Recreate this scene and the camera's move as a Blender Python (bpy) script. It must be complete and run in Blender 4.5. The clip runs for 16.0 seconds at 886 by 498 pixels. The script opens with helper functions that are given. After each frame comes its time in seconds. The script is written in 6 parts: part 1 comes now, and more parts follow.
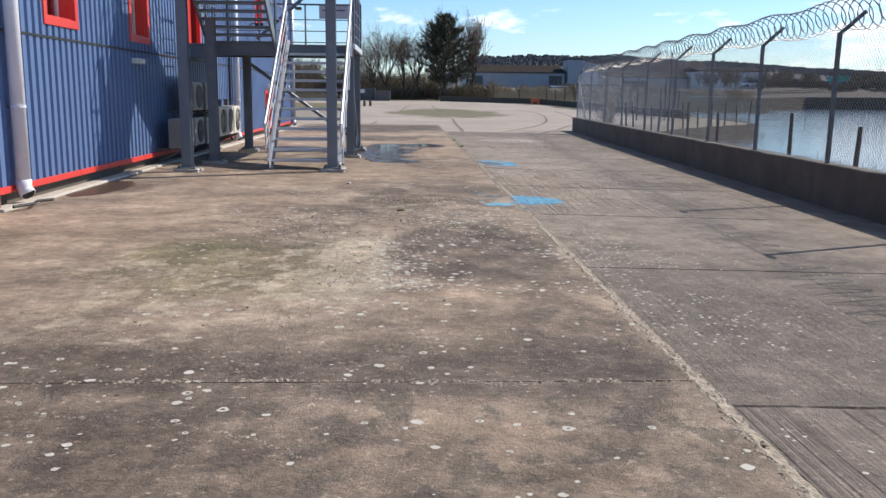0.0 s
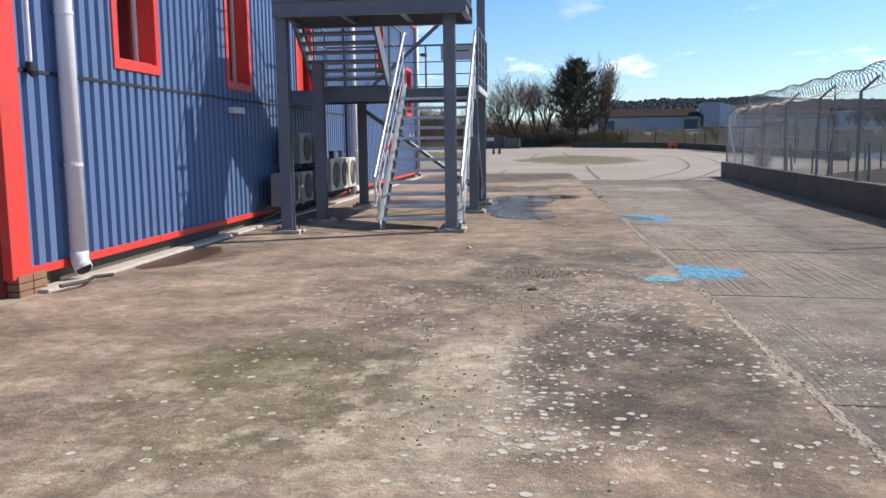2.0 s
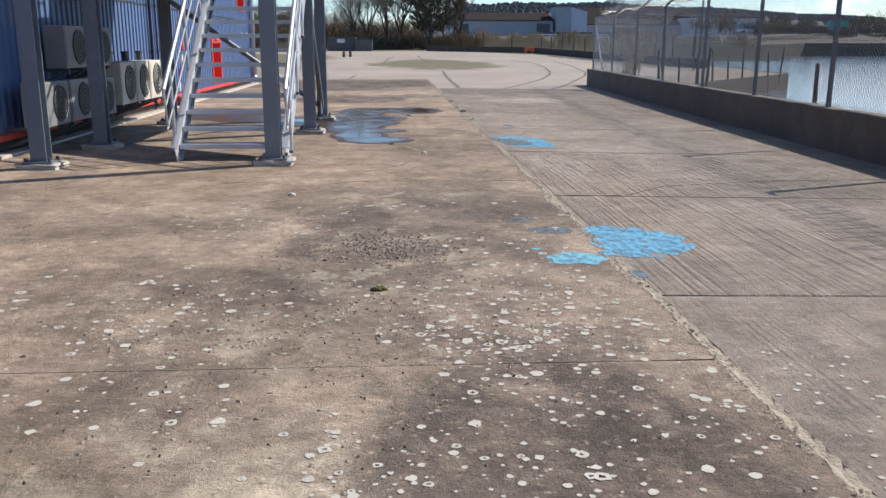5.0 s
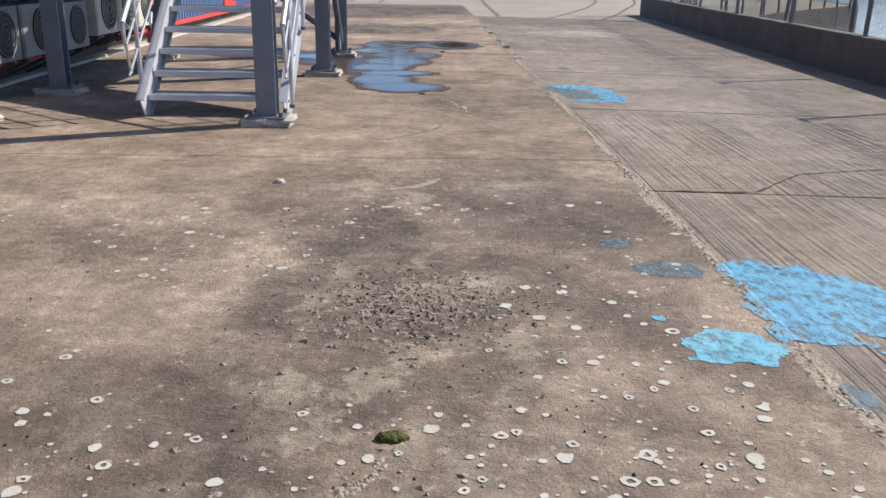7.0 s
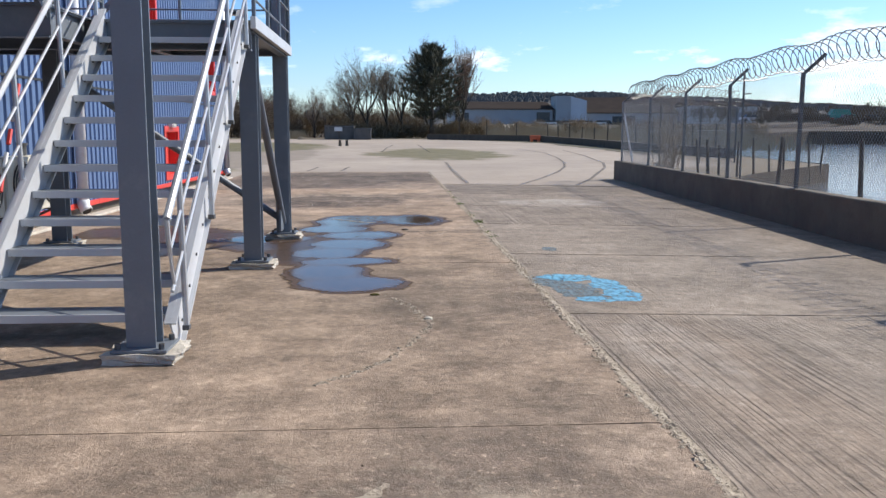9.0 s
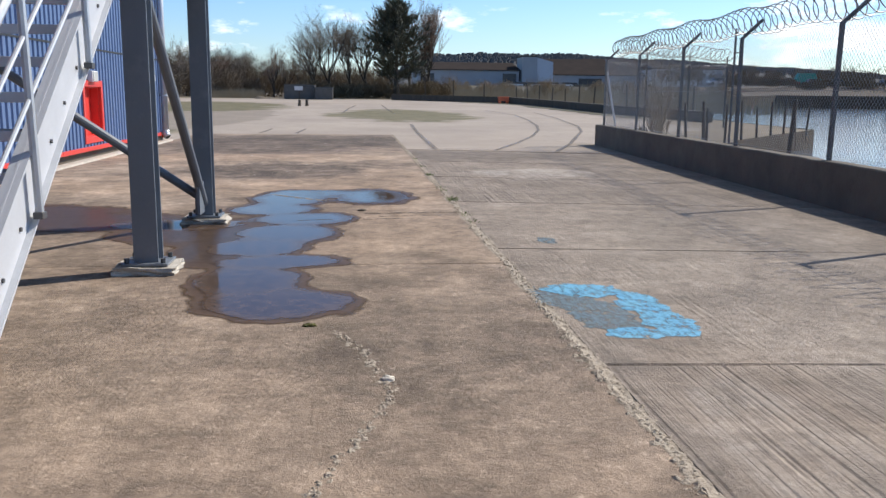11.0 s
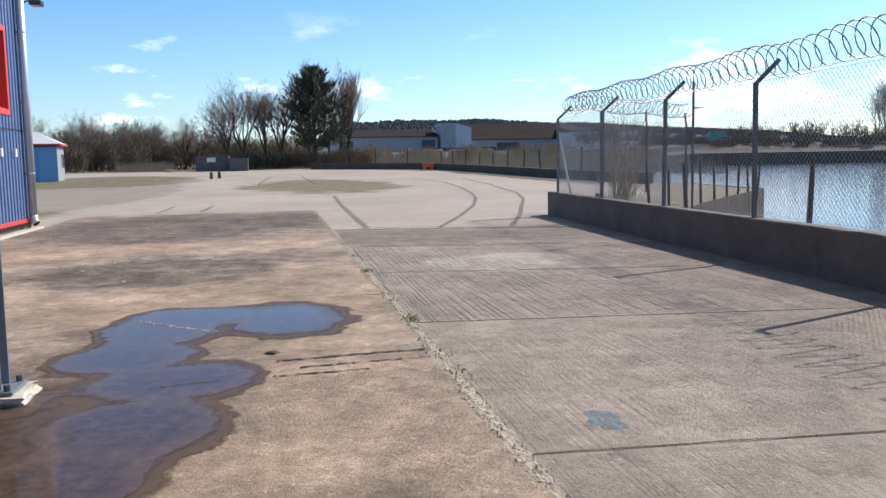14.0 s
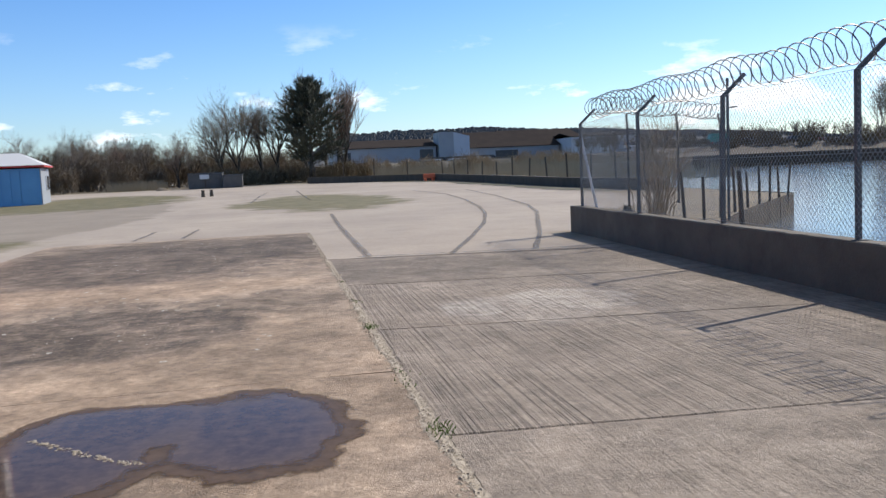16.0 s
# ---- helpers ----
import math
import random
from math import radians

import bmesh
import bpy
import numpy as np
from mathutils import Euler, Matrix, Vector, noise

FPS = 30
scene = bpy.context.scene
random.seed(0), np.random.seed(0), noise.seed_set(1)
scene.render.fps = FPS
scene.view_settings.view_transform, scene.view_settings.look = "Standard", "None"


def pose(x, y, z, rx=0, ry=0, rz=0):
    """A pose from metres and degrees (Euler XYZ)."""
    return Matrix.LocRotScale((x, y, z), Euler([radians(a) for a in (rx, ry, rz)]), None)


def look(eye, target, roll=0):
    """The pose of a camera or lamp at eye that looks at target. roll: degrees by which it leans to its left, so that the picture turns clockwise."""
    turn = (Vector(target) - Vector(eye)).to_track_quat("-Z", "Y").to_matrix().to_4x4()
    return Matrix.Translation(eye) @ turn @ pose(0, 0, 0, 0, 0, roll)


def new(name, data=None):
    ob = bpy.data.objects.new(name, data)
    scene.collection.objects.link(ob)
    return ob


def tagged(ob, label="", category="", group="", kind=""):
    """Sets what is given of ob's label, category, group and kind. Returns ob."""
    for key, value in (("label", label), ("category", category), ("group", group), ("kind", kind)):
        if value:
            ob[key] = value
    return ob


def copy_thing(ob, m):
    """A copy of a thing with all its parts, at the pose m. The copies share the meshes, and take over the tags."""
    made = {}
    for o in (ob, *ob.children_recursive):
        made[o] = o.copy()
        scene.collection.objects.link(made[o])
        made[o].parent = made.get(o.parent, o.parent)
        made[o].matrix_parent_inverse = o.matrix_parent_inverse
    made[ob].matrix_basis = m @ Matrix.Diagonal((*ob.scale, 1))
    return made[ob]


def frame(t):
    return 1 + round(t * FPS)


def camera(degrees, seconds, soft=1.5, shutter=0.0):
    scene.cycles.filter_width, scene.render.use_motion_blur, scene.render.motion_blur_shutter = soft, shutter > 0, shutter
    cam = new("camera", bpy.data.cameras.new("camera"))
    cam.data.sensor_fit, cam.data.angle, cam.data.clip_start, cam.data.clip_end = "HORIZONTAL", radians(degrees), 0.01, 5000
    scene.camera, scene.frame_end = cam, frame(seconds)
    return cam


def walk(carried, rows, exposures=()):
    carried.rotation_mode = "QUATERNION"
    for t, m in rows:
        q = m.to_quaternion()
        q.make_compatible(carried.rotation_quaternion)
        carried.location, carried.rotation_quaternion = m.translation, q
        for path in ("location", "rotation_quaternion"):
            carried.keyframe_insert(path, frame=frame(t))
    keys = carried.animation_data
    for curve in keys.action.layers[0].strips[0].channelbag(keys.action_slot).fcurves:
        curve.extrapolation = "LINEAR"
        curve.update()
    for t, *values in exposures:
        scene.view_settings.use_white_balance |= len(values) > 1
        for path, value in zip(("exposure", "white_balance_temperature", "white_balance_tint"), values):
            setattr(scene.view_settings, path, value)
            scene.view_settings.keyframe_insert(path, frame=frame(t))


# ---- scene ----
cam = camera(54.8, 16.0)
PATH = [
    (0, (-1.417, 0.0, 1.349), (-1.333, 1.966, 0.994), 0.6),
    (0.5, (-1.346, 0.666, 1.297), (-1.379, 2.641, 0.98), -0.0),
    (1, (-1.302, 1.315, 1.32), (-1.437, 3.288, 1.028), -0.4),
    (1.5, (-1.379, 1.839, 1.332), (-1.582, 3.81, 1.06), -0.6),
    (2, (-1.443, 2.355, 1.325), (-1.663, 4.328, 1.079), -0.8),
    (2.5, (-1.414, 2.933, 1.281), (-1.602, 4.912, 1.069), -0.9),
    (3, (-1.48, 3.442, 1.29), (-1.576, 5.428, 1.074), -0.9),
    (3.5, (-1.441, 3.985, 1.291), (-1.453, 5.969, 1.038), -0.8),
    (4, (-1.443, 4.461, 1.291), (-1.376, 6.431, 0.957), -0.9),
    (4.2, (-1.44, 4.658, 1.296), (-1.343, 6.618, 0.912), -0.7),
    (6.3, (-1.361, 6.912, 1.321), (-1.286, 8.848, 0.827), 1.7),
    (6.5, (-1.364, 7.149, 1.329), (-1.33, 9.083, 0.82), 1.7),
    (7, (-1.409, 7.794, 1.312), (-1.359, 9.692, 0.683), 1.0),
    (7.5, (-1.401, 8.301, 1.375), (-1.297, 10.226, 0.844), 1.2),
    (8, (-1.381, 8.929, 1.335), (-1.24, 10.909, 1.092), 0.9),
    (8.2, (-1.349, 9.184, 1.329), (-1.211, 11.166, 1.097), 0.7),
    (10.3, (-1.202, 11.523, 1.304), (-1.098, 13.488, 0.944), -0.3),
    (10.5, (-1.182, 11.766, 1.298), (-1.046, 13.728, 0.936), -0.1),
    (11, (-1.151, 12.382, 1.274), (-0.952, 14.34, 0.917), 0.6),
    (11.5, (-1.144, 12.972, 1.271), (-0.913, 14.926, 0.912), 0.4),
    (12, (-1.15, 13.524, 1.282), (-0.902, 15.477, 0.927), -0.1),
    (12.5, (-1.14, 14.074, 1.287), (-0.867, 16.033, 0.991), -0.3),
    (13, (-1.086, 14.734, 1.269), (-0.789, 16.697, 1.026), -0.3),
    (13.5, (-1.076, 15.333, 1.28), (-0.737, 17.291, 1.056), -0.5),
    (14, (-1.037, 15.898, 1.294), (-0.658, 17.851, 1.087), -1.0),
    (14.5, (-0.978, 16.507, 1.323), (-0.558, 18.452, 1.127), -1.5),
    (15, (-0.92, 17.081, 1.356), (-0.486, 19.025, 1.17), -1.9),
    (15.5, (-0.861, 17.668, 1.422), (-0.441, 19.614, 1.237), -2.5),
    (16, (-0.793, 18.279, 1.398), (-0.414, 20.234, 1.212), -2.6),
]
walk(cam, [(t, look(eye, target, roll)) for t, eye, target, roll in PATH], exposures=((0, 0.10), (4, 0.14), (8, 0.18), (10.5, 0.10), (13, 0.19), (14.2, 0.24), (15.3, 0.10), (16, 0.07)))

# ---- world, sun ----
SUN_TO = Vector((0.70, 0.335, 0.665)).normalized()
w = bpy.data.worlds.new("sky")
scene.world = w
w.use_nodes = True
wn, wl = w.node_tree.nodes, w.node_tree.links
wn.clear()
w_out = wn.new("ShaderNodeOutputWorld")
w_bg = wn.new("ShaderNodeBackground")
w_sky = wn.new("ShaderNodeTexSky")
w_sky.sky_type = "NISHITA"
w_sky.sun_disc = False
w_sky.sun_elevation = math.asin(SUN_TO.z)
w_sky.sun_rotation = math.atan2(SUN_TO.x, SUN_TO.y)
w_sky.air_density, w_sky.dust_density, w_sky.ozone_density = 1.0, 0.5, 3.0
w_co = wn.new("ShaderNodeTexCoord")
w_map = wn.new("ShaderNodeMapping")
w_map.inputs["Scale"].default_value = (1, 1, 3.0)
w_map.inputs["Location"].default_value = (0.35, 0.2, 0.0)
w_noise = wn.new("ShaderNodeTexNoise")
w_noise.inputs["Scale"].default_value = 9.0
w_noise.inputs["Detail"].default_value = 6.0
w_noise.inputs["Roughness"].default_value = 0.6
w_ramp = wn.new("ShaderNodeMapRange")
w_ramp.inputs["From Min"].default_value = 0.60
w_ramp.inputs["From Max"].default_value = 0.72
w_sep = wn.new("ShaderNodeSeparateXYZ")
w_low = wn.new("ShaderNodeMapRange")
w_low.inputs["From Min"].default_value = 0.17
w_low.inputs["From Max"].default_value = 0.07
w_mul = wn.new("ShaderNodeMath")
w_mul.operation = "MULTIPLY"
w_mix = wn.new("ShaderNodeMix")
w_mix.data_type = "RGBA"
w_mix.inputs[7].default_value = (9.0, 9.2, 9.6, 1)
wl.new(w_co.outputs["Generated"], w_map.inputs["Vector"])
wl.new(w_map.outputs["Vector"], w_noise.inputs["Vector"])
# more cloud towards the horizon, most of it in the east
w_near = wn.new("ShaderNodeMapRange")
w_near.inputs["From Min"].default_value, w_near.inputs["From Max"].default_value = 0.13, 0.03
w_near.inputs["To Max"].default_value = 0.07
w_east = wn.new("ShaderNodeMapRange")
w_east.inputs["From Min"].default_value, w_east.inputs["From Max"].default_value = 0.12, 0.50
w_east.inputs["To Min"].default_value, w_east.inputs["To Max"].default_value = 0.35, 1.9
w_bank = wn.new("ShaderNodeMath")
w_bank.operation = "MULTIPLY"
w_sum = wn.new("ShaderNodeMath")
wl.new(w_near.outputs["Result"], w_bank.inputs[0])
wl.new(w_east.outputs["Result"], w_bank.inputs[1])
wl.new(w_noise.outputs["Fac"], w_sum.inputs[0])
wl.new(w_bank.outputs[0], w_sum.inputs[1])
wl.new(w_sum.outputs[0], w_ramp.inputs["Value"])
wl.new(w_co.outputs["Generated"], w_sep.inputs["Vector"])
wl.new(w_sep.outputs["Z"], w_low.inputs["Value"])
wl.new(w_sep.outputs["Z"], w_near.inputs["Value"])
wl.new(w_sep.outputs["X"], w_east.inputs["Value"])
wl.new(w_ramp.outputs["Result"], w_mul.inputs[0])
wl.new(w_low.outputs["Result"], w_mul.inputs[1])
wl.new(w_mul.outputs[0], w_mix.inputs[0])
w_tint = wn.new("ShaderNodeMix")
w_tint.data_type, w_tint.blend_type = "RGBA", "MULTIPLY"
w_tint.inputs[0].default_value = 1.0
w_high = wn.new("ShaderNodeMapRange")
w_high.inputs["From Min"].default_value, w_high.inputs["From Max"].default_value = 0.02, 0.28
w_shade = wn.new("ShaderNodeMix")
w_shade.data_type = "RGBA"
w_shade.inputs[6].default_value = (0.82, 0.95, 1.12, 1)
w_shade.inputs[7].default_value = (0.43, 0.73, 1.09, 1)
wl.new(w_sep.outputs["Z"], w_high.inputs["Value"])
wl.new(w_high.outputs["Result"], w_shade.inputs[0])
w_top = wn.new("ShaderNodeMapRange")
w_top.inputs["From Min"].default_value, w_top.inputs["From Max"].default_value = 0.34, 0.85
w_zenith = wn.new("ShaderNodeMix")
w_zenith.data_type = "RGBA"
w_zenith.inputs[7].default_value = (1.15, 0.95, 0.74, 1)
wl.new(w_sep.outputs["Z"], w_top.inputs["Value"])
wl.new(w_top.outputs["Result"], w_zenith.inputs[0])
wl.new(w_shade.outputs[2], w_zenith.inputs[6])
wl.new(w_zenith.outputs[2], w_tint.inputs[7])
wl.new(w_sky.outputs["Color"], w_tint.inputs[6])
wl.new(w_tint.outputs[2], w_mix.inputs[6])
wl.new(w_mix.outputs[2], w_bg.inputs["Color"])
w_bg.inputs["Strength"].default_value = 0.145
wl.new(w_bg.outputs[0], w_out.inputs["Surface"])
sun = new("sun", bpy.data.lights.new("sun", "SUN"))
sun.data.energy = 5.0
sun.data.angle = radians(0.45)
sun.data.color = (1.0, 0.935, 0.84)
sun.matrix_world = look(SUN_TO * 50, (0, 0, 0))


# ---- materials ----
def nodes_of(name):
    m = bpy.data.materials.new(name)
    m.use_nodes = True
    nt = m.node_tree
    return m, nt, nt.nodes["Principled BSDF"]


def mixed(nt, fac, a, b):
    """A colour mix; a and b are colours or sockets."""
    n = nt.nodes.new("ShaderNodeMix")
    n.data_type = "RGBA"
    if isinstance(fac, float):
        n.inputs[0].default_value = fac
    else:
        nt.links.new(fac, n.inputs[0])
    for sock, v in ((n.inputs[6], a), (n.inputs[7], b)):
        if isinstance(v, tuple):
            sock.default_value = (*v, 1)
        else:
            nt.links.new(v, sock)
    return n.outputs[2]


def position(nt, scale=(1, 1, 1)):
    g = nt.nodes.new("ShaderNodeNewGeometry")
    m = nt.nodes.new("ShaderNodeMapping")
    m.inputs["Scale"].default_value = scale
    nt.links.new(g.outputs["Position"], m.inputs["Vector"])
    return m.outputs["Vector"]


def noisy(nt, vec, scale, low, high, detail=5.0, rough=0.6):
    """Noise pressed between low and high into 0 to 1."""
    n = nt.nodes.new("ShaderNodeTexNoise")
    n.inputs["Scale"].default_value = scale
    n.inputs["Detail"].default_value = detail
    n.inputs["Roughness"].default_value = rough
    nt.links.new(vec, n.inputs["Vector"])
    r = nt.nodes.new("ShaderNodeMapRange")
    r.inputs["From Min"].default_value, r.inputs["From Max"].default_value = low, high
    nt.links.new(n.outputs["Fac"], r.inputs["Value"])
    return r.outputs["Result"]


def calc(nt, op, a, b=None):
    n = nt.nodes.new("ShaderNodeMath")
    n.operation = op
    for sock, v in zip(n.inputs, (a, b)):
        if v is None:
            continue
        if isinstance(v, (int, float)):
            sock.default_value = v
        else:
            nt.links.new(v, sock)
    return n.outputs[0]


def bumped(nt, bsdf, height, strength, distance):
    b = nt.nodes.new("ShaderNodeBump")
    b.inputs["Strength"].default_value = strength
    b.inputs["Distance"].default_value = distance
    nt.links.new(height, b.inputs["Height"])
    nt.links.new(b.outputs["Normal"], bsdf.inputs["Normal"])


def surface(name, c1, c2, scale=3.0, rough=0.6, metal=0.0, bump=0.2, depth=0.004, grain=60.0, dirt=None, stretch=(1, 1, 1)):
    """A painted, metal or mineral surface: broad tone changes, fine grain, optional dirt."""
    m, nt, b = nodes_of(name)
    v = position(nt, stretch)
    big = noisy(nt, v, scale, 0.3, 0.7)
    fine = noisy(nt, v, grain, 0.3, 0.7, 3.0)
    col = mixed(nt, big, c1, c2)
    dark = tuple(x * 0.8 for x in c1)
    col = mixed(nt, calc(nt, "MULTIPLY", fine, 0.35), col, dark)
    if dirt:
        col = mixed(nt, calc(nt, "MULTIPLY", noisy(nt, v, scale * 2.3, 0.52, 0.75, 8.0, 0.7), 0.6), col, dirt)
    nt.links.new(col, b.inputs["Base Color"])
    b.inputs["Roughness"].default_value = rough
    nt.links.new(calc(nt, "ADD", calc(nt, "MULTIPLY", big, 0.14), rough - 0.07), b.inputs["Roughness"])
    b.inputs["Metallic"].default_value = metal
    if bump:
        bumped(nt, b, fine, bump, depth)
    return m


def blob(nt, x, y, rx, ry, soft=0.5, wobble=0.5, scale=1.2):
    """A stain of an uneven outline round (x, y): 1 inside, 0 outside."""
    g = nt.nodes.new("ShaderNodeNewGeometry")
    n = nt.nodes.new("ShaderNodeTexNoise")
    n.inputs["Scale"].default_value = scale
    n.inputs["Detail"].default_value = 6.0
    nt.links.new(g.outputs["Position"], n.inputs["Vector"])
    s = nt.nodes.new("ShaderNodeSeparateXYZ")
    nt.links.new(g.outputs["Position"], s.inputs[0])
    dx = calc(nt, "DIVIDE", calc(nt, "SUBTRACT", s.outputs["X"], x), rx)
    dy = calc(nt, "DIVIDE", calc(nt, "SUBTRACT", s.outputs["Y"], y), ry)
    d = calc(nt, "SQRT", calc(nt, "ADD", calc(nt, "MULTIPLY", dx, dx), calc(nt, "MULTIPLY", dy, dy)))
    d = calc(nt, "ADD", d, calc(nt, "MULTIPLY", calc(nt, "SUBTRACT", n.outputs["Fac"], 0.5), wobble * 3.2))
    r = nt.nodes.new("ShaderNodeMapRange")
    r.inputs["From Min"].default_value, r.inputs["From Max"].default_value = 1 + soft / 2, 1 - soft / 2
    nt.links.new(d, r.inputs["Value"])
    return r.outputs["Result"]


def concrete(name, pale, mid, dark, ribs=0.0, stains=(), crusts=(), patches=(), mottled=0.72, swing=1.0):
    """Weathered slab concrete. ribs: depth of the tamped lines along y. stains: (colour, strength, x, y, rx, ry)."""
    m, nt, b = nodes_of(name)
    v = position(nt)
    big = noisy(nt, v, 0.45, 0.36, 0.64, 6.0, 0.62)
    mid_n = noisy(nt, v, 1.5, 0.46, 0.60, 12.0, 0.76)
    mottle = noisy(nt, v, 7.0, 0.50, 0.62, 9.0, 0.74)
    fine = noisy(nt, v, 38.0, 0.3, 0.7, 6.0, 0.7)
    fleck = noisy(nt, v, 22.0, 0.58, 0.68, 5.0, 0.65)
    speck = noisy(nt, v, 130.0, 0.45, 0.75, 2.0)
    col = mixed(nt, big, mid, pale)
    col = mixed(nt, calc(nt, "MULTIPLY", mid_n, mottled), col, dark)
    inf = nt.nodes.new("ShaderNodeObjectInfo")
    col = mixed(nt, calc(nt, "MULTIPLY", inf.outputs["Random"], 0.18), col, dark)
    for colour, strength, x, y, rx, ry in stains:
        k = calc(nt, "MULTIPLY", blob(nt, x, y, rx, ry, 0.6, 0.55, 1.6), calc(nt, "ADD", 0.5, calc(nt, "MULTIPLY", noisy(nt, v, 4.0, 0.38, 0.6, 10.0, 0.75), 0.5)))
        col = mixed(nt, calc(nt, "MULTIPLY", k, strength), col, colour)
    for colour, strength, x, y, rx, ry in crusts:
        k = calc(nt, "MULTIPLY", blob(nt, x, y, rx, ry, 0.7, 0.4, 1.3), noisy(nt, position(nt, (1.0, 0.8, 1.0)), 3.6, 0.50, 0.56, 9.0, 0.66))
        col = mixed(nt, calc(nt, "MULTIPLY", k, strength), col, colour)
    for colour, strength, x, y, rx, ry in patches:
        k = calc(nt, "MULTIPLY", blob(nt, x, y, rx, ry, 0.22, 0.17, 1.3), calc(nt, "ADD", 0.45, calc(nt, "MULTIPLY", noisy(nt, v, 3.0, 0.40, 0.56, 12.0, 0.78), 0.55)))
        col = mixed(nt, calc(nt, "MULTIPLY", k, strength), col, colour)
    col = mixed(nt, calc(nt, "MULTIPLY", mottle, 0.5), col, tuple(c * 0.5 for c in mid))
    col = mixed(nt, calc(nt, "MULTIPLY", fleck, 0.6), col, tuple(min(1, c * 1.35) for c in pale))
    col = mixed(nt, calc(nt, "MULTIPLY", fine, 0.3), col, tuple(c * 0.5 for c in mid))
    col = mixed(nt, calc(nt, "MULTIPLY", speck, 0.18), col, tuple(min(1, c * 1.45) for c in pale))
    for scale, lo, hi, dim, lift in ((0.7, 0.36, 0.64, 0.70, 1.24), (2.9, 0.38, 0.62, 0.76, 1.20), (13.0, 0.38, 0.62, 0.82, 1.14)):
        low_, high_ = 1 - (1 - dim) * swing, 1 + (lift - 1) * swing
        f = calc(nt, "ADD", low_, calc(nt, "MULTIPLY", noisy(nt, v, scale, lo, hi, 7.0, 0.6), high_ - low_))
        g = nt.nodes.new("ShaderNodeVectorMath")
        g.operation = "SCALE"
        nt.links.new(col, g.inputs[0])
        nt.links.new(f, g.inputs["Scale"])
        col = g.outputs[0]
    nt.links.new(col, b.inputs["Base Color"])
    b.inputs["Roughness"].default_value = 0.88
    b.inputs["Specular IOR Level"].default_value = 0.3
    h = calc(nt, "ADD", fine, calc(nt, "MULTIPLY", mid_n, 0.6))
    if ribs:
        streak = noisy(nt, position(nt, (26.0, 0.5, 1)), 1.0, 0.3, 0.7, 3.0, 0.6)
        broad = noisy(nt, position(nt, (9.0, 0.25, 1)), 1.0, 0.35, 0.65, 4.0, 0.6)
        line = calc(nt, "MULTIPLY", streak, calc(nt, "ADD", 0.35, calc(nt, "MULTIPLY", broad, 0.65)))
        sep = nt.nodes.new("ShaderNodeSeparateXYZ")
        nt.links.new(v, sep.inputs[0])
        keen = 0.3
        for y0, y1 in ((-8.0, 3.58), (9.83, 16.25), (22.62, 29.0)):
            keen = calc(nt, "ADD", keen, calc(nt, "MULTIPLY", calc(nt, "MULTIPLY", calc(nt, "GREATER_THAN", sep.outputs["Y"], y0), calc(nt, "LESS_THAN", sep.outputs["Y"], y1)), 0.9))
        groove = noisy(nt, position(nt, (30.0, 0.5, 1)), 1.0, 0.50, 0.36, 3.0, 0.55)
        groove = calc(nt, "MULTIPLY", groove, calc(nt, "MULTIPLY", keen, noisy(nt, v, 0.9, 0.30, 0.55, 6.0)))
        line = calc(nt, "SUBTRACT", calc(nt, "MULTIPLY", line, keen), groove)
        h = calc(nt, "ADD", h, calc(nt, "MULTIPLY", line, ribs))
        col2 = mixed(nt, calc(nt, "MULTIPLY", calc(nt, "MAXIMUM", line, 0.0), 0.22), col, tuple(c * 1.2 for c in pale))
        col2 = mixed(nt, calc(nt, "MULTIPLY", groove, 0.26), col2, tuple(c * 0.6 for c in dark))
        nt.links.new(col2, b.inputs["Base Color"])
    bumped(nt, b, h, 0.55, 0.012)
    return m


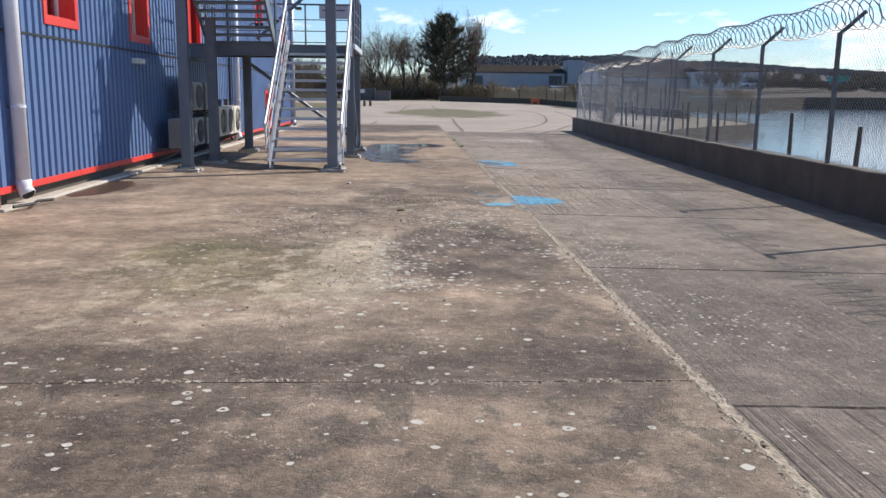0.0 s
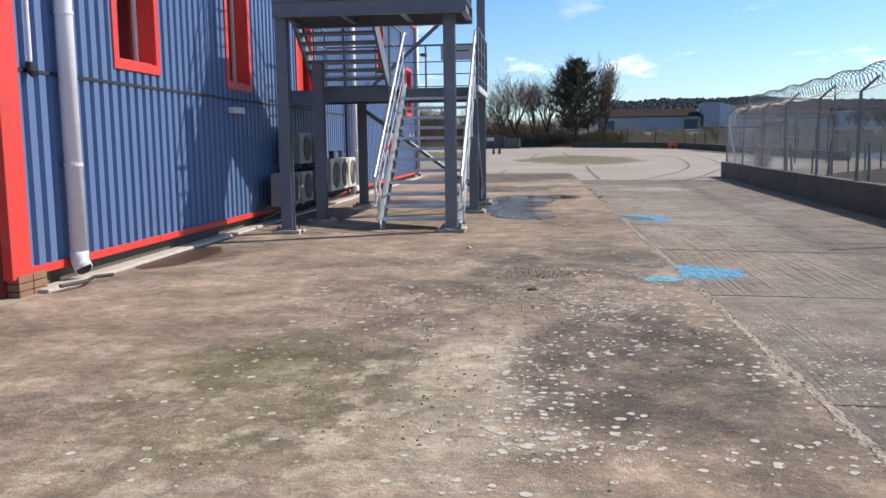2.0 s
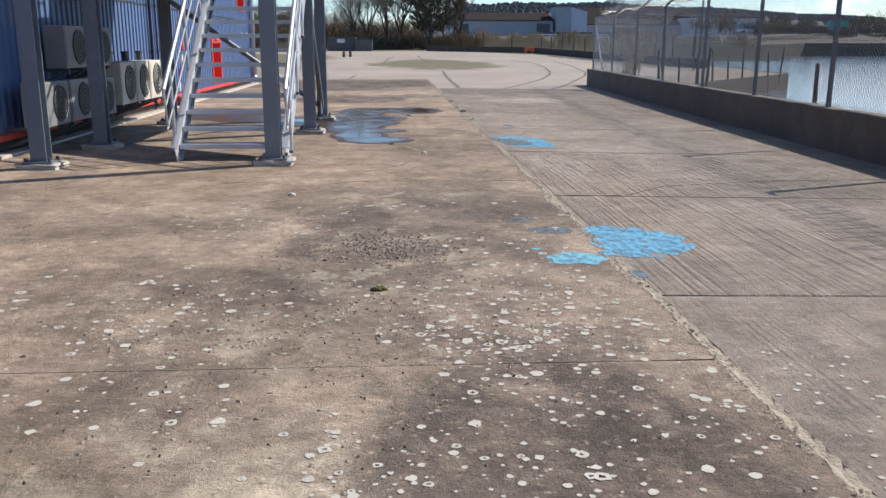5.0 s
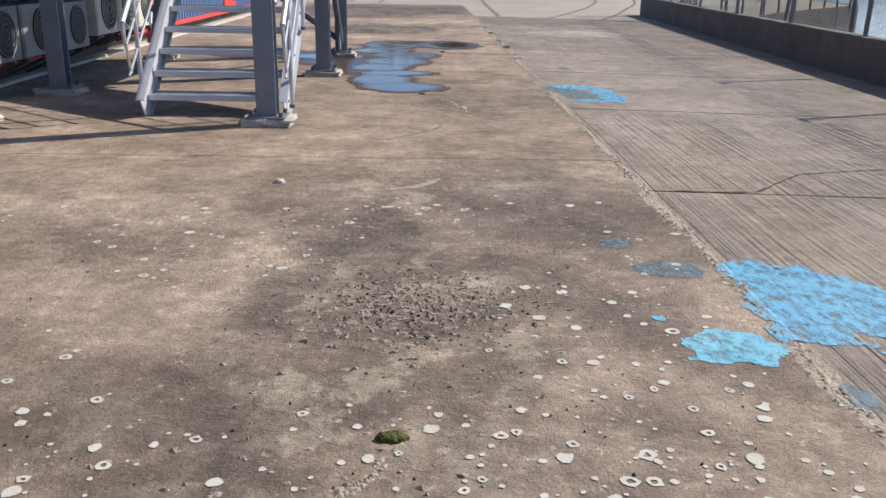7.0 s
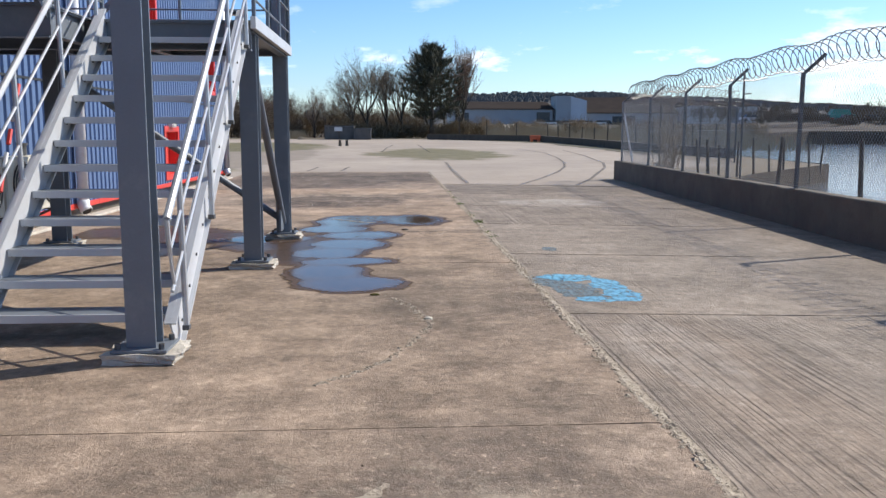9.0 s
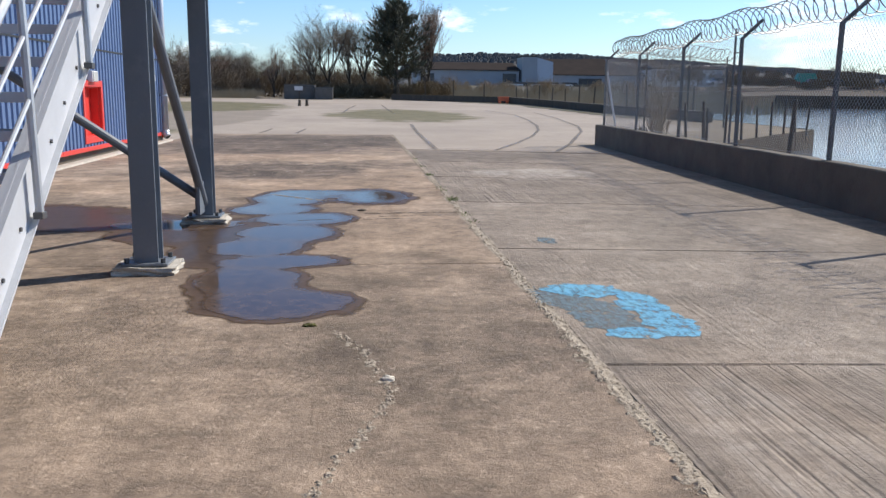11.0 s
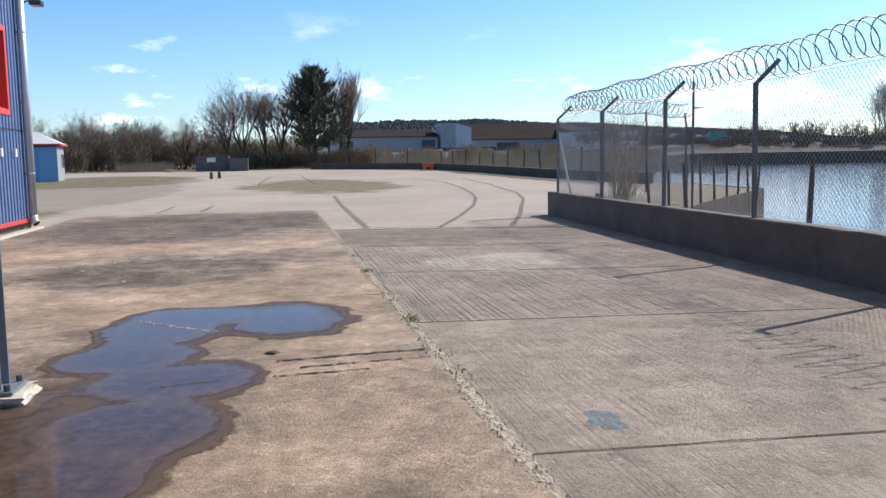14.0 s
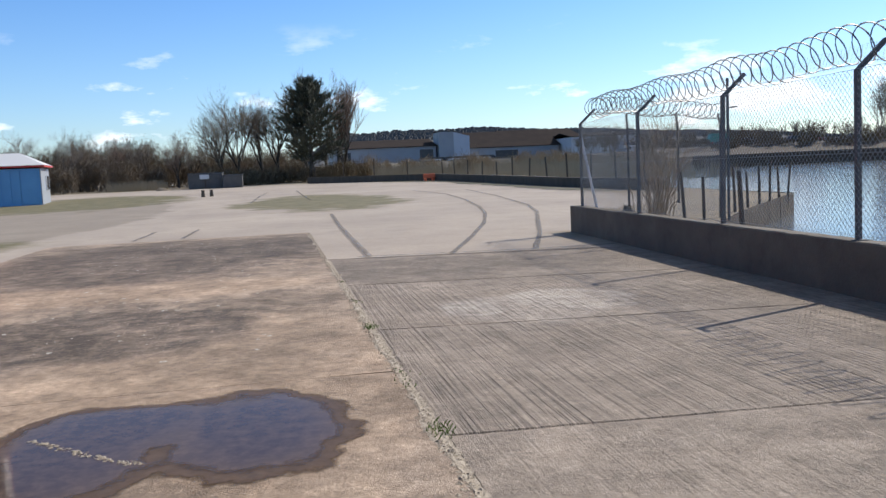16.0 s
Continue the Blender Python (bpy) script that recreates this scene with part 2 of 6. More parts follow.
LICHEN_DARK = (0.07, 0.057, 0.05)
PALE = (0.58, 0.49, 0.37)
MOSS = (0.15, 0.145, 0.06)
TAN = (0.45, 0.325, 0.226)
WET = (0.085, 0.055, 0.04)
M_slab_left = concrete("left slab concrete", (0.48, 0.368, 0.276), (0.345, 0.264, 0.20), (0.15, 0.118, 0.094), stains=(
    (LICHEN_DARK, 0.85, -1.3, 4.1, 1.6, 0.5), (LICHEN_DARK, 0.5, -1.3, 10.6, 0.9, 1.6), (WET, 0.75, -2.0, 20.0, 1.0, 2.9), (WET, 0.6, -1.6, 23.1, 1.1, 1.1), (WET, 0.6, -3.0, 20.9, 1.3, 0.6),
    (PALE, 1.0, -1.92, 6.9, 0.40, 1.4), (MOSS, 0.75, -2.8, 6.8, 0.9, 1.2), (TAN, 0.6, -1.2, 2.9, 0.9, 0.6), (TAN, 0.6, -0.8, 5.4, 0.6, 0.8),
    (TAN, 0.55, -2.4, 14.2, 2.6, 1.5), (TAN, 0.5, -0.9, 19.5, 1.0, 2.5), 
    (LICHEN_DARK, 0.9, -0.6, 36.0, 0.9, 2.6), (WET, 0.7, -3.6, 21.2, 1.6, 0.9), (WET, 1.0, -5.5, 12.4, 0.4, 0.9), (TAN, 0.55, -3.0, 24.0, 3.5, 0.9),
    (LICHEN_DARK, 0.5, -0.15, 16.9, 0.3, 0.7), (LICHEN_DARK, 0.5, -3.3, 4.2, 1.2, 0.8), (TAN, 0.4, -4.5, 9.5, 1.8, 2.2), (TAN, 0.5, -3.5, 29.6, 3.0, 0.8), (TAN, 0.45, -1.6, 15.4, 1.6, 1.3), (LICHEN_DARK, 0.45, -1.2, 12.6, 1.6, 1.0), (LICHEN_DARK, 0.7, -2.8, 36.6, 3.2, 2.4)), crusts=(
    (PALE, 0.85, -1.9, 7.2, 0.7, 1.9), (PALE, 0.6, -3.1, 6.0, 1.0, 1.8), (PALE, 0.65, -1.5, 10.8, 0.6, 0.9), (PALE, 0.5, -1.4, 13.0, 0.7, 0.5), (PALE, 0.4, -2.6, 9.6, 1.4, 0.9), (PALE, 0.5, -1.0, 2.6, 1.2, 1.2), ((0.30, 0.24, 0.17), 0.6, -0.6, 5.8, 0.6, 3.0), ((0.085, 0.075, 0.066), 0.9, -2.3, 26.9, 1.6, 1.8), ((0.085, 0.075, 0.066), 0.9, -2.8, 33.8, 2.5, 3.0), ((0.10, 0.085, 0.07), 0.8, -2.0, 3.2, 2.6, 1.0), ((0.10, 0.085, 0.07), 0.7, -0.9, 8.2, 0.9, 1.8)), patches=(
    ((0.25, 0.187, 0.135), 0.6, -1.9, 15.6, 2.6, 2.2), (TAN, 0.7, -1.1, 24.6, 1.7, 2.6), (TAN, 0.65, -3.0, 29.8, 2.6, 1.0), (TAN, 0.5, -0.7, 20.2, 0.6, 2.4), (TAN, 0.5, -4.4, 24.6, 1.4, 1.2),
    (LICHEN_DARK, 0.85, -0.85, 7.45, 0.72, 1.45), (LICHEN_DARK, 0.7, -1.75, 12.0, 0.36, 0.62), (LICHEN_DARK, 0.5, -0.95, 13.2, 0.5, 0.8), (LICHEN_DARK, 0.6, -1.6, 11.0, 0.5, 0.4),
    (LICHEN_DARK, 1.0, -2.5, 26.7, 1.4, 1.4), (LICHEN_DARK, 0.9, -3.3, 34.6, 2.5, 4.2), (LICHEN_DARK, 0.6, -0.5, 36.2, 0.6, 2.9), (LICHEN_DARK, 0.75, -2.1, 4.15, 2.0, 0.42), ((0.20, 0.152, 0.112), 0.7, -0.75, 17.4, 0.9, 1.9), ((0.22, 0.172, 0.132), 0.6, -1.3, 4.9, 1.5, 0.6), (LICHEN_DARK, 0.75, -2.6, 2.9, 1.5, 0.7), (LICHEN_DARK, 0.7, -0.45, 4.6, 0.35, 1.3), (LICHEN_DARK, 0.5, -0.6, 2.6, 0.6, 0.6), (LICHEN_DARK, 0.45, -3.0, 8.3, 1.3, 0.9), (LICHEN_DARK, 0.5, -2.7, 9.9, 0.9, 0.7), (MOSS, 0.6, -3.2, 7.4, 0.5, 0.6), (PALE, 0.7, -1.9, 7.4, 0.28, 0.5), (PALE, 0.7, -1.85, 6.0, 0.3, 0.45)), mottled=0.55, swing=0.9)
M_slab_right = concrete("ribbed road concrete", (0.36, 0.295, 0.238), (0.285, 0.233, 0.187), (0.16, 0.134, 0.112), ribs=1.8, stains=(
    (LICHEN_DARK, 0.4, 0.8, 30.5, 1.4, 1.5), ((0.5, 0.45, 0.4), 0.45, 1.7, 26.5, 0.8, 0.9), ((0.40, 0.35, 0.29), 0.3, 2.2, 18.0, 1.5, 4.0), (TAN, 0.3, 0.6, 14.0, 0.5, 2.5), (LICHEN_DARK, 0.7, 1.0, 3.6, 2.0, 4.0)), patches=(
    (LICHEN_DARK, 0.4, 1.6, 30.9, 1.7, 1.15), ((0.58, 0.52, 0.46), 0.6, 1.1, 26.7, 0.3, 0.45), ((0.58, 0.52, 0.46), 0.6, 2.3, 27.0, 0.65, 0.8), ((0.52, 0.46, 0.40), 0.4, 0.5, 15.2, 0.3, 0.9)), mottled=0.42, swing=0.55)
M_joint = surface("joint filler and grit", (0.13, 0.11, 0.085), (0.24, 0.20, 0.155), 5, 0.95, bump=0.5, depth=0.01)
M_rim = surface("crumbled slab edge", (0.44, 0.37, 0.285), (0.27, 0.225, 0.175), 11, 0.95, bump=0.6, depth=0.01, grain=45)
M_wallconc = surface("old wall concrete", (0.165, 0.137, 0.104), (0.11, 0.093, 0.073), 1.4, 0.9, bump=0.5, depth=0.006, grain=30, dirt=(0.07, 0.062, 0.05))
M_pad = surface("pad concrete", (0.62, 0.57, 0.49), (0.42, 0.38, 0.32), 7, 0.9, bump=0.6, depth=0.01, grain=40)
M_blue = surface("blue coated cladding", (0.112, 0.172, 0.315), (0.128, 0.194, 0.348), 0.8, 0.42, bump=0.03, depth=0.002, dirt=(0.11, 0.14, 0.24), stretch=(1, 1, 0.3))
M_blue.node_tree.nodes["Principled BSDF"].inputs["Specular IOR Level"].default_value = 0.15
M_red = surface("red coated trim", (0.72, 0.06, 0.045), (0.66, 0.05, 0.04), 1.5, 0.42, bump=0.03, depth=0.002, dirt=(0.45, 0.07, 0.05))
M_maroon = surface("dark red recessed wall", (0.20, 0.02, 0.02), (0.15, 0.018, 0.018), 1.5, 0.5, bump=0.05)
M_grey = surface("grey painted steel", (0.175, 0.197, 0.226), (0.15, 0.172, 0.20), 1.6, 0.42, bump=0.06, depth=0.003, dirt=(0.26, 0.27, 0.28))
M_galv = surface("galvanised steel", (0.62, 0.63, 0.65), (0.50, 0.52, 0.54), 5, 0.42, metal=0.5, bump=0.06, depth=0.002, grain=90)
M_paleSteel = surface("weathered pale stringer steel", (0.60, 0.61, 0.63), (0.50, 0.515, 0.54), 3, 0.5, metal=0.15, bump=0.08, depth=0.003)
M_postgrey = surface("dull fence post steel", (0.085, 0.09, 0.095), (0.13, 0.13, 0.13), 4, 0.6, metal=0.3, bump=0.15, dirt=(0.14, 0.09, 0.06))
M_wire = surface("galvanised wire", (0.36, 0.36, 0.355), (0.46, 0.46, 0.45), 4, 0.5, metal=0.4, bump=0)
M_razor = surface("razor wire steel", (0.13, 0.13, 0.135), (0.19, 0.19, 0.19), 4, 0.45, metal=0.6, bump=0)
M_pipe = surface("pale grey downpipe plastic", (0.74, 0.74, 0.77), (0.80, 0.80, 0.83), 1.5, 0.45, bump=0.03, dirt=(0.42, 0.41, 0.40))
M_cream = surface("cream enamel casing", (0.72, 0.68, 0.58), (0.64, 0.60, 0.50), 2.5, 0.5, bump=0.05, dirt=(0.36, 0.31, 0.24))
M_black = surface("black plastic", (0.02, 0.02, 0.022), (0.035, 0.035, 0.035), 8, 0.55, bump=0.1)
M_brick = surface("brown brick", (0.30, 0.17, 0.10), (0.24, 0.13, 0.08), 9, 0.9, bump=0.5, depth=0.006)
M_white = surface("white paint", (0.75, 0.75, 0.74), (0.66, 0.66, 0.65), 2, 0.5, bump=0.05)
M_curtain = surface("white net curtain", (0.55, 0.56, 0.58), (0.40, 0.42, 0.45), 9, 0.9, bump=0.2, stretch=(1, 6, 0.4))
M_roof = surface("grey sheet roof", (0.062, 0.052, 0.048), (0.045, 0.040, 0.038), 0.3, 0.9, bump=0.1)
M_roof.node_tree.nodes["Principled BSDF"].inputs["Specular IOR Level"].default_value = 0.0
M_bark = surface("grey brown bark", (0.085, 0.07, 0.055), (0.06, 0.05, 0.04), 3, 0.9, bump=0.4, depth=0.01)
M_earth = surface("brown bank earth", (0.10, 0.074, 0.05), (0.055, 0.042, 0.03), 1.3, 0.95, bump=0.8, depth=0.03, grain=9)
M_brush = surface("brown winter brush", (0.21, 0.165, 0.115), (0.135, 0.105, 0.075), 0.25, 0.95, bump=0)
M_bracken = surface("pale dead bracken", (0.38, 0.30, 0.20), (0.26, 0.205, 0.14), 0.25, 0.95, bump=0)
M_bramble = surface("dark bramble", (0.15, 0.12, 0.075), (0.20, 0.155, 0.095), 0.4, 0.95, bump=0)
M_twig = surface("winter twigs", (0.24, 0.195, 0.15), (0.18, 0.145, 0.11), 0.4, 0.9, bump=0)
M_redtwig = surface("rust brown twigs", (0.25, 0.165, 0.12), (0.19, 0.125, 0.09), 0.4, 0.9, bump=0)
M_needle = surface("dark conifer needles", (0.045, 0.054, 0.034), (0.085, 0.08, 0.05), 0.7, 0.75, bump=0)
M_ivy = surface("ivy and bramble leaves", (0.085, 0.085, 0.04), (0.16, 0.125, 0.075), 0.6, 0.7, bump=0)
M_reed = surface("dry reeds", (0.40, 0.33, 0.22), (0.30, 0.24, 0.15), 0.5, 0.9, bump=0)
M_grassblade = surface("grass tuft", (0.11, 0.19, 0.035), (0.17, 0.21, 0.06), 3, 0.8, bump=0)
M_timber = surface("wet dark timber", (0.10, 0.08, 0.06), (0.06, 0.05, 0.04), 4, 0.85, bump=0.5, depth=0.01, stretch=(1, 1, 0.2))
# distance haze is mixed into this colour as a grey lift
M_hazy_hill = surface("wooded hill", (0.105, 0.104, 0.102), (0.085, 0.085, 0.086), 0.02, 1.0, bump=0.0, grain=0.4)
M_container = surface("faded grey container paint", (0.125, 0.12, 0.115), (0.085, 0.083, 0.08), 2, 0.7, bump=0.1)
M_lichen = surface("white lichen", (0.62, 0.59, 0.52), (0.46, 0.43, 0.37), 8, 0.95, bump=0.3, grain=80)
M_spall = surface("spalled rough concrete", (0.40, 0.32, 0.25), (0.25, 0.203, 0.158), 14, 0.95, bump=0.6, depth=0.008, grain=70)
M_moss = surface("moss cushion", (0.10, 0.11, 0.025), (0.15, 0.13, 0.04), 12, 0.95, bump=0.9, depth=0.02, grain=60)
M_shed = surface("grey blue sheet wall", (0.33, 0.355, 0.385), (0.28, 0.30, 0.33), 0.2, 0.6, bump=0.05)
# paler copy of the shed wall, with sunlight put into the colour
M_shed_sunlit = surface("grey sheet wall paled for sunlight", (0.52, 0.56, 0.62), (0.46, 0.50, 0.56), 0.2, 0.6, bump=0.05)
M_shedwhite = surface("off white sheet wall", (0.62, 0.62, 0.62), (0.55, 0.55, 0.56), 0.2, 0.6, bump=0.05)
M_hutblue = surface("bright blue boards", (0.14, 0.36, 0.62), (0.12, 0.32, 0.56), 1, 0.6, bump=0.1)
M_green = surface("green coach paint", (0.03, 0.30, 0.22), (0.03, 0.26, 0.19), 1, 0.4, bump=0)
M_orange = surface("orange barrier plastic", (0.75, 0.16, 0.06), (0.7, 0.14, 0.05), 1, 0.5, bump=0)
M_carwhite = surface("white car paint", (0.75, 0.75, 0.76), (0.72, 0.72, 0.73), 1, 0.25, bump=0)
M_cardark = surface("dark paint for cars and unlit interiors", (0.04, 0.045, 0.055), (0.05, 0.05, 0.06), 1, 0.25, bump=0)
M_carred = surface("dull red car paint", (0.35, 0.05, 0.05), (0.3, 0.05, 0.05), 1, 0.3, bump=0)
M_lens = surface("lamp lens", (0.6, 0.6, 0.58), (0.55, 0.55, 0.53), 2, 0.2, bump=0)
M_sign = surface("white sign sheet", (0.62, 0.63, 0.64), (0.55, 0.56, 0.57), 3, 0.5, bump=0)


def glassy(name, tint, rough=0.03):
    m, nt, b = nodes_of(name)
    b.inputs["Base Color"].default_value = (*tint, 1)
    b.inputs["Roughness"].default_value = rough
    b.inputs["IOR"].default_value = 1.45
    b.inputs["Transmission Weight"].default_value = 1.0
    return m


M_glass = glassy("window glass", (0.85, 0.9, 0.92))


def water_material(name, tint, rough, ripple, scale, stretch=(1, 1, 1), spec=0.5):
    m, nt, b = nodes_of(name)
    b.inputs["Roughness"].default_value = rough
    b.inputs["IOR"].default_value = 1.33
    b.inputs["Specular IOR Level"].default_value = spec
    v = position(nt, stretch)
    n = noisy(nt, v, scale, 0.2, 0.8, 4.0)
    nt.links.new(mixed(nt, noisy(nt, v, 1.5, 0.35, 0.65), tint, tuple(c * 1.6 for c in tint)), b.inputs["Base Color"])
    bumped(nt, b, n, ripple, 0.01)
    return m


def wet_material(name, shoal, deep, rough, spec, fade, grain):
    """Standing water or damp: the look follows its depth, and the shore fades into the slab."""
    m, nt, b = nodes_of(name)
    v = position(nt)
    d = nt.nodes.new("ShaderNodeAttribute")
    d.attribute_name = "depth"
    uneven = calc(nt, "MULTIPLY", calc(nt, "SUBTRACT", noisy(nt, v, 5.0, 0.2, 0.8, 8.0, 0.7), 0.5), 0.22)
    level = calc(nt, "ADD", d.outputs["Fac"], uneven)
    full = nt.nodes.new("ShaderNodeMapRange")
    full.inputs["From Min"].default_value, full.inputs["From Max"].default_value = 0.03, 0.40
    nt.links.new(level, full.inputs["Value"])
    col = mixed(nt, full.outputs["Result"], shoal, deep)
    col = mixed(nt, calc(nt, "MULTIPLY", noisy(nt, v, 11.0, 0.42, 0.66, 9.0, 0.7), 0.45), col, tuple(c * 1.7 for c in shoal))
    nt.links.new(col, b.inputs["Base Color"])
    nt.links.new(calc(nt, "ADD", rough[1], calc(nt, "MULTIPLY", full.outputs["Result"], rough[0] - rough[1])), b.inputs["Roughness"])
    b.inputs["IOR"].default_value = 1.33
    b.inputs["Specular IOR Level"].default_value = spec
    bumped(nt, b, noisy(nt, v, 40.0, 0.3, 0.7), grain, 0.004)
    edge = nt.nodes.new("ShaderNodeMapRange")
    edge.inputs["From Min"].default_value, edge.inputs["From Max"].default_value = 0.0, fade
    nt.links.new(level, edge.inputs["Value"])
    clear = nt.nodes.new("ShaderNodeBsdfTransparent")
    mx = nt.nodes.new("ShaderNodeMixShader")
    nt.links.new(edge.outputs["Result"], mx.inputs[0])
    nt.links.new(clear.outputs[0], mx.inputs[1])
    nt.links.new(b.outputs[0], mx.inputs[2])
    nt.links.new(mx.outputs[0], nt.nodes["Material Output"].inputs["Surface"])
    return m


M_puddle = wet_material("puddle water", (0.10, 0.066, 0.045), (0.062, 0.043, 0.034), (0.05, 0.26), 0.16, 0.10, 0.02)
M_damp = wet_material("damp concrete", (0.105, 0.070, 0.047), (0.06, 0.040, 0.028), (0.28, 0.5), 0.12, 0.10, 0.2)
M_lake = water_material("lake water", (0.10, 0.115, 0.13), 0.12, 0.9, 2.2, (1, 0.5, 1))


def paint_material(name, colour, worn, low, high):
    """Spilt paint worn through to the concrete in streaks along y."""
    m, nt, b = nodes_of(name)
    v = position(nt, (24, 10.0, 1))
    wear = calc(nt, "ADD", calc(nt, "MULTIPLY", noisy(nt, v, 1.0, low, high, 10.0, 0.8), 0.55), calc(nt, "MULTIPLY", noisy(nt, position(nt), 9.0, 0.51, 0.64, 10.0, 0.8), 0.7))
    hole = calc(nt, "MINIMUM", calc(nt, "MULTIPLY", wear, 1.1), 1.0)
    tone = noisy(nt, position(nt), 5.0, 0.3, 0.7)
    nt.links.new(mixed(nt, tone, colour, worn), b.inputs["Base Color"])
    b.inputs["Roughness"].default_value = 0.6
    t = nt.nodes.new("ShaderNodeBsdfTransparent")
    mx = nt.nodes.new("ShaderNodeMixShader")
    nt.links.new(hole, mx.inputs[0])
    nt.links.new(b.outputs[0], mx.inputs[1])
    nt.links.new(t.outputs[0], mx.inputs[2])
    nt.links.new(mx.outputs[0], nt.nodes["Material Output"].inputs["Surface"])
    bumped(nt, b, noisy(nt, position(nt), 50.0, 0.3, 0.7), 0.4, 0.005)
    return m


M_bluepaint = paint_material("spilt light blue paint", (0.10, 0.34, 0.54), (0.16, 0.42, 0.58), 0.47, 0.60)
M_bluepale = paint_material("pale blue paint skin", (0.22, 0.52, 0.64), (0.12, 0.40, 0.56), 0.48, 0.62)
M_bluegrey = paint_material("worn blue grey paint", (0.12, 0.18, 0.21), (0.15, 0.20, 0.22), 0.40, 0.60)
M_yard_mark = paint_material("black tyre and joint marks", (0.10, 0.086, 0.076), (0.14, 0.122, 0.105), 0.32, 0.56)
M_crack = surface("crack shadowed grit", (0.035, 0.03, 0.025), (0.06, 0.05, 0.04), 8, 0.95, bump=0.4)


def ground_material():
    """Yard beyond the slabs: pale concrete, asphalt strip, grass, mud, by place with uneven edges."""
    m, nt, b = nodes_of("yard concrete, asphalt and grass")
    v = position(nt)
    big = noisy(nt, v, 0.18, 0.35, 0.65, 7.0)
    fine = noisy(nt, v, 14.0, 0.3, 0.7, 6.0, 0.7)
    conc = mixed(nt, big, (0.45, 0.378, 0.308), (0.35, 0.293, 0.242))
    conc = mixed(nt, calc(nt, "MULTIPLY", noisy(nt, v, 1.1, 0.5, 0.8, 8.0), 0.5), conc, (0.22, 0.19, 0.165))
    grass = mixed(nt, noisy(nt, v, 1.3, 0.35, 0.65, 8.0), (0.105, 0.10, 0.04), (0.19, 0.16, 0.08))
    soil = mixed(nt, noisy(nt, v, 0.6, 0.35, 0.65, 8.0), (0.17, 0.135, 0.09), (0.26, 0.21, 0.14))
    asph = mixed(nt, noisy(nt, v, 0.5, 0.35, 0.65, 8.0), (0.26, 0.215, 0.17), (0.31, 0.26, 0.205))
    col = conc
    col = mixed(nt, blob(nt, -14.0, 56.0, 8.6, 22.0, 0.04, 0.07, 0.5), col, asph)
    col = mixed(nt, blob(nt, -9.4, 40.5, 2.6, 2.6, 0.4, 0.3), col, grass)
    col = mixed(nt, blob(nt, -11.5, 69.0, 5.8, 8.5, 0.2, 0.3, 0.5), col, grass)
    col = mixed(nt, calc(nt, "MULTIPLY", blob(nt, 1.3, 58.5, 3.7, 7.4, 0.3, 0.42, 0.6), 0.95), col, grass)
    s = nt.nodes.new("ShaderNodeSeparateXYZ")
    nt.links.new(v, s.inputs[0])
    for axis, edge, sign in (("Y", 89.0, 1), ("X", 5.1, 1), ("X", -24.0, -1)):
        e = calc(nt, "MULTIPLY", calc(nt, "SUBTRACT", s.outputs[axis], edge), sign * 1.0)
        e = calc(nt, "ADD", e, calc(nt, "MULTIPLY", noisy(nt, v, 0.7, 0.2, 0.8), 1.0))
        k = nt.nodes.new("ShaderNodeMapRange")
        k.inputs["From Min"].default_value, k.inputs["From Max"].default_value = 0.2, 1.0
        nt.links.new(e, k.inputs["Value"])
        f = k.outputs["Result"]
        if axis == "X" and sign == 1:
            # the strip behind the boundary wall, up to its corner
            g2 = nt.nodes.new("ShaderNodeMapRange")
            g2.inputs["From Min"].default_value, g2.inputs["From Max"].default_value = 36.6, 36.2
            nt.links.new(s.outputs["Y"], g2.inputs["Value"])
            f = calc(nt, "MULTIPLY", f, g2.outputs["Result"])
        col = mixed(nt, f, col, soil)
    bank = nt.nodes.new("ShaderNodeMapRange")
    bank.inputs["From Min"].default_value, bank.inputs["From Max"].default_value = 0.0, 1.2
    nt.links.new(calc(nt, "SUBTRACT", s.outputs["X"], calc(nt, "ADD", 7.2, calc(nt, "MULTIPLY", s.outputs["Y"], 0.105))), bank.inputs["Value"])
    col = mixed(nt, bank.outputs["Result"], col, soil)
    col = mixed(nt, blob(nt, 13.6, 39.6, 5.6, 5.6, 0.15, 0.12, 0.8), col, soil)
    far = nt.nodes.new("ShaderNodeMapRange")
    far.inputs["From Min"].default_value, far.inputs["From Max"].default_value = 128.0, 150.0
    nt.links.new(s.outputs["Y"], far.inputs["Value"])
    east = nt.nodes.new("ShaderNodeMapRange")
    east.inputs["From Min"].default_value, east.inputs["From Max"].default_value = 26.0, 40.0
    nt.links.new(s.outputs["X"], east.inputs["Value"])
    earth = mixed(nt, noisy(nt, v, 0.8, 0.35, 0.65, 8.0), (0.05, 0.04, 0.03), (0.08, 0.063, 0.046))
    col = mixed(nt, calc(nt, "MULTIPLY", far.outputs["Result"], east.outputs["Result"]), col, earth)
    col = mixed(nt, calc(nt, "MULTIPLY", fine, 0.3), col, (0.12, 0.10, 0.085))
    nt.links.new(col, b.inputs["Base Color"])
    b.inputs["Roughness"].default_value = 0.93
    bumped(nt, b, fine, 0.5, 0.012)
    return m


M_ground = ground_material()


# ---- mesh helpers ----
def link(name, bm, material, parent=None, label="", smooth=False):
    me = bpy.data.meshes.new(name)
    bm.to_mesh(me)
    bm.free()
    me.materials.append(material)
    if smooth:
        for p in me.polygons:
            p.use_smooth = True
    ob = new(name, me)
    if parent:
        ob.parent = parent
    return tagged(ob, label)


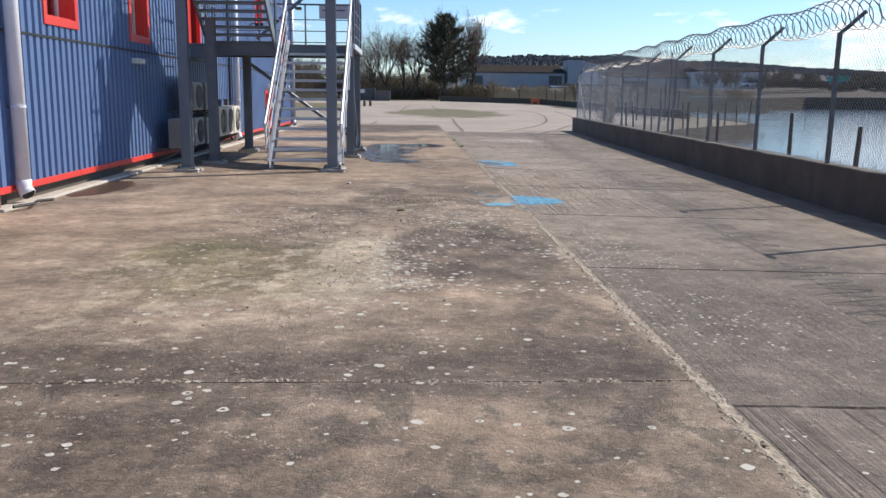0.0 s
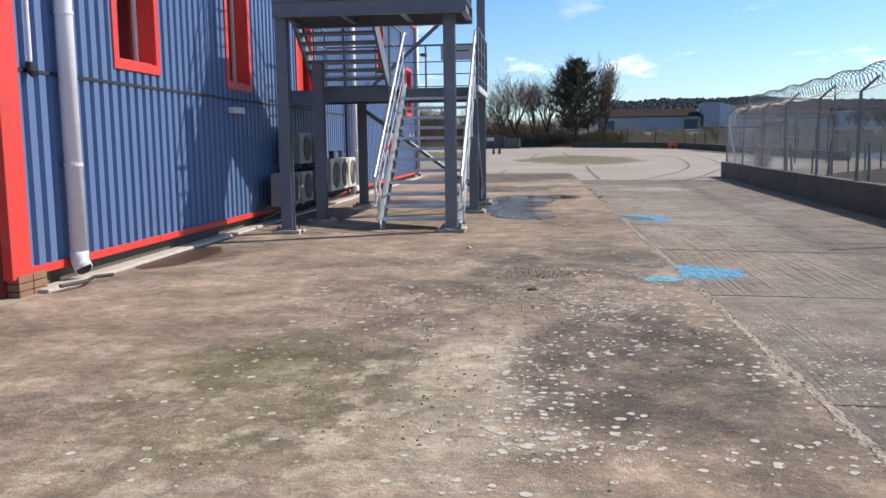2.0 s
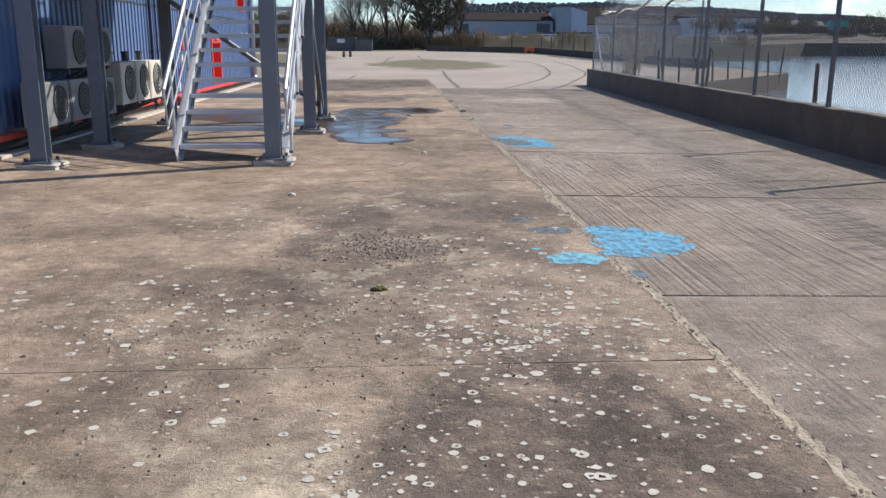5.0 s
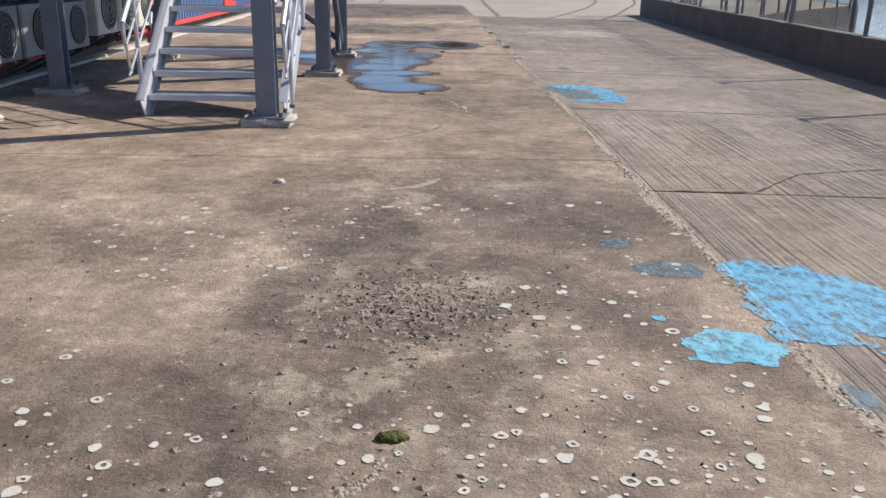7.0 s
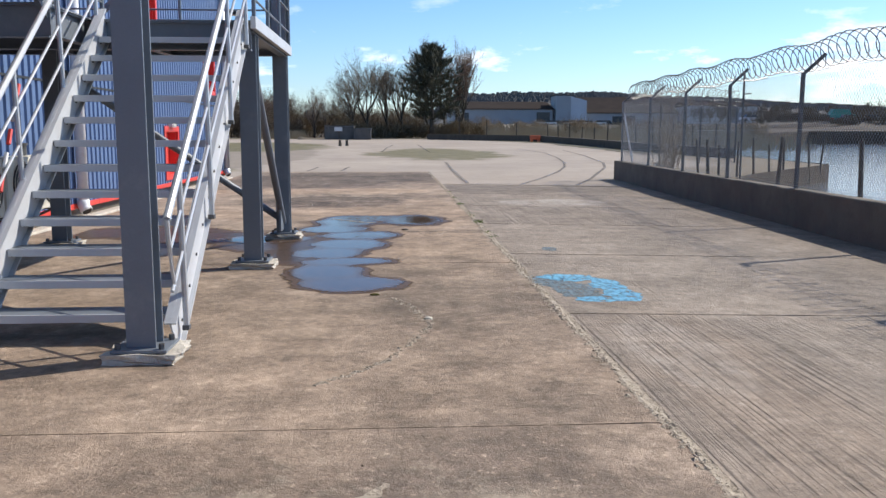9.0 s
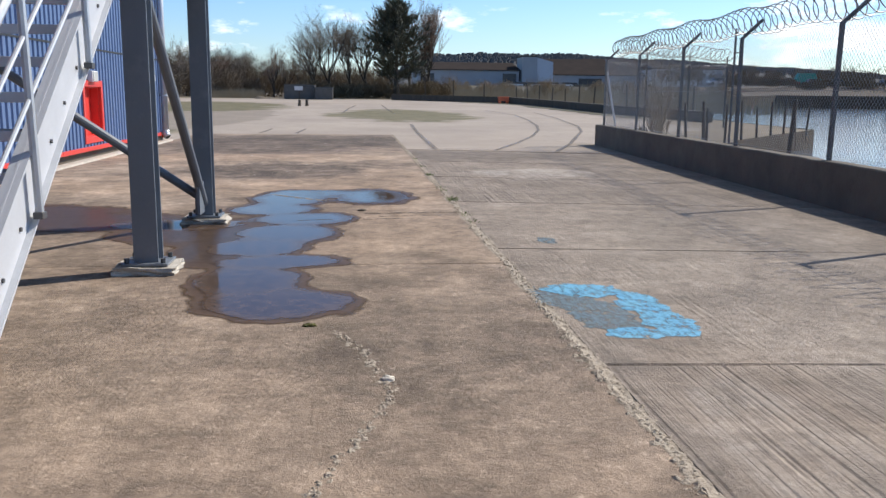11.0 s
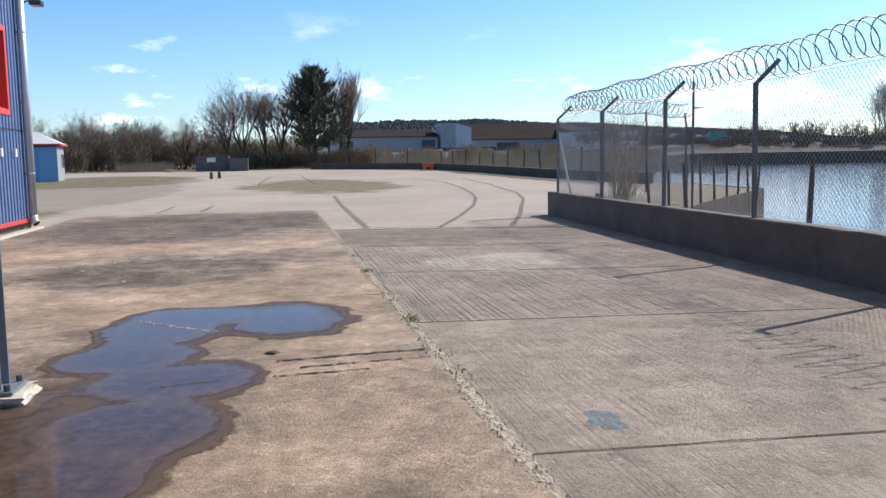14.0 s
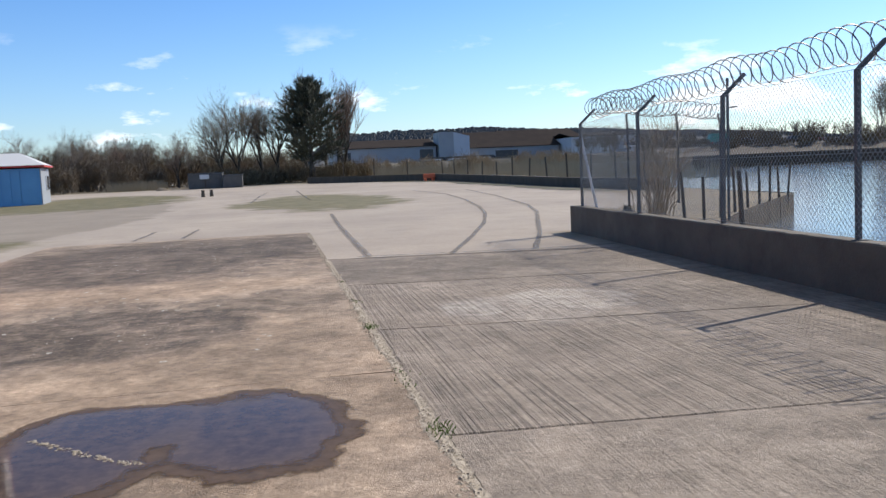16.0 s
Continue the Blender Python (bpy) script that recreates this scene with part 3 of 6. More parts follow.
def part(name, bm, material, parent, label="", smooth=False):
    return link(name, bm, material, parent, label, smooth)


def thing(name, label, category, group="", at=(0, 0, 0), kind=""):
    ob = new(name)
    ob.empty_display_size = 0.2
    ob.location = at
    return tagged(ob, label, category, group, kind)


def pydata(name, verts, faces, material, parent=None, label=""):
    me = bpy.data.meshes.new(name)
    me.from_pydata(verts, [], faces)
    me.materials.append(material)
    ob = new(name, me)
    if parent:
        ob.parent = parent
    return tagged(ob, label)


def box(bm, x0, x1, y0, y1, z0, z1, bevel=0.0):
    vs = bmesh.ops.create_cube(bm, size=1.0)["verts"]
    for v in vs:
        v.co = Vector((x0 if v.co.x < 0 else x1, y0 if v.co.y < 0 else y1, z0 if v.co.z < 0 else z1))
    if bevel:
        es = list({e for v in vs for e in v.link_edges})
        bmesh.ops.bevel(bm, geom=es, offset=bevel, segments=2, affect="EDGES", profile=0.6)
    return bm


def boxed(*a, bevel=0.0):
    return box(bmesh.new(), *a, bevel=bevel)


def tube(bm, points, radius, sides=8, cap=True):
    """A round bar along points; radius is one number or one a point."""
    pts = [Vector(p) for p in points]
    rads = radius if isinstance(radius, (list, tuple)) else [radius] * len(pts)
    rings = []
    for i, p in enumerate(pts):
        d = (pts[min(i + 1, len(pts) - 1)] - pts[max(i - 1, 0)]).normalized()
        a = d.cross(Vector((0, 0, 1)) if abs(d.z) < 0.95 else Vector((1, 0, 0))).normalized()
        b = d.cross(a)
        rings.append([bm.verts.new(p + rads[i] * (math.cos(k * math.tau / sides) * a + math.sin(k * math.tau / sides) * b)) for k in range(sides)])
    for r0, r1 in zip(rings, rings[1:]):
        for k in range(sides):
            bm.faces.new((r0[k], r0[(k + 1) % sides], r1[(k + 1) % sides], r1[k]))
    if cap:
        bm.faces.new(rings[0][::-1])
        bm.faces.new(rings[-1])
    return bm


def tubed(points, radius, sides=8):
    return tube(bmesh.new(), points, radius, sides)


def slanted(bm, a, b, width, depth):
    """A flat bar from a to b: depth upright, width across."""
    a, b = Vector(a), Vector(b)
    d = (b - a).normalized()
    side = d.cross(Vector((0, 0, 1))).normalized() * width / 2
    top = side.cross(d).normalized() * depth / 2
    vs = [bm.verts.new(p + s * side + t * top) for p in (a, b) for s, t in ((-1, -1), (1, -1), (1, 1), (-1, 1))]
    for f in ((0, 1, 2, 3), (7, 6, 5, 4), (0, 4, 5, 1), (1, 5, 6, 2), (2, 6, 7, 3), (3, 7, 4, 0)):
        bm.faces.new([vs[i] for i in f])
    return bm


def h_column(bm, x, y, z0, z1, size=0.17, web=0.012, flange=0.016):
    """A rolled H section, flanges across y."""
    s = size / 2
    box(bm, x - s, x + s, y - s, y - s + flange, z0, z1, 0.003)
    box(bm, x - s, x + s, y + s - flange, y + s, z0, z1, 0.003)
    box(bm, x - web / 2, x + web / 2, y - s + flange, y + s - flange, z0, z1)
    return bm


def smooth_step(a, b, v):
    u = min(1.0, max(0.0, (v - a) / (b - a)))
    return u * u * (3 - 2 * u)


def ground_z(x, y):
    """Height of the yard: the road falls to the boundary wall, the far yard rises."""
    return -0.02 * max(0.0, min(x, 4.8)) * (1 - 0.6 * smooth_step(32, 50, y)) + 0.8 * smooth_step(42, 100, y)


def wall_x(y):
    """Centre line of the boundary wall."""
    return 3.75 + 0.052 * y


# ---- ground, water ----
SHORE = [(6.9, -60), (6.9, 33.2), (8.2, 35.2), (13.5, 41.5), (17.5, 46.0), (17.0, 62.0), (22.0, 95.0), (40.0, 135.0), (78.0, 170.0), (420.0, 178.0), (900.0, 178.0), (900.0, -60.0)]


def in_water(x, y):
    inside = False
    for (x0, y0), (x1, y1) in zip(SHORE, SHORE[1:] + SHORE[:1]):
        if (y0 > y) != (y1 > y) and x < x0 + (y - y0) * (x1 - x0) / (y1 - y0):
            inside = not inside
    return inside


def land_z(x, y):
    z = ground_z(x, y)
    if -6.0 < x < wall_x(y) and -8 < y < 32.4 or -6.0 < x < 0.0 and 32.3 < y < 39.4:
        z -= 0.12
    if x > wall_x(y) + 0.1 and y < 36:
        z -= 0.12
    z += 3.0 * max(smooth_step(170, 186, y) * smooth_step(60, 66, x), smooth_step(125, 250, y))
    return z


def build_ground():
    from mathutils.geometry import delaunay_2d_cdt
    pts = []
    xs = list(np.arange(-30, 30.1, 2.0)) + [-60, -100, -200, -500, -1500, 60, 100, 150, 250, 400, 900, 1500]
    ys = list(np.arange(-8, 110, 3.0)) + [-60, -30, 125, 140, 155, 172, 174, 176, 179, 181, 183, 185, 187, 190, 220, 300, 600, 2500]
    for x in xs:
        for y in ys:
            pts.append(Vector((x + 0.13, y + 0.11)))
    edges = []
    rings = [SHORE, [(-6.0, -8), (4.2, -8), (wall_x(32.4), 32.4), (0.0, 32.4), (0, 39.4), (-6.0, 39.4)],
             [(-5.9, -7.9), (4.1, -7.9), (wall_x(32.4) - 0.1, 32.3), (-0.1, 32.3), (-0.1, 39.3), (-5.9, 39.3)],
             [(wall_x(-8) + 0.05, -8), (wall_x(36) + 0.05, 36), (wall_x(36) + 0.15, 36.05), (wall_x(-8) + 0.15, -8.05)]]
    for ring in rings:
        n = len(pts)
        pts += [Vector(p) for p in ring]
        edges += [(n + i, n + (i + 1) % len(ring)) for i in range(len(ring))]
    vs, _, fs, *_ = delaunay_2d_cdt(pts, edges, [], 0, 1e-4)
    keep = []
    for f in fs:
        c = sum((vs[i] for i in f), Vector((0, 0))) / len(f)
        if not in_water(c.x, c.y):
            keep.append(list(f))
    g = pydata("ground", [(v.x, v.y, land_z(v.x, v.y)) for v in vs], keep, M_ground)
    tagged(g, "pale concrete yard running out to grass and scrub", "ground", kind="structure")
    quay = bmesh.new()
    for (x0, y0), (x1, y1) in zip(SHORE[:-2], SHORE[1:-2]):
        n = max(1, int(math.dist((x0, y0), (x1, y1)) / 3))
        for i in range(min(n, 60)):
            n2 = min(n, 60)
            a = (x0 + (x1 - x0) * i / n2, y0 + (y1 - y0) * i / n2)
            b = (x0 + (x1 - x0) * (i + 1) / n2, y0 + (y1 - y0) * (i + 1) / n2)
            za, zb = land_z(*a) + 0.03, land_z(*b) + 0.03
            quay.faces.new([quay.verts.new(p) for p in ((*a, -1.6), (*b, -1.6), (*b, zb), (*a, za))])
    tagged(link("quay_edge", quay, M_earth), "dark earth and timber edge of the lake shore", "bank", kind="structure")
    wat = bmesh.new()
    wat.faces.new([wat.verts.new((*p, -0.75)) for p in ((6.0, -60), (900, -60), (900, 190), (6.0, 190))])
    tagged(link("water", wat, M_lake), "rippled grey blue lake water", "water", kind="structure")


build_ground()


# ---- building ----
WX = -6.12
B0, B1, BH = 9.38, 35.45, 5.6
OPENINGS = [(11.59, 12.53, 2.31, 4.3), (15.06, 15.95, 2.30, 4.3), (18.8, 19.85, 2.36, 4.4), (27.3, 28.3, 3.5, 4.8),
            (28.75, 29.75, 0.42, 1.34), (32.8, 33.95, 2.42, 3.9)]


def corrugated(bm, y0, y1, z0, z1, x=WX, pitch=0.2, depth=0.042):
    """A trapezoid-profile sheet facing +x."""
    ys = [y0]
    k = math.floor(y0 / pitch)
    prof = []
    while k * pitch < y1:
        for f, d in ((0.0, 0.0), (0.12, depth), (0.66, depth), (0.78, 0.0)):
            prof.append(((k + f) * pitch, d))
        k += 1
    prof.append((k * pitch, 0.0))
    line = []
    for (ya, da), (yb, db) in zip(prof, prof[1:]):
        for y, d in ((ya, da), (yb, db)):
            if y0 <= y <= y1 and (not line or y > line[-1][0] + 1e-6):
                line.append((y, d))
        for ye in (y0, y1):
            if ya < ye < yb:
                line.append((ye, da + (db - da) * (ye - ya) / (yb - ya)))
    line = sorted(set((round(a, 5), round(d, 5)) for a, d in line))
    lo = [bm.verts.new((x + d, y, z0)) for y, d in line]
    hi = [bm.verts.new((x + d, y, z1)) for y, d in line]
    for i in range(len(line) - 1):
        bm.faces.new((lo[i], lo[i + 1], hi[i + 1], hi[i]))


def build_wall():
    """Cladding with real openings, a structural wall behind it, red trims."""
    wall = thing("wall_east", "blue ribbed metal cladding with red trims", "wall", kind="structure")
    cuts = sorted({B0, B1} | {v for o in OPENINGS for v in o[:2]})
    tiers = [(0.24, 2.02), (2.05, BH)]
    for z0, z1 in tiers:
        bm = bmesh.new()
        for ya, yb in zip(cuts, cuts[1:]):
            spans = [(z0, z1)]
            for o in OPENINGS:
                if o[0] <= ya and yb <= o[1]:
                    nxt = []
                    for a, b in spans:
                        if o[3] <= a or o[2] >= b:
                            nxt.append((a, b))
                            continue
                        if o[2] > a:
                            nxt.append((a, o[2]))
                        if o[3] < b:
                            nxt.append((o[3], b))
                    spans = nxt
            for a, b in spans:
                corrugated(bm, ya, yb, a, b)
        part("cladding_sheet", bm, M_blue, wall)
    bm = bmesh.new()
    for ya, yb in zip(cuts, cuts[1:]):
        spans = [(0.16, BH)]
        for o in OPENINGS:
            if o[0] <= ya and yb <= o[1]:
                a, b = spans.pop()
                spans += [(a, o[2]), (o[3], b)]
        for a, b in spans:
            box(bm, WX - 0.22, WX - 0.012, ya, yb, a, b)
    part("inner_leaf", bm, M_maroon, wall)
    part("footing", boxed(WX - 0.22, WX - 0.06, B0 + 0.3, B1, -0.14, 0.155), M_wallconc, wall, "dark recessed footing")
    part("joint_flashing", boxed(WX + 0.003, WX + 0.05, B0 + 0.25, B1 - 0.3, 2.018, 2.052), M_black, wall, "dark horizontal cladding joint")
    y = B0
    while y < B1 - 0.3:
        y2 = min(y + 3.0, B1 - 0.3)
        part("base_flashing", boxed(WX - 0.005, WX + 0.06, y, y2 - 0.006, 0.165, 0.245, bevel=0.006), M_red, wall, "bright red base flashing")
        y = y2
    part("corner_trim", boxed(WX - 0.02, WX + 0.075, B0 - 0.03, B0 + 0.27, 0.165, BH, bevel=0.01), M_red, wall, "bright red corner trim")
    part("corner_trim", boxed(WX - 0.02, WX + 0.075, B1 - 0.27, B1, 0.10, BH, bevel=0.01), M_red, wall, "bright red corner trim")
    part("plinth", boxed(WX - 0.012, WX + 0.2, B0 + 0.3, B1, -0.14, 0.035, bevel=0.02), M_pad, wall, "pale concrete plinth kerb")
    part("eaves_flashing", boxed(WX - 0.25, WX + 0.09, B0, B1, BH, BH + 0.25, bevel=0.01), M_red, wall)
    bm = boxed(WX - 12.0, WX - 0.24, B1 - 0.22, B1 - 0.01, 0, BH)
    link("wall_north", bm, M_blue)
    tagged(bpy.data.objects["wall_north"], "blue clad end wall of the building", "wall", kind="structure")
    tagged(link("wall_south", boxed(WX - 12.0, WX - 1.6, B0 - 8.0, B0 - 7.8, 0, BH), M_blue), "blue clad end wall", "wall", kind="structure")
    tagged(link("wall_west", boxed(WX - 12.2, WX - 12.0, B0 - 8.0, B1, 0, BH), M_blue), "blue clad rear wall", "wall", kind="structure")
    tagged(link("roof", boxed(WX - 12.2, WX - 0.2, B0 - 8.0, B1, BH + 0.02, BH + 0.22), M_roof), "grey sheet roof of the building", "roof", kind="structure")
    tagged(link("floor", boxed(WX - 12.0, WX - 0.25, B0 - 7.8, B1 - 0.25, -0.12, 0.05), M_wallconc), "plain concrete floor inside the building", "floor", kind="structure")
    # recessed bay south of the corner
    rec = thing("wall_recess", "dark red recessed bay wall above blue panels", "wall", kind="structure")
    part("return_wall", boxed(WX - 1.6, WX - 0.025, B0 - 0.02, B0 + 0.18, 0.0, BH), M_maroon, rec)
    part("back_wall", boxed(WX - 1.8, WX - 1.6, B0 - 7.8, B0 + 0.2, 0.0, BH), M_maroon, rec)
    part("lower_panel", boxed(WX - 1.58, WX - 1.50, B0 - 7.0, B0 - 0.05, 0.0, 0.6), M_blue, rec, "blue lower panel")


build_wall()


def window_unit(number, o, glazed=True, inside="curtain"):
    y0, y1, z0, z1 = o
    win = thing(f"window_{number}", "red framed deep-set window in the blue cladding", "window", kind="structure", at=(WX, (y0 + y1) / 2, z0))
    off = Vector(win.location)
    f = 0.115

    def put(name, b, m, label=""):
        bmesh.ops.translate(b, verts=b.verts, vec=-off)
        return part(name, b, m, win, label)
    for name, dims in (("frame_head", (y0 - f, y1 + f, z1, z1 + f)), ("frame_sill", (y0 - f, y1 + f, z0 - f, z0)),
                       ("frame_jamb", (y0 - f, y0, z0, z1)), ("frame_jamb", (y1, y1 + f, z0, z1))):
        put(name, boxed(WX - 0.01, WX + 0.062, *dims, bevel=0.006), M_red)
    for name, dims in (("reveal", (y0, y0 + 0.02, z0, z1)), ("reveal", (y1 - 0.02, y1, z0, z1)), ("reveal", (y0, y1, z0, z0 + 0.02)), ("reveal", (y0, y1, z1 - 0.02, z1))):
        put(name, boxed(WX - 0.26, WX + 0.002, *dims), M_red)
    if glazed:
        put("sash", boxed(WX - 0.2, WX - 0.15, y0 + 0.02, y0 + 0.07, z0 + 0.02, z1 - 0.02, bevel=0.005), M_white)
        put("sash", boxed(WX - 0.2, WX - 0.15, y1 - 0.07, y1 - 0.02, z0 + 0.02, z1 - 0.02, bevel=0.005), M_white)
        put("pane", boxed(WX - 0.18, WX - 0.172, y0 + 0.07, y1 - 0.07, z0 + 0.02, z1 - 0.02), M_glass)
        bm = bmesh.new()
        n = 28
        a = [bm.verts.new((WX - 0.32 + 0.025 * math.sin(i * 1.9), y0 + (y1 - y0) * i / n * 0.8, z0 - 0.05)) for i in range(n + 1)]
        c = [bm.verts.new((WX - 0.32 + 0.025 * math.sin(i * 1.9), y0 + (y1 - y0) * i / n * 0.8, z1 + 0.05)) for i in range(n + 1)]
        for i in range(n):
            bm.faces.new((a[i], a[i + 1], c[i + 1], c[i]))
        put("curtain", bm, M_curtain, "pale net curtain")
        # dark panel paints the unlit room behind the pane
        put("room_backing", boxed(WX - 1.2, WX - 1.15, y0 - 0.6, y1 + 0.6, z0 - 0.5, z1 + 0.4), M_cardark)
    else:
        put("panel", boxed(WX - 0.2, WX - 0.15, y0 + 0.02, y1 - 0.02, z0 + 0.02, z1 - 0.02, bevel=0.004), M_red if inside == "red" else M_maroon)


window_unit(1, OPENINGS[0])
window_unit(2, OPENINGS[1])
window_unit(3, OPENINGS[3], False)
window_unit(4, OPENINGS[4], False, "red")
window_unit(5, OPENINGS[5], False)


def fire_door():
    y0, y1, z0, z1 = OPENINGS[2]
    d = thing("door_1", "red steel fire door standing open onto the stair landing", "door", kind="structure", at=(WX, y0, z0))
    off = Vector(d.location)

    def put(name, b, m, parent=d):
        bmesh.ops.translate(b, verts=b.verts, vec=-off)
        return part(name, b, m, parent)
    for dims in ((y0 - 0.1, y1 + 0.1, z1, z1 + 0.1), (y0 - 0.1, y0, z0, z1), (y1, y1 + 0.1, z0, z1)):
        put("frame", boxed(WX - 0.02, WX + 0.07, *dims, bevel=0.006), M_red)
    leaf = put("leaf", boxed(WX - 0.16, WX - 0.11, y0, y1, z0 + 0.01, z1, bevel=0.004), M_red)
    put("handle", tubed([(WX - 0.11, y0 + 0.12, z0 + 1.0), (WX - 0.06, y0 + 0.12, z0 + 1.0), (WX - 0.06, y0 + 0.25, z0 + 1.0)], 0.012), M_black)


fire_door()


# ---- boundary wall and fence ----
def build_boundary():
    base = thing("boundary_wall", "low weathered concrete boundary wall", "wall", kind="structure")
    y = -6.0
    while y < 36.0:
        y1 = min(y + 14.0, 36.0)
        bm = bmesh.new()
        rings = []
        n = int((y1 - y) / 0.25)
        for i in range(n + 1):
            yy = y + (y1 - 0.003 - y) * i / n
            x, g = wall_x(yy), ground_z(wall_x(yy), yy)
            e = 0.010 * noise.noise((yy * 2.1, 0, 1)) + 0.008 * noise.noise((yy * 6.3, 0, 2))
            c = 0.014 + 0.012 * max(0.0, noise.noise((yy * 3.7, 5, 2)))
            rings.append([bm.verts.new((x + dx, yy, z)) for dx, z in (
                (-0.12, -0.25), (0.12, -0.25), (0.12, g + 0.56 + e), (0.108, g + 0.57 + e), (-0.12 + c, g + 0.57 + e), (-0.12 + 0.003 * e / 0.01, g + 0.57 + e - c))])
        for a, b in zip(rings, rings[1:]):
            for k in range(6):
                bm.faces.new((a[k], a[(k + 1) % 6], b[(k + 1) % 6], b[k]))
        bm.faces.new(rings[0])
        bm.faces.new(rings[-1][::-1])
        bmesh.ops.recalc_face_normals(bm, faces=bm.faces)
        part("wall_panel", bm, M_wallconc, base)
        y = y1


build_boundary()
WALL_TOP = 0.47
POST_YS = [-0.2, 2.75, 5.7, 8.6, 11.55, 14.4, 17.15, 20.0, 22.95, 26.1, 29.1, 32.25, 35.5]


def fence_post(x, y, turn=0.0, label="grey angle steel fence post with a cranked arm"):
    p = thing("fence_post", label, "fence post", "cranked posts of the boundary fence", at=(x, y, WALL_TOP - 0.02))
    bm = bmesh.new()
    s = 0.05
    box(bm, -s / 2, s / 2, -s / 2, -s / 2 + 0.008, 0, 1.77)
    box(bm, -s / 2, -s / 2 + 0.008, -s / 2 + 0.008, s / 2, 0, 1.77)
    box(bm, -s / 2 + 0.009, s / 2, -s / 2 + 0.009, s / 2, 0, 1.77)
    part("upright", bm, M_postgrey, p)
    part("arm", slanted(bmesh.new(), (0, 0, 1.755), (0.33, 0, 2.06), 0.045, 0.045), M_postgrey, p)
    part("base_plate", boxed(-0.07, 0.07, -0.07, 0.07, 0.015, 0.028), M_postgrey, p)
    p.rotation_euler = (0, 0, turn)
    return p


first_post = fence_post(wall_x(POST_YS[0]), POST_YS[0])
for yy in POST_YS[1:]:
    copy_thing(first_post, pose(wall_x(yy), yy, WALL_TOP - 0.02, random.uniform(-0.6, 0.6), random.uniform(-0.6, 0.6), random.uniform(-2, 2)))
RETURN = [(7.0, 36.3), (8.4, 36.7), (9.75, 37.2)]
for xx, yy in RETURN:
    copy_thing(first_post, pose(xx, yy, WALL_TOP - 0.1, 0, 0, 70))


def chain_link(a, b, z0, z1, pitch=0.075, r=0.0021):
    """Woven diamonds between two posts: crossing bars with a slight crimp."""
    a, b = Vector((*a, 0)), Vector((*b, 0))
    length, d = (b - a).length, (b - a).normalized()
    n = Vector((-d.y, d.x, 0))
    h = z1 - z0
    verts, faces = [], []
    for sgn in (1, -1):
        k = -h
        while k < length:
            s0, t0 = k, 0.0
            s1, t1 = k + h, h
            if s0 < 0:
                t0, s0 = -s0, 0.0
            if s1 > length:
                t1, s1 = h - (s1 - length), length
            if s1 - s0 > 0.02:
                if sgn < 0:
                    t0, t1 = h - t0, h - t1
                p, q = a + d * s0 + Vector((0, 0, z0 + t0)), a + d * s1 + Vector((0, 0, z0 + t1))
                w_dir = (q - p).normalized()
                u = w_dir.cross(n).normalized() * r
                o = n * r
                i = len(verts)
                for c in (p, q):
                    c = c + n * (0.002 * sgn)
                    verts += [c + u, c - u * 0.5 + o * 0.87, c - u * 0.5 - o * 0.87]
                faces += [(i, i + 1, i + 4, i + 3), (i + 1, i + 2, i + 5, i + 4), (i + 2, i, i + 3, i + 5)]
            k += pitch
    return verts, faces


net_label = "galvanised chain-link netting strung between fence posts"
for ya, yb in zip(POST_YS, POST_YS[1:]):
    net = thing("chain_link_panel", net_label, "fence netting", "netting bays of the boundary fence")
    pydata("mesh", *chain_link((wall_x(ya) - 0.03, ya), (wall_x(yb) - 0.03, yb), WALL_TOP + 0.02, WALL_TOP + 1.75), M_wire, net)
    for hz in (0.05, 0.9, 1.75):
        part("line_wire", tubed([(wall_x(ya) - 0.03, ya, WALL_TOP + hz), (wall_x(yb) - 0.03, yb, WALL_TOP + hz)], 0.0025, 4), M_wire, net)
    va, fa = chain_link((0, 0), (yb - ya, 0), 0, 0.36)
    d = Vector((wall_x(yb) - wall_x(ya), yb - ya, 0)).normalized()
    va = [Vector((wall_x(ya), ya, WALL_TOP + 1.78)) + d * v.x + Vector((0.32 * v.z / 0.36, 0, 0.27 * v.z / 0.36)) for v in va]
    pydata("cranked_mesh", va, fa, M_wire, net)
pts = [(wall_x(35.5), 35.5)] + RETURN
for pa, pb in zip(pts, pts[1:]):
    net = thing("chain_link_panel", net_label, "fence netting", "netting bays of the boundary fence")
    pydata("mesh", *chain_link(pa, pb, WALL_TOP - 0.4, WALL_TOP + 1.7), M_wire, net)
    part("line_wire", tubed([(*pa, WALL_TOP + 1.7), (*pb, WALL_TOP + 1.7)], 0.0025, 4), M_wire, net)


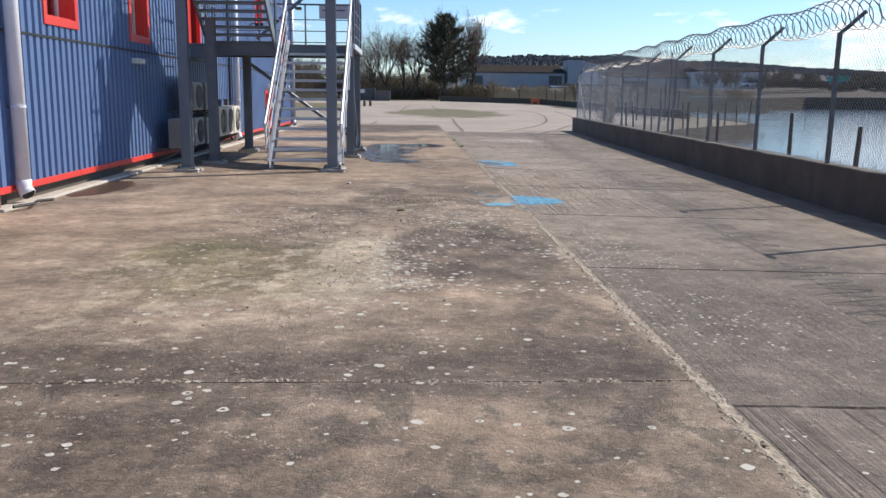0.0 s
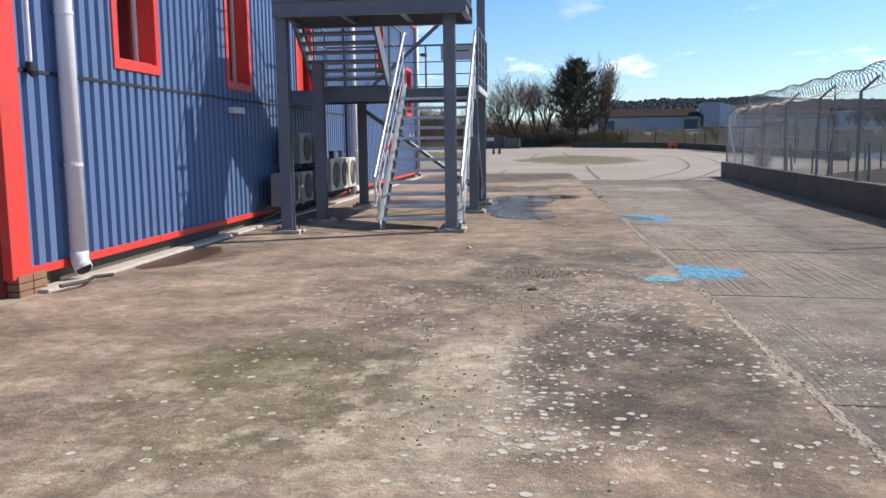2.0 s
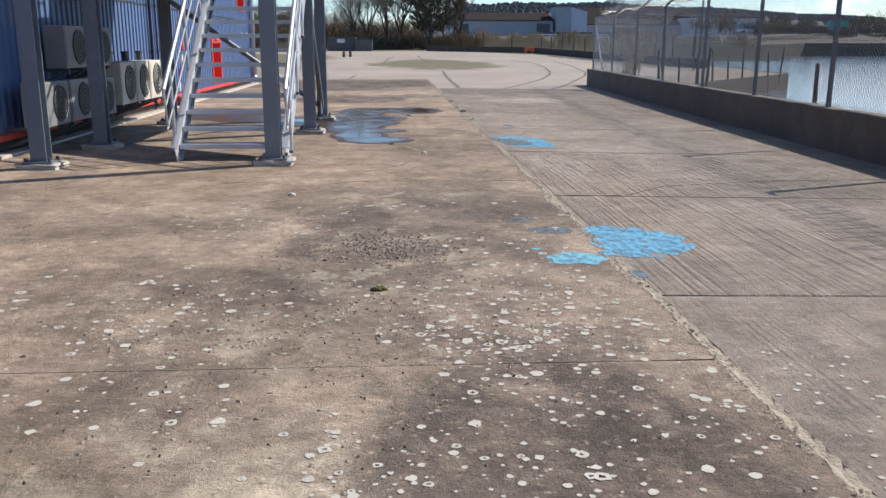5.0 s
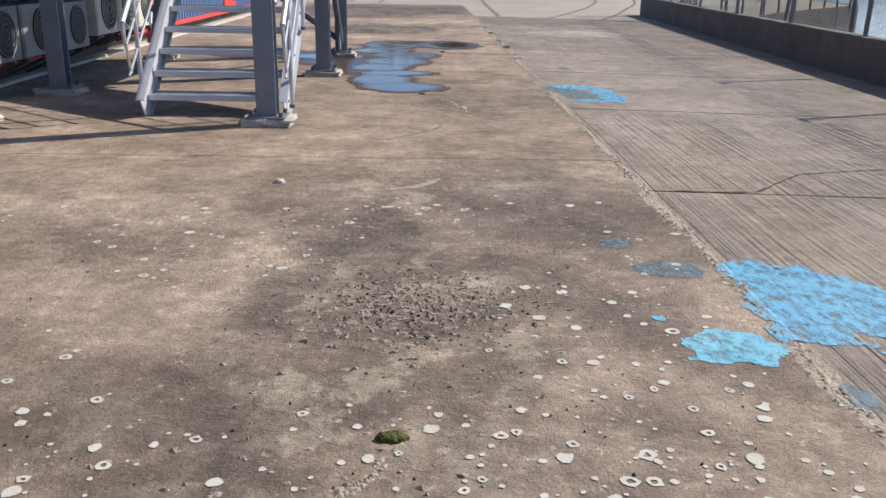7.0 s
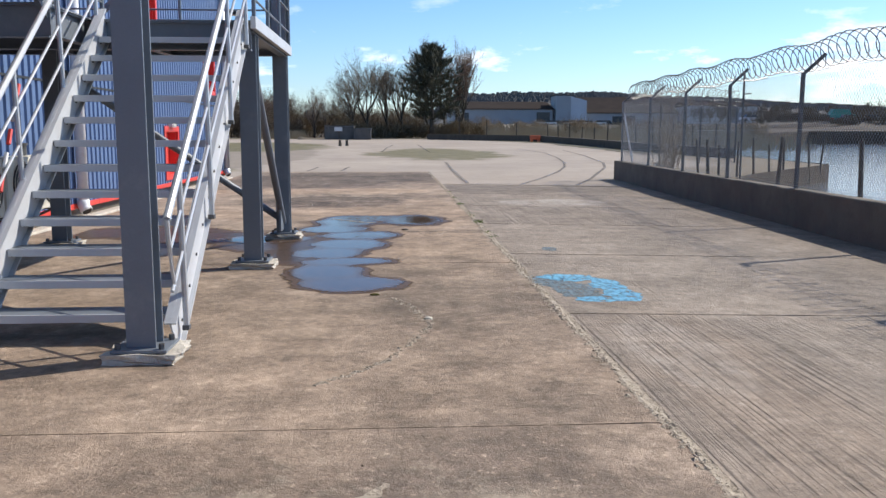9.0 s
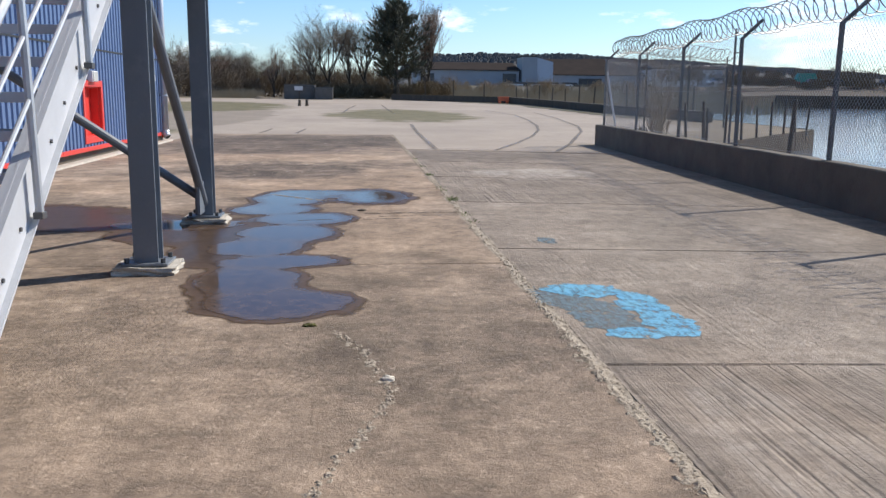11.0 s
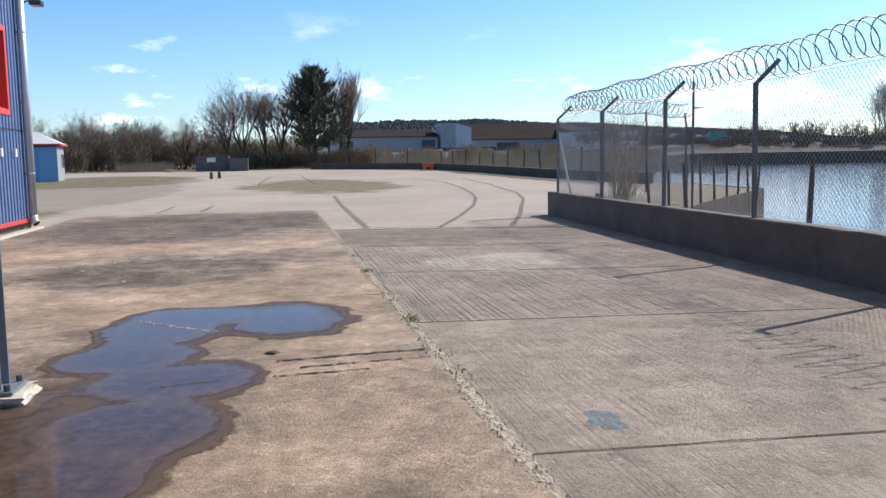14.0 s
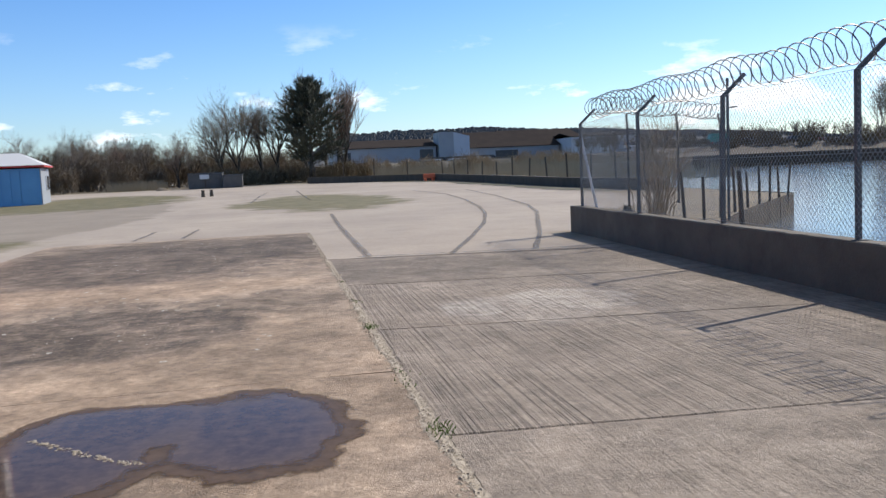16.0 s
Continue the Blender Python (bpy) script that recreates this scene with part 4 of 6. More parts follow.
def razor_coil(a, b, radius, pitch, name_label):
    """A loose helix of barbed tape with small blades."""
    a, b = Vector(a), Vector(b)
    d, length = (b - a).normalized(), (b - a).length
    u = d.cross(Vector((0, 0, 1))).normalized()
    up = u.cross(d)
    coil = thing("razor_wire_coil", name_label, "razor wire")
    rnd = random.Random(4)
    turns = int(length / pitch)
    pts, barbs, bf = [], [], []
    ph = [rnd.uniform(-0.4, 0.4) for _ in range(turns + 2)]
    steps = 22
    for i in range(turns * steps + 1):
        k = i // steps
        f = (i % steps) / steps
        wob = ph[k] * (1 - f) + ph[k + 1] * f
        ang = math.tau * i / steps
        r = radius * (1 + 0.10 * wob)
        lean = 0.09 * math.sin(ang + 0.6) + 0.10 * wob
        p = a + d * (i / steps * pitch + lean) + u * (r * math.cos(ang)) + up * (r * math.sin(ang) - 0.03 * math.cos(k * 0.7))
        pts.append(p)
        if i % 3 == 0:
            t = (u * -math.sin(ang) + up * math.cos(ang))
            out = (u * math.cos(ang) + up * math.sin(ang))
            n = len(barbs)
            barbs += [p - t * 0.016 - out * 0.008, p + t * 0.016 - out * 0.008, p + t * 0.016 + out * 0.008, p - t * 0.016 + out * 0.008]
            bf.append((n, n + 1, n + 2, n + 3))
    part("coil", tubed(pts, 0.0085, 4), M_razor, coil)
    tagged(pydata("blade_row", barbs, bf, M_razor, coil), kind="stuff")
    part("carrier_wire", tubed([a - up * radius * 0.9, b - up * radius * 0.9], 0.003, 4), M_wire, coil)


razor_coil((wall_x(-1) + 0.30, -1.0, 2.48), (wall_x(35.6) + 0.30, 35.6, 2.53), 0.215, 0.27, "coiled razor wire along the cranked fence arms")
razor_coil((wall_x(35.6) + 0.3, 35.7, 2.62), (9.9, 37.3, 2.48), 0.18, 0.2, "coiled razor wire on the return fence")


# ---- slabs ----
def slab_mesh(name, x0, x1, y0, y1, zf, rnd, material, thick=0.13, worn=1.0):
    """One cast slab with a slightly broken outline and a chamfered rim."""
    n = 14
    out = []
    j = lambda: rnd.uniform(0, 0.008) * worn  # noqa: E731
    for i in range(n):
        out.append((x0 + (x1 - x0) * i / n, y0 + j()))
    for i in range(n):
        out.append((x1 - j(), y0 + (y1 - y0) * i / n))
    for i in range(n):
        out.append((x1 - (x1 - x0) * i / n, y1 - j()))
    for i in range(n):
        out.append((x0 + j(), y1 - (y1 - y0) * i / n))
    cx, cy = (x0 + x1) / 2, (y0 + y1) / 2
    ins = []
    for x, y in out:
        k = 0.006 + rnd.uniform(0, 0.010)
        if abs(x - cx) < abs(x1 - cx) - 0.02:
            k *= worn
        ins.append((x + (k if x < cx else -k), y + (k if y < cy else -k)))
    m = len(out)
    verts = [(x, y, zf(x, y) - thick) for x, y in out] + [(x, y, zf(x, y) - 0.012) for x, y in out] + [(x, y, zf(x, y)) for x, y in ins]
    faces = [tuple(range(2 * m, 3 * m))]
    for i in range(m):
        k = (i + 1) % m
        faces += [(i, k, m + k, m + i), (m + i, m + k, 2 * m + k, 2 * m + i)]
    return verts, faces


def build_slabs():
    rnd = random.Random(11)
    pav = thing("pavement", "weathered concrete slabs with worn open joints", "pavement", kind="structure")
    left = [-8, -2.0, 3.9, 8.85, 13.82, 18.75, 21.57, 24.15, 30.2, 36.3, 39.4]
    for ya, yb in zip(left, left[1:]):
        lift = rnd.uniform(-0.0005, 0.0005)
        pydata("slab", *slab_mesh("slab", -6.0, -0.015, ya + 0.0003, yb - 0.0003, lambda x, y: lift, rnd, None, worn=0.15), M_slab_left, pav)
    right = [-8, -5.9, -2.75, 0.4, 3.58, 6.7, 9.83, 12.97, 16.25, 19.42, 22.62, 25.8, 29.0, 32.4]
    for ya, yb in zip(right, right[1:]):
        x1 = wall_x(yb) - 0.1
        lift = rnd.uniform(-0.0005, 0.0005)
        pydata("slab", *slab_mesh("slab", 0.015, x1, ya + 0.003, yb - 0.003, lambda x, y: -0.02 * max(0, min(x, 4.8)) - 0.006 + lift, rnd, None), M_slab_right, pav)
    bed = bmesh.new()
    bed.faces.new([bed.verts.new(p) for p in ((-6.0, -8, -0.014), (0.1, -8, -0.02), (5.6, -8, -0.125), (5.6, 32.2, -0.125), (0.1, 32.2, -0.02), (0.1, 39.3, -0.014), (-6.0, 39.3, -0.014))])
    bmesh.ops.triangulate(bed, faces=bed.faces)
    part("joint_bed", bed, M_joint, pav, "dark grit filling the joints")
    # crumbled pale rim along the long joint
    verts, faces = [], []
    y, k = -6.0, 0
    while y < 39.3:
        w0 = 0.006 + 0.075 * (1 + 0.25 * smooth_step(12, 19, y)) * max(0.0, noise.noise((y * 1.3, 0, 7)) + 0.12) + rnd.uniform(0, 0.016)
        w1 = 0.004 + 0.022 * max(0.0, noise.noise((y * 1.7, 4, 7)) + 0.2) + rnd.uniform(0, 0.012)
        for x, z in ((-0.02 - w0, 0.0008), (-0.02 - w0 * 0.45, 0.002 + rnd.uniform(-0.001, 0.004)), (-0.004, -0.004 + rnd.uniform(-0.008, 0.003)), (0.012 + w1 * 0.5, -0.006 + rnd.uniform(-0.004, 0.001)), (0.02 + w1, -0.0065)):
            verts.append((x + rnd.uniform(-0.006, 0.006), y + rnd.uniform(-0.012, 0.012), z))
        if k:
            a = 5 * k
            faces += [(a - 5 + q, a - 4 + q, a + 1 + q, a + q) for q in range(4)]
        k += 1
        y += 0.035
    tagged(pydata("crumbled_rim", verts, faces, M_rim, pav, "pale crumbled mortar along the joint"), kind="stuff")


build_slabs()


# ---- escape stair ----
STEEL = "grey painted steel"
C_ = (-2.73, 15.12)
B_ = (-2.64, 18.58)
E_ = (-2.64, 20.95)
L1 = (-5.2, 14.95)
L2 = (-5.13, 16.75)
L3 = (-5.1, 20.2)
STAIR_Y0, STAIR_Y1, LAND_Z, UP_Z = 15.48, 18.22, 2.34, 3.40
SX0, SX1 = -3.87, -2.63
UP_Y0, UP_Y1, BAY_Y = 14.66, 16.0, 17.22


def pad_under(x, y, rnd):
    pad = thing("column_pad", "chipped pale concrete pad under a steel column", "concrete pad", "pads under the stair columns", at=(x, y, 0))
    bm = boxed(-0.21, 0.21, -0.18, 0.18, -0.01, 0.065)
    bmesh.ops.subdivide_edges(bm, edges=list(bm.edges), cuts=3, use_grid_fill=True)
    for v in bm.verts:
        v.co += Vector((rnd.uniform(-0.018, 0.018), rnd.uniform(-0.018, 0.018), rnd.uniform(-0.018, 0.001) if v.co.z > 0.03 else 0))
    part("grout", bm, M_pad, pad)
    return pad


def build_stair():
    rnd = random.Random(3)
    st = thing("escape_stair", "two-flight grey steel escape stair with galvanised handrails", "stair", at=(0, 0, 0))
    for (x, y), top in ((C_, 5.0), (B_, 2.238), (E_, 5.0), (L1, 5.0), (L2, 2.72), (L3, 2.238)):
        col = part("column", h_column(bmesh.new(), x, y, 0.075, top), M_grey, st)
        part("base_plate", boxed(x - 0.16, x + 0.16, y - 0.15, y + 0.15, 0.062, 0.08, bevel=0.003), M_grey, col)
        for dx in (-0.125, 0.125):
            for dy in (-0.115, 0.115):
                b = bmesh.new()
                bmesh.ops.create_cone(b, cap_ends=True, segments=6, radius1=0.018, radius2=0.018, depth=0.035, matrix=Matrix.Translation((x + dx, y + dy, 0.097)))
                part("bolt", b, M_postgrey, col)
        pad_under(x, y, rnd)

    def channel_y(name, x, y0, y1, z0, z1, m=M_grey):
        b = bmesh.new()
        box(b, x - 0.006, x + 0.006, y0, y1, z0 + 0.012, z1 - 0.012)
        box(b, x - 0.045, x + 0.045, y0, y1, z0, z0 + 0.012)
        box(b, x - 0.045, x + 0.045, y0, y1, z1 - 0.012, z1)
        return part(name, b, m, st)

    def channel_x(name, y, x0, x1, z0, z1, m=M_grey):
        b = bmesh.new()
        box(b, x0, x1, y - 0.006, y + 0.006, z0 + 0.012, z1 - 0.012)
        box(b, x0, x1, y - 0.045, y + 0.045, z0, z0 + 0.012)
        box(b, x0, x1, y - 0.045, y + 0.045, z1 - 0.012, z1)
        return part(name, b, m, st)
    # lower landing
    part("landing_deck", boxed(-6.06, -2.55, STAIR_Y1, 20.99, LAND_Z - 0.012, LAND_Z), M_grey, st)
    for y, deep in ((STAIR_Y1 + 0.05, 0.27), (20.94, 0.09)):
        channel_x("landing_beam", y, -6.04, -2.56, LAND_Z - deep, LAND_Z - 0.014)
    for x in (-6.0, -5.1, -3.95, -2.6):
        channel_y("landing_beam", x, STAIR_Y1 + 0.1, 20.88, LAND_Z - 0.10, LAND_Z - 0.014)
    part("landing_edge", boxed(-2.549, -2.50, STAIR_Y1 - 0.05, 20.99, LAND_Z - 0.08, LAND_Z + 0.03, bevel=0.004), M_paleSteel, st, "pale galvanised landing edge")
    # bay of the lower landing that takes the upper flight
    part("landing_deck", boxed(-5.36, -3.98, BAY_Y, STAIR_Y1 - 0.004, LAND_Z - 0.012, LAND_Z), M_grey, st)
    channel_x("landing_beam", BAY_Y + 0.05, -5.36, -3.98, LAND_Z - 0.27, LAND_Z - 0.014)
    for x in (-5.3, -4.04):
        channel_y("landing_beam", x, BAY_Y + 0.1, STAIR_Y1 + 0.0, LAND_Z - 0.24, LAND_Z - 0.014)
    # upper landing
    part("upper_deck", boxed(-5.26, -2.45, UP_Y0, UP_Y1, UP_Z - 0.012, UP_Z), M_grey, st)
    for y in (UP_Y0 + 0.045, UP_Y1 - 0.045):
        channel_x("upper_beam", y, -5.26, -2.45, UP_Z - 0.24, UP_Z - 0.014)
    for x in (-5.2, -4.3, -3.4, -2.5):
        channel_y("upper_beam", x, UP_Y0 + 0.1, UP_Y1 - 0.1, UP_Z - 0.2, UP_Z - 0.014)
    # lower flight
    rise, n = LAND_Z / 13, 12
    going = (STAIR_Y1 - STAIR_Y0) / 12
    for x, m in ((SX0, M_paleSteel), (SX1, M_paleSteel)):
        s = part("stringer", slanted(bmesh.new(), (x, STAIR_Y0 - 0.10, 0.06), (x, STAIR_Y1 + 0.05, LAND_Z - 0.02), 0.012, 0.27), m, st, "pale galvanised stringer")
        for off in (-0.128, 0.128):
            d = Vector((0, STAIR_Y1 + 0.15 - STAIR_Y0, LAND_Z - 0.08)).normalized()
            nrm = Vector((0, -d.z, d.y)) * off
            a = Vector((x, STAIR_Y0 - 0.10, 0.06)) + nrm
            b = Vector((x, STAIR_Y1 + 0.05, LAND_Z - 0.02)) + nrm
            part("flange", slanted(bmesh.new(), a, b, 0.075, 0.012), m, s)
        for k in range(1, n + 1):
            for dy in (0.04, 0.19):
                b = bmesh.new()
                bmesh.ops.create_cone(b, cap_ends=True, segments=6, radius1=0.011, radius2=0.011, depth=0.03,
                                      matrix=Matrix.Translation((x, STAIR_Y0 + going * (k - 0.8) + dy, rise * k - 0.05)) @ Matrix.Rotation(math.pi / 2, 4, "Y"))
                part("bolt", b, M_postgrey, s)
    for k in range(1, n + 1):
        y, z = STAIR_Y0 + going * (k - 0.85), rise * k
        b = boxed(SX0 + 0.01, SX1 - 0.01, y, y + 0.25, z - 0.03, z, bevel=0.003)
        t = part("tread", b, M_grey, st)
        part("nosing", boxed(SX0 + 0.012, SX1 - 0.012, y - 0.014, y, z - 0.05, z + 0.002, bevel=0.003), M_paleSteel, t, "worn pale nosing")
    # upper flight
    r2 = (UP_Z - LAND_Z) / 8
    g2 = (BAY_Y - UP_Y1) / 7
    for x in (-5.30, -4.02):
        part("stringer", slanted(bmesh.new(), (x, BAY_Y + 0.12, LAND_Z - 0.02), (x, UP_Y1 - 0.05, UP_Z - 0.06), 0.04, 0.25), M_grey, st)
    for k in range(1, 8):
        y, z = BAY_Y - g2 * k, LAND_Z + r2 * k
        t = part("tread", boxed(-5.28, -4.04, y, y + 0.22, z - 0.035, z, bevel=0.003), M_grey, st)
        part("nosing", boxed(-5.278, -4.042, y + 0.2205, y + 0.232, z - 0.045, z + 0.002, bevel=0.003), M_grey, t)
    # handrails of the lower flight
    slope = Vector((0, STAIR_Y1 - STAIR_Y0, LAND_Z - rise)).normalized()
    for x, side in ((SX0, -0.03), (SX1, 0.05)):
        xr = x + side
        a, b = Vector((xr, STAIR_Y0 - 0.35, 0.82)), Vector((xr, STAIR_Y1 + 0.15, LAND_Z + 1.02))
        d = (b - a).normalized()
        part("handrail", tubed([a, b, b + Vector((0, 0.45 if side > 0 else 0.2, 0))], 0.024, 10), M_galv, st, "bright galvanised handrail")
        for f in (0.36, 0.68):
            part("mid_rail", tubed([a + Vector((0, 0.06, -0.82 * f + 0.12)), b + Vector((0, 0, -0.95 * f))], 0.0115, 8), M_galv, st, "thin galvanised mid rail")
        part("rail_end", tubed([a, a + Vector((0, 0.02, -0.12)), a + Vector((0, 0.12, -0.42))], 0.016, 8), M_galv, st)
        for f in (0.10, 0.37, 0.64, 0.91):
            p = a + (b - a) * f
            q = Vector((xr, p.y + 0.05, max(0.1, (p.y - STAIR_Y0) / going * rise + 0.05)))
            part("stanchion", tubed([q, (xr, p.y, p.z)], 0.02, 8), M_galv, st)
            part("clamp", boxed(xr - 0.022, xr + 0.022, q.y - 0.03, q.y + 0.03, q.z - 0.02, q.z + 0.012, bevel=0.005), M_postgrey, st)

    def guard(a, b, z, rails=(1.07, 0.72, 0.46, 0.2), step=1.0, m=M_grey, r=0.016):
        a, b = Vector((*a, z)), Vector((*b, z))
        for h in rails:
            part("guard_rail", tubed([a + Vector((0, 0, h)), b + Vector((0, 0, h))], 0.022 if h == rails[0] else r * 0.7, 8), m, st)
        k = max(1, round((b - a).length / step))
        for i in range(k + 1):
            p = a + (b - a) * i / k
            part("stanchion", tubed([p, p + Vector((0, 0, rails[0]))], 0.02, 8), m, st)
    guard((-6.0, 20.95), (-2.75, 20.95), LAND_Z)
    guard((-2.53, STAIR_Y1 + 0.05), (-2.53, 20.95), LAND_Z)
    guard((-4.0, BAY_Y + 0.1), (-4.0, 18.6), LAND_Z)
    guard((-5.34, BAY_Y + 0.1), (-5.34, 18.15), LAND_Z)
    guard((-5.2, UP_Y0 + 0.03), (-2.5, UP_Y0 + 0.03), UP_Z)
    guard((-5.22, UP_Y0 + 0.03), (-5.22, UP_Y1 - 0.03), UP_Z)
    guard((-2.48, UP_Y0 + 0.03), (-2.48, UP_Y1 - 0.03), UP_Z)
    guard((-4.0, UP_Y1 - 0.03), (-2.5, UP_Y1 - 0.03), UP_Z)
    for x, m in ((-4.05, M_galv), (-5.30, M_grey)):
        for h in (1.0, 0.62, 0.32):
            part("guard_rail", tubed([(x, BAY_Y + 0.15, LAND_Z + h), (x, UP_Y1, UP_Z + h), (x, UP_Y1 - 0.2, UP_Z + h)], 0.02 if h == 1.0 else 0.012, 8), m, st)
    # braces
    for a, b in (((-2.66, 21.0, 0.22), (-5.06, 20.3, 2.02)), ((-2.64, 20.88, 0.2), (-2.64, 18.72, 2.05)), ((-5.0, 21.05, 2.6), (-2.7, 21.05, 4.6))):
        part("brace", tubed([a, b], 0.042, 12), M_grey, st)
    part("gusset", boxed(-2.66, -2.63, 20.6, 20.86, 0.12, 0.42, bevel=0.004), M_grey, st)


build_stair()

notice = thing("notice_board", "pale blank notice board fixed to the landing guard rail", "sign", at=(-3.15, 20.975, 3.05))
part("board", boxed(-0.36, 0.34, 0.0, 0.012, 0.04, 0.34, bevel=0.003), M_sign, notice)
part("bar", boxed(-0.28, 0.26, -0.004, 0.0, 0.22, 0.25), M_postgrey, notice, "dark bar of unreadable writing")
# bands added in place of red fittings on the wall behind
bands = thing("safety_tape", "added red and white bands down the stair handrail", "tape", at=(SX0 - 0.03, 15.9, 0.6))
for i in range(7):
    z = 0.16 * i
    part("band", tubed([(-0.03, z * 0.55, z), (-0.035, z * 0.55 + 0.06, z + 0.1)], 0.016, 6), M_red if i % 2 == 0 else M_white, bands)


# ---- condensers on the wall ----
def condenser(y, z, w=0.82, h=0.54, d=0.32, x=-5.5, material=None, label="", stands=False):
    material = material or M_cream
    u = thing("condenser_unit", label, "air conditioner", "outdoor condenser units on the wall", at=(x - d, y, z))
    part("casing", boxed(0, d, 0, w, 0, h, bevel=0.015), material, u)
    fy, r = w * 0.60, min(h * 0.42, 0.27)
    b = bmesh.new()
    bmesh.ops.create_cone(b, cap_ends=True, segments=28, radius1=r, radius2=r, depth=0.012, matrix=Matrix.Translation((d + 0.005, fy, h * 0.5)) @ Matrix.Rotation(math.pi / 2, 4, "Y"))
    fan = part("fan_opening", b, M_black, u, "dark fan opening")
    for k in range(1, 5):
        rr = r * k / 4.2
        part("guard_ring", tubed([(d + 0.018, fy + rr * math.cos(i * math.tau / 20), h * 0.5 + rr * math.sin(i * math.tau / 20)) for i in range(21)], 0.004, 4), material, fan)
    for k in range(6):
        part("louvre", boxed(d * 0.12, d * 0.88, -0.008, -0.001, 0.08 + k * (h - 0.16) / 6, 0.11 + k * (h - 0.16) / 6), material, u)
    part("service_panel", boxed(d + 0.001, d + 0.008, 0.02, w * 0.2, 0.04, h - 0.04, bevel=0.002), material, u)
    for fyy in (0.12, w - 0.12):
        part("bracket", boxed(-(x - d - WX) + 0.03, d * 0.9, fyy - 0.02, fyy + 0.02, -0.04, -0.001), M_postgrey, u)
        part("bracket_leg", slanted(bmesh.new(), (-(x - d - WX) + 0.06, fyy, -0.25), (d * 0.8, fyy, -0.04), 0.03, 0.03), M_postgrey, u)
    return u


# darker copy of the cream casing: the stair's shade is put into its colour
M_shadecase = surface("enamel casing darkened for stair shade", (0.27, 0.27, 0.265), (0.22, 0.22, 0.215), 2.5, 0.5, bump=0.05, dirt=(0.2, 0.19, 0.17))
SHADY = "condenser unit on brackets, casing coloured dark for the stair's shade"
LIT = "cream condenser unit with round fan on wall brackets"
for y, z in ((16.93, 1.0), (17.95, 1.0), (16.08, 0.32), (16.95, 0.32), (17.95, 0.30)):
    condenser(y, z, d=0.27, x=-5.55, label=SHADY, material=M_shadecase)
for y in (18.95, 19.75, 20.55):
    condenser(y, 0.40, w=0.74, h=0.64, d=0.36, label=LIT)
for y in (19.1, 19.9, 20.7):
    cap = thing("pipe_cowl", "short grey pipe cowl above a condenser", "pipe", "cowls above the condensers", at=(-5.7, y, 1.045))
    part("stub", tubed([(0, 0, 0), (0, 0, 0.12)], 0.05, 10), M_postgrey, cap)
    part("cap", tubed([(0, 0, 0.12), (0, 0, 0.15)], 0.065, 10), M_postgrey, cap)


# ---- pipes and wall fittings ----
def downpipe(y, r, label, material, z0=0.17, shoe=True):
    p = thing("downpipe", label, "downpipe", at=(WX + 0.07 + r, y, 0))
    part("pipe", tubed([(0, 0, z0 + 0.1), (0, 0, BH)], r, 18), material, p, smooth=True)
    for z in (1.15, 2.6, 4.0):
        part("collar", tubed([(0, 0, z), (0, 0, z + 0.03)], r + 0.008, 18), material, p)
        part("fixing", boxed(-r - 0.07, -r + 0.01, -0.03, 0.03, z, z + 0.03), M_postgrey, p)
    if shoe:
        part("shoe", tubed([(0, 0, z0 + 0.14), (0, 0, z0 + 0.05), (0.025, -0.01, z0 - 0.0), (0.055, -0.025, z0 - 0.03)], r + 0.006, 16), material, p, smooth=True)
        # solid black disc paints the shade inside the pipe
        part("outlet", tubed([(0.05, -0.022, z0 - 0.026), (0.057, -0.026, z0 - 0.032)], r - 0.004, 16), M_black, p, "black disc painted for the shaded pipe hollow")
    return p


downpipe(10.33, 0.082, "fat pale grey plastic downpipe on blue cladding", M_pipe)
downpipe(23.4, 0.082, "pale grey downpipe beyond the escape stair", M_pipe)
downpipe(22.75, 0.03, "thin dark downpipe beyond the escape stair", M_black)
downpipe(34.85, 0.08, "grey downpipe beside the red corner trim", M_galv)
vent = thing("overflow_pipe", "thin grey overflow pipe with an elbow", "pipe", at=(WX + 0.09, 9.82, 2.03))
part("pipe", tubed([(0, 0, 0.06), (0, 0, 3.2)], 0.022, 10), M_pipe, vent)
part("elbow", tubed([(0, 0, 0.08), (0, 0, 0.0), (0.04, 0.0, -0.03)], 0.04, 10), M_black, vent)
for y, z, wd, ht, lab in ((14.99, 1.82, 0.46, 0.09, "white bulkhead light on the cladding"), (29.0, 1.43, 0.34, 0.2, "small white vent box above a red hatch")):
    bx = thing("wall_box", lab, "wall fitting", at=(WX + 0.036, y, z))
    part("body", boxed(0, 0.1, 0, wd, 0, ht, bevel=0.01), M_white, bx)
    part("lens", boxed(0.1, 0.112, 0.03, wd - 0.03, 0.015, ht - 0.015, bevel=0.004), M_lens, bx)
for y in (33.2, 34.1):
    bx = thing("wall_box", "small white box fixed to the cladding", "wall fitting", at=(WX + 0.036, y, 1.5))
    part("body", boxed(0, 0.06, 0, 0.12, 0, 0.16, bevel=0.008), M_white, bx)
lamp = thing("floodlight", "dark floodlight on a bracket at the building's corner", "lamp", at=(WX + 0.07, 35.25, 4.65))
part("bracket", tubed([(0, 0, 0), (0.14, 0, 0.06), (0.24, 0, 0.02)], 0.018, 8), M_postgrey, lamp)
part("head", boxed(0.18, 0.42, -0.14, 0.14, -0.04, 0.06, bevel=0.02), M_black, lamp)
part("lens", boxed(0.21, 0.39, -0.11, 0.11, -0.052, -0.041), M_lens, lamp)
lamp2 = copy_thing(lamp, pose(WX + 0.07, 26.0, 3.3))
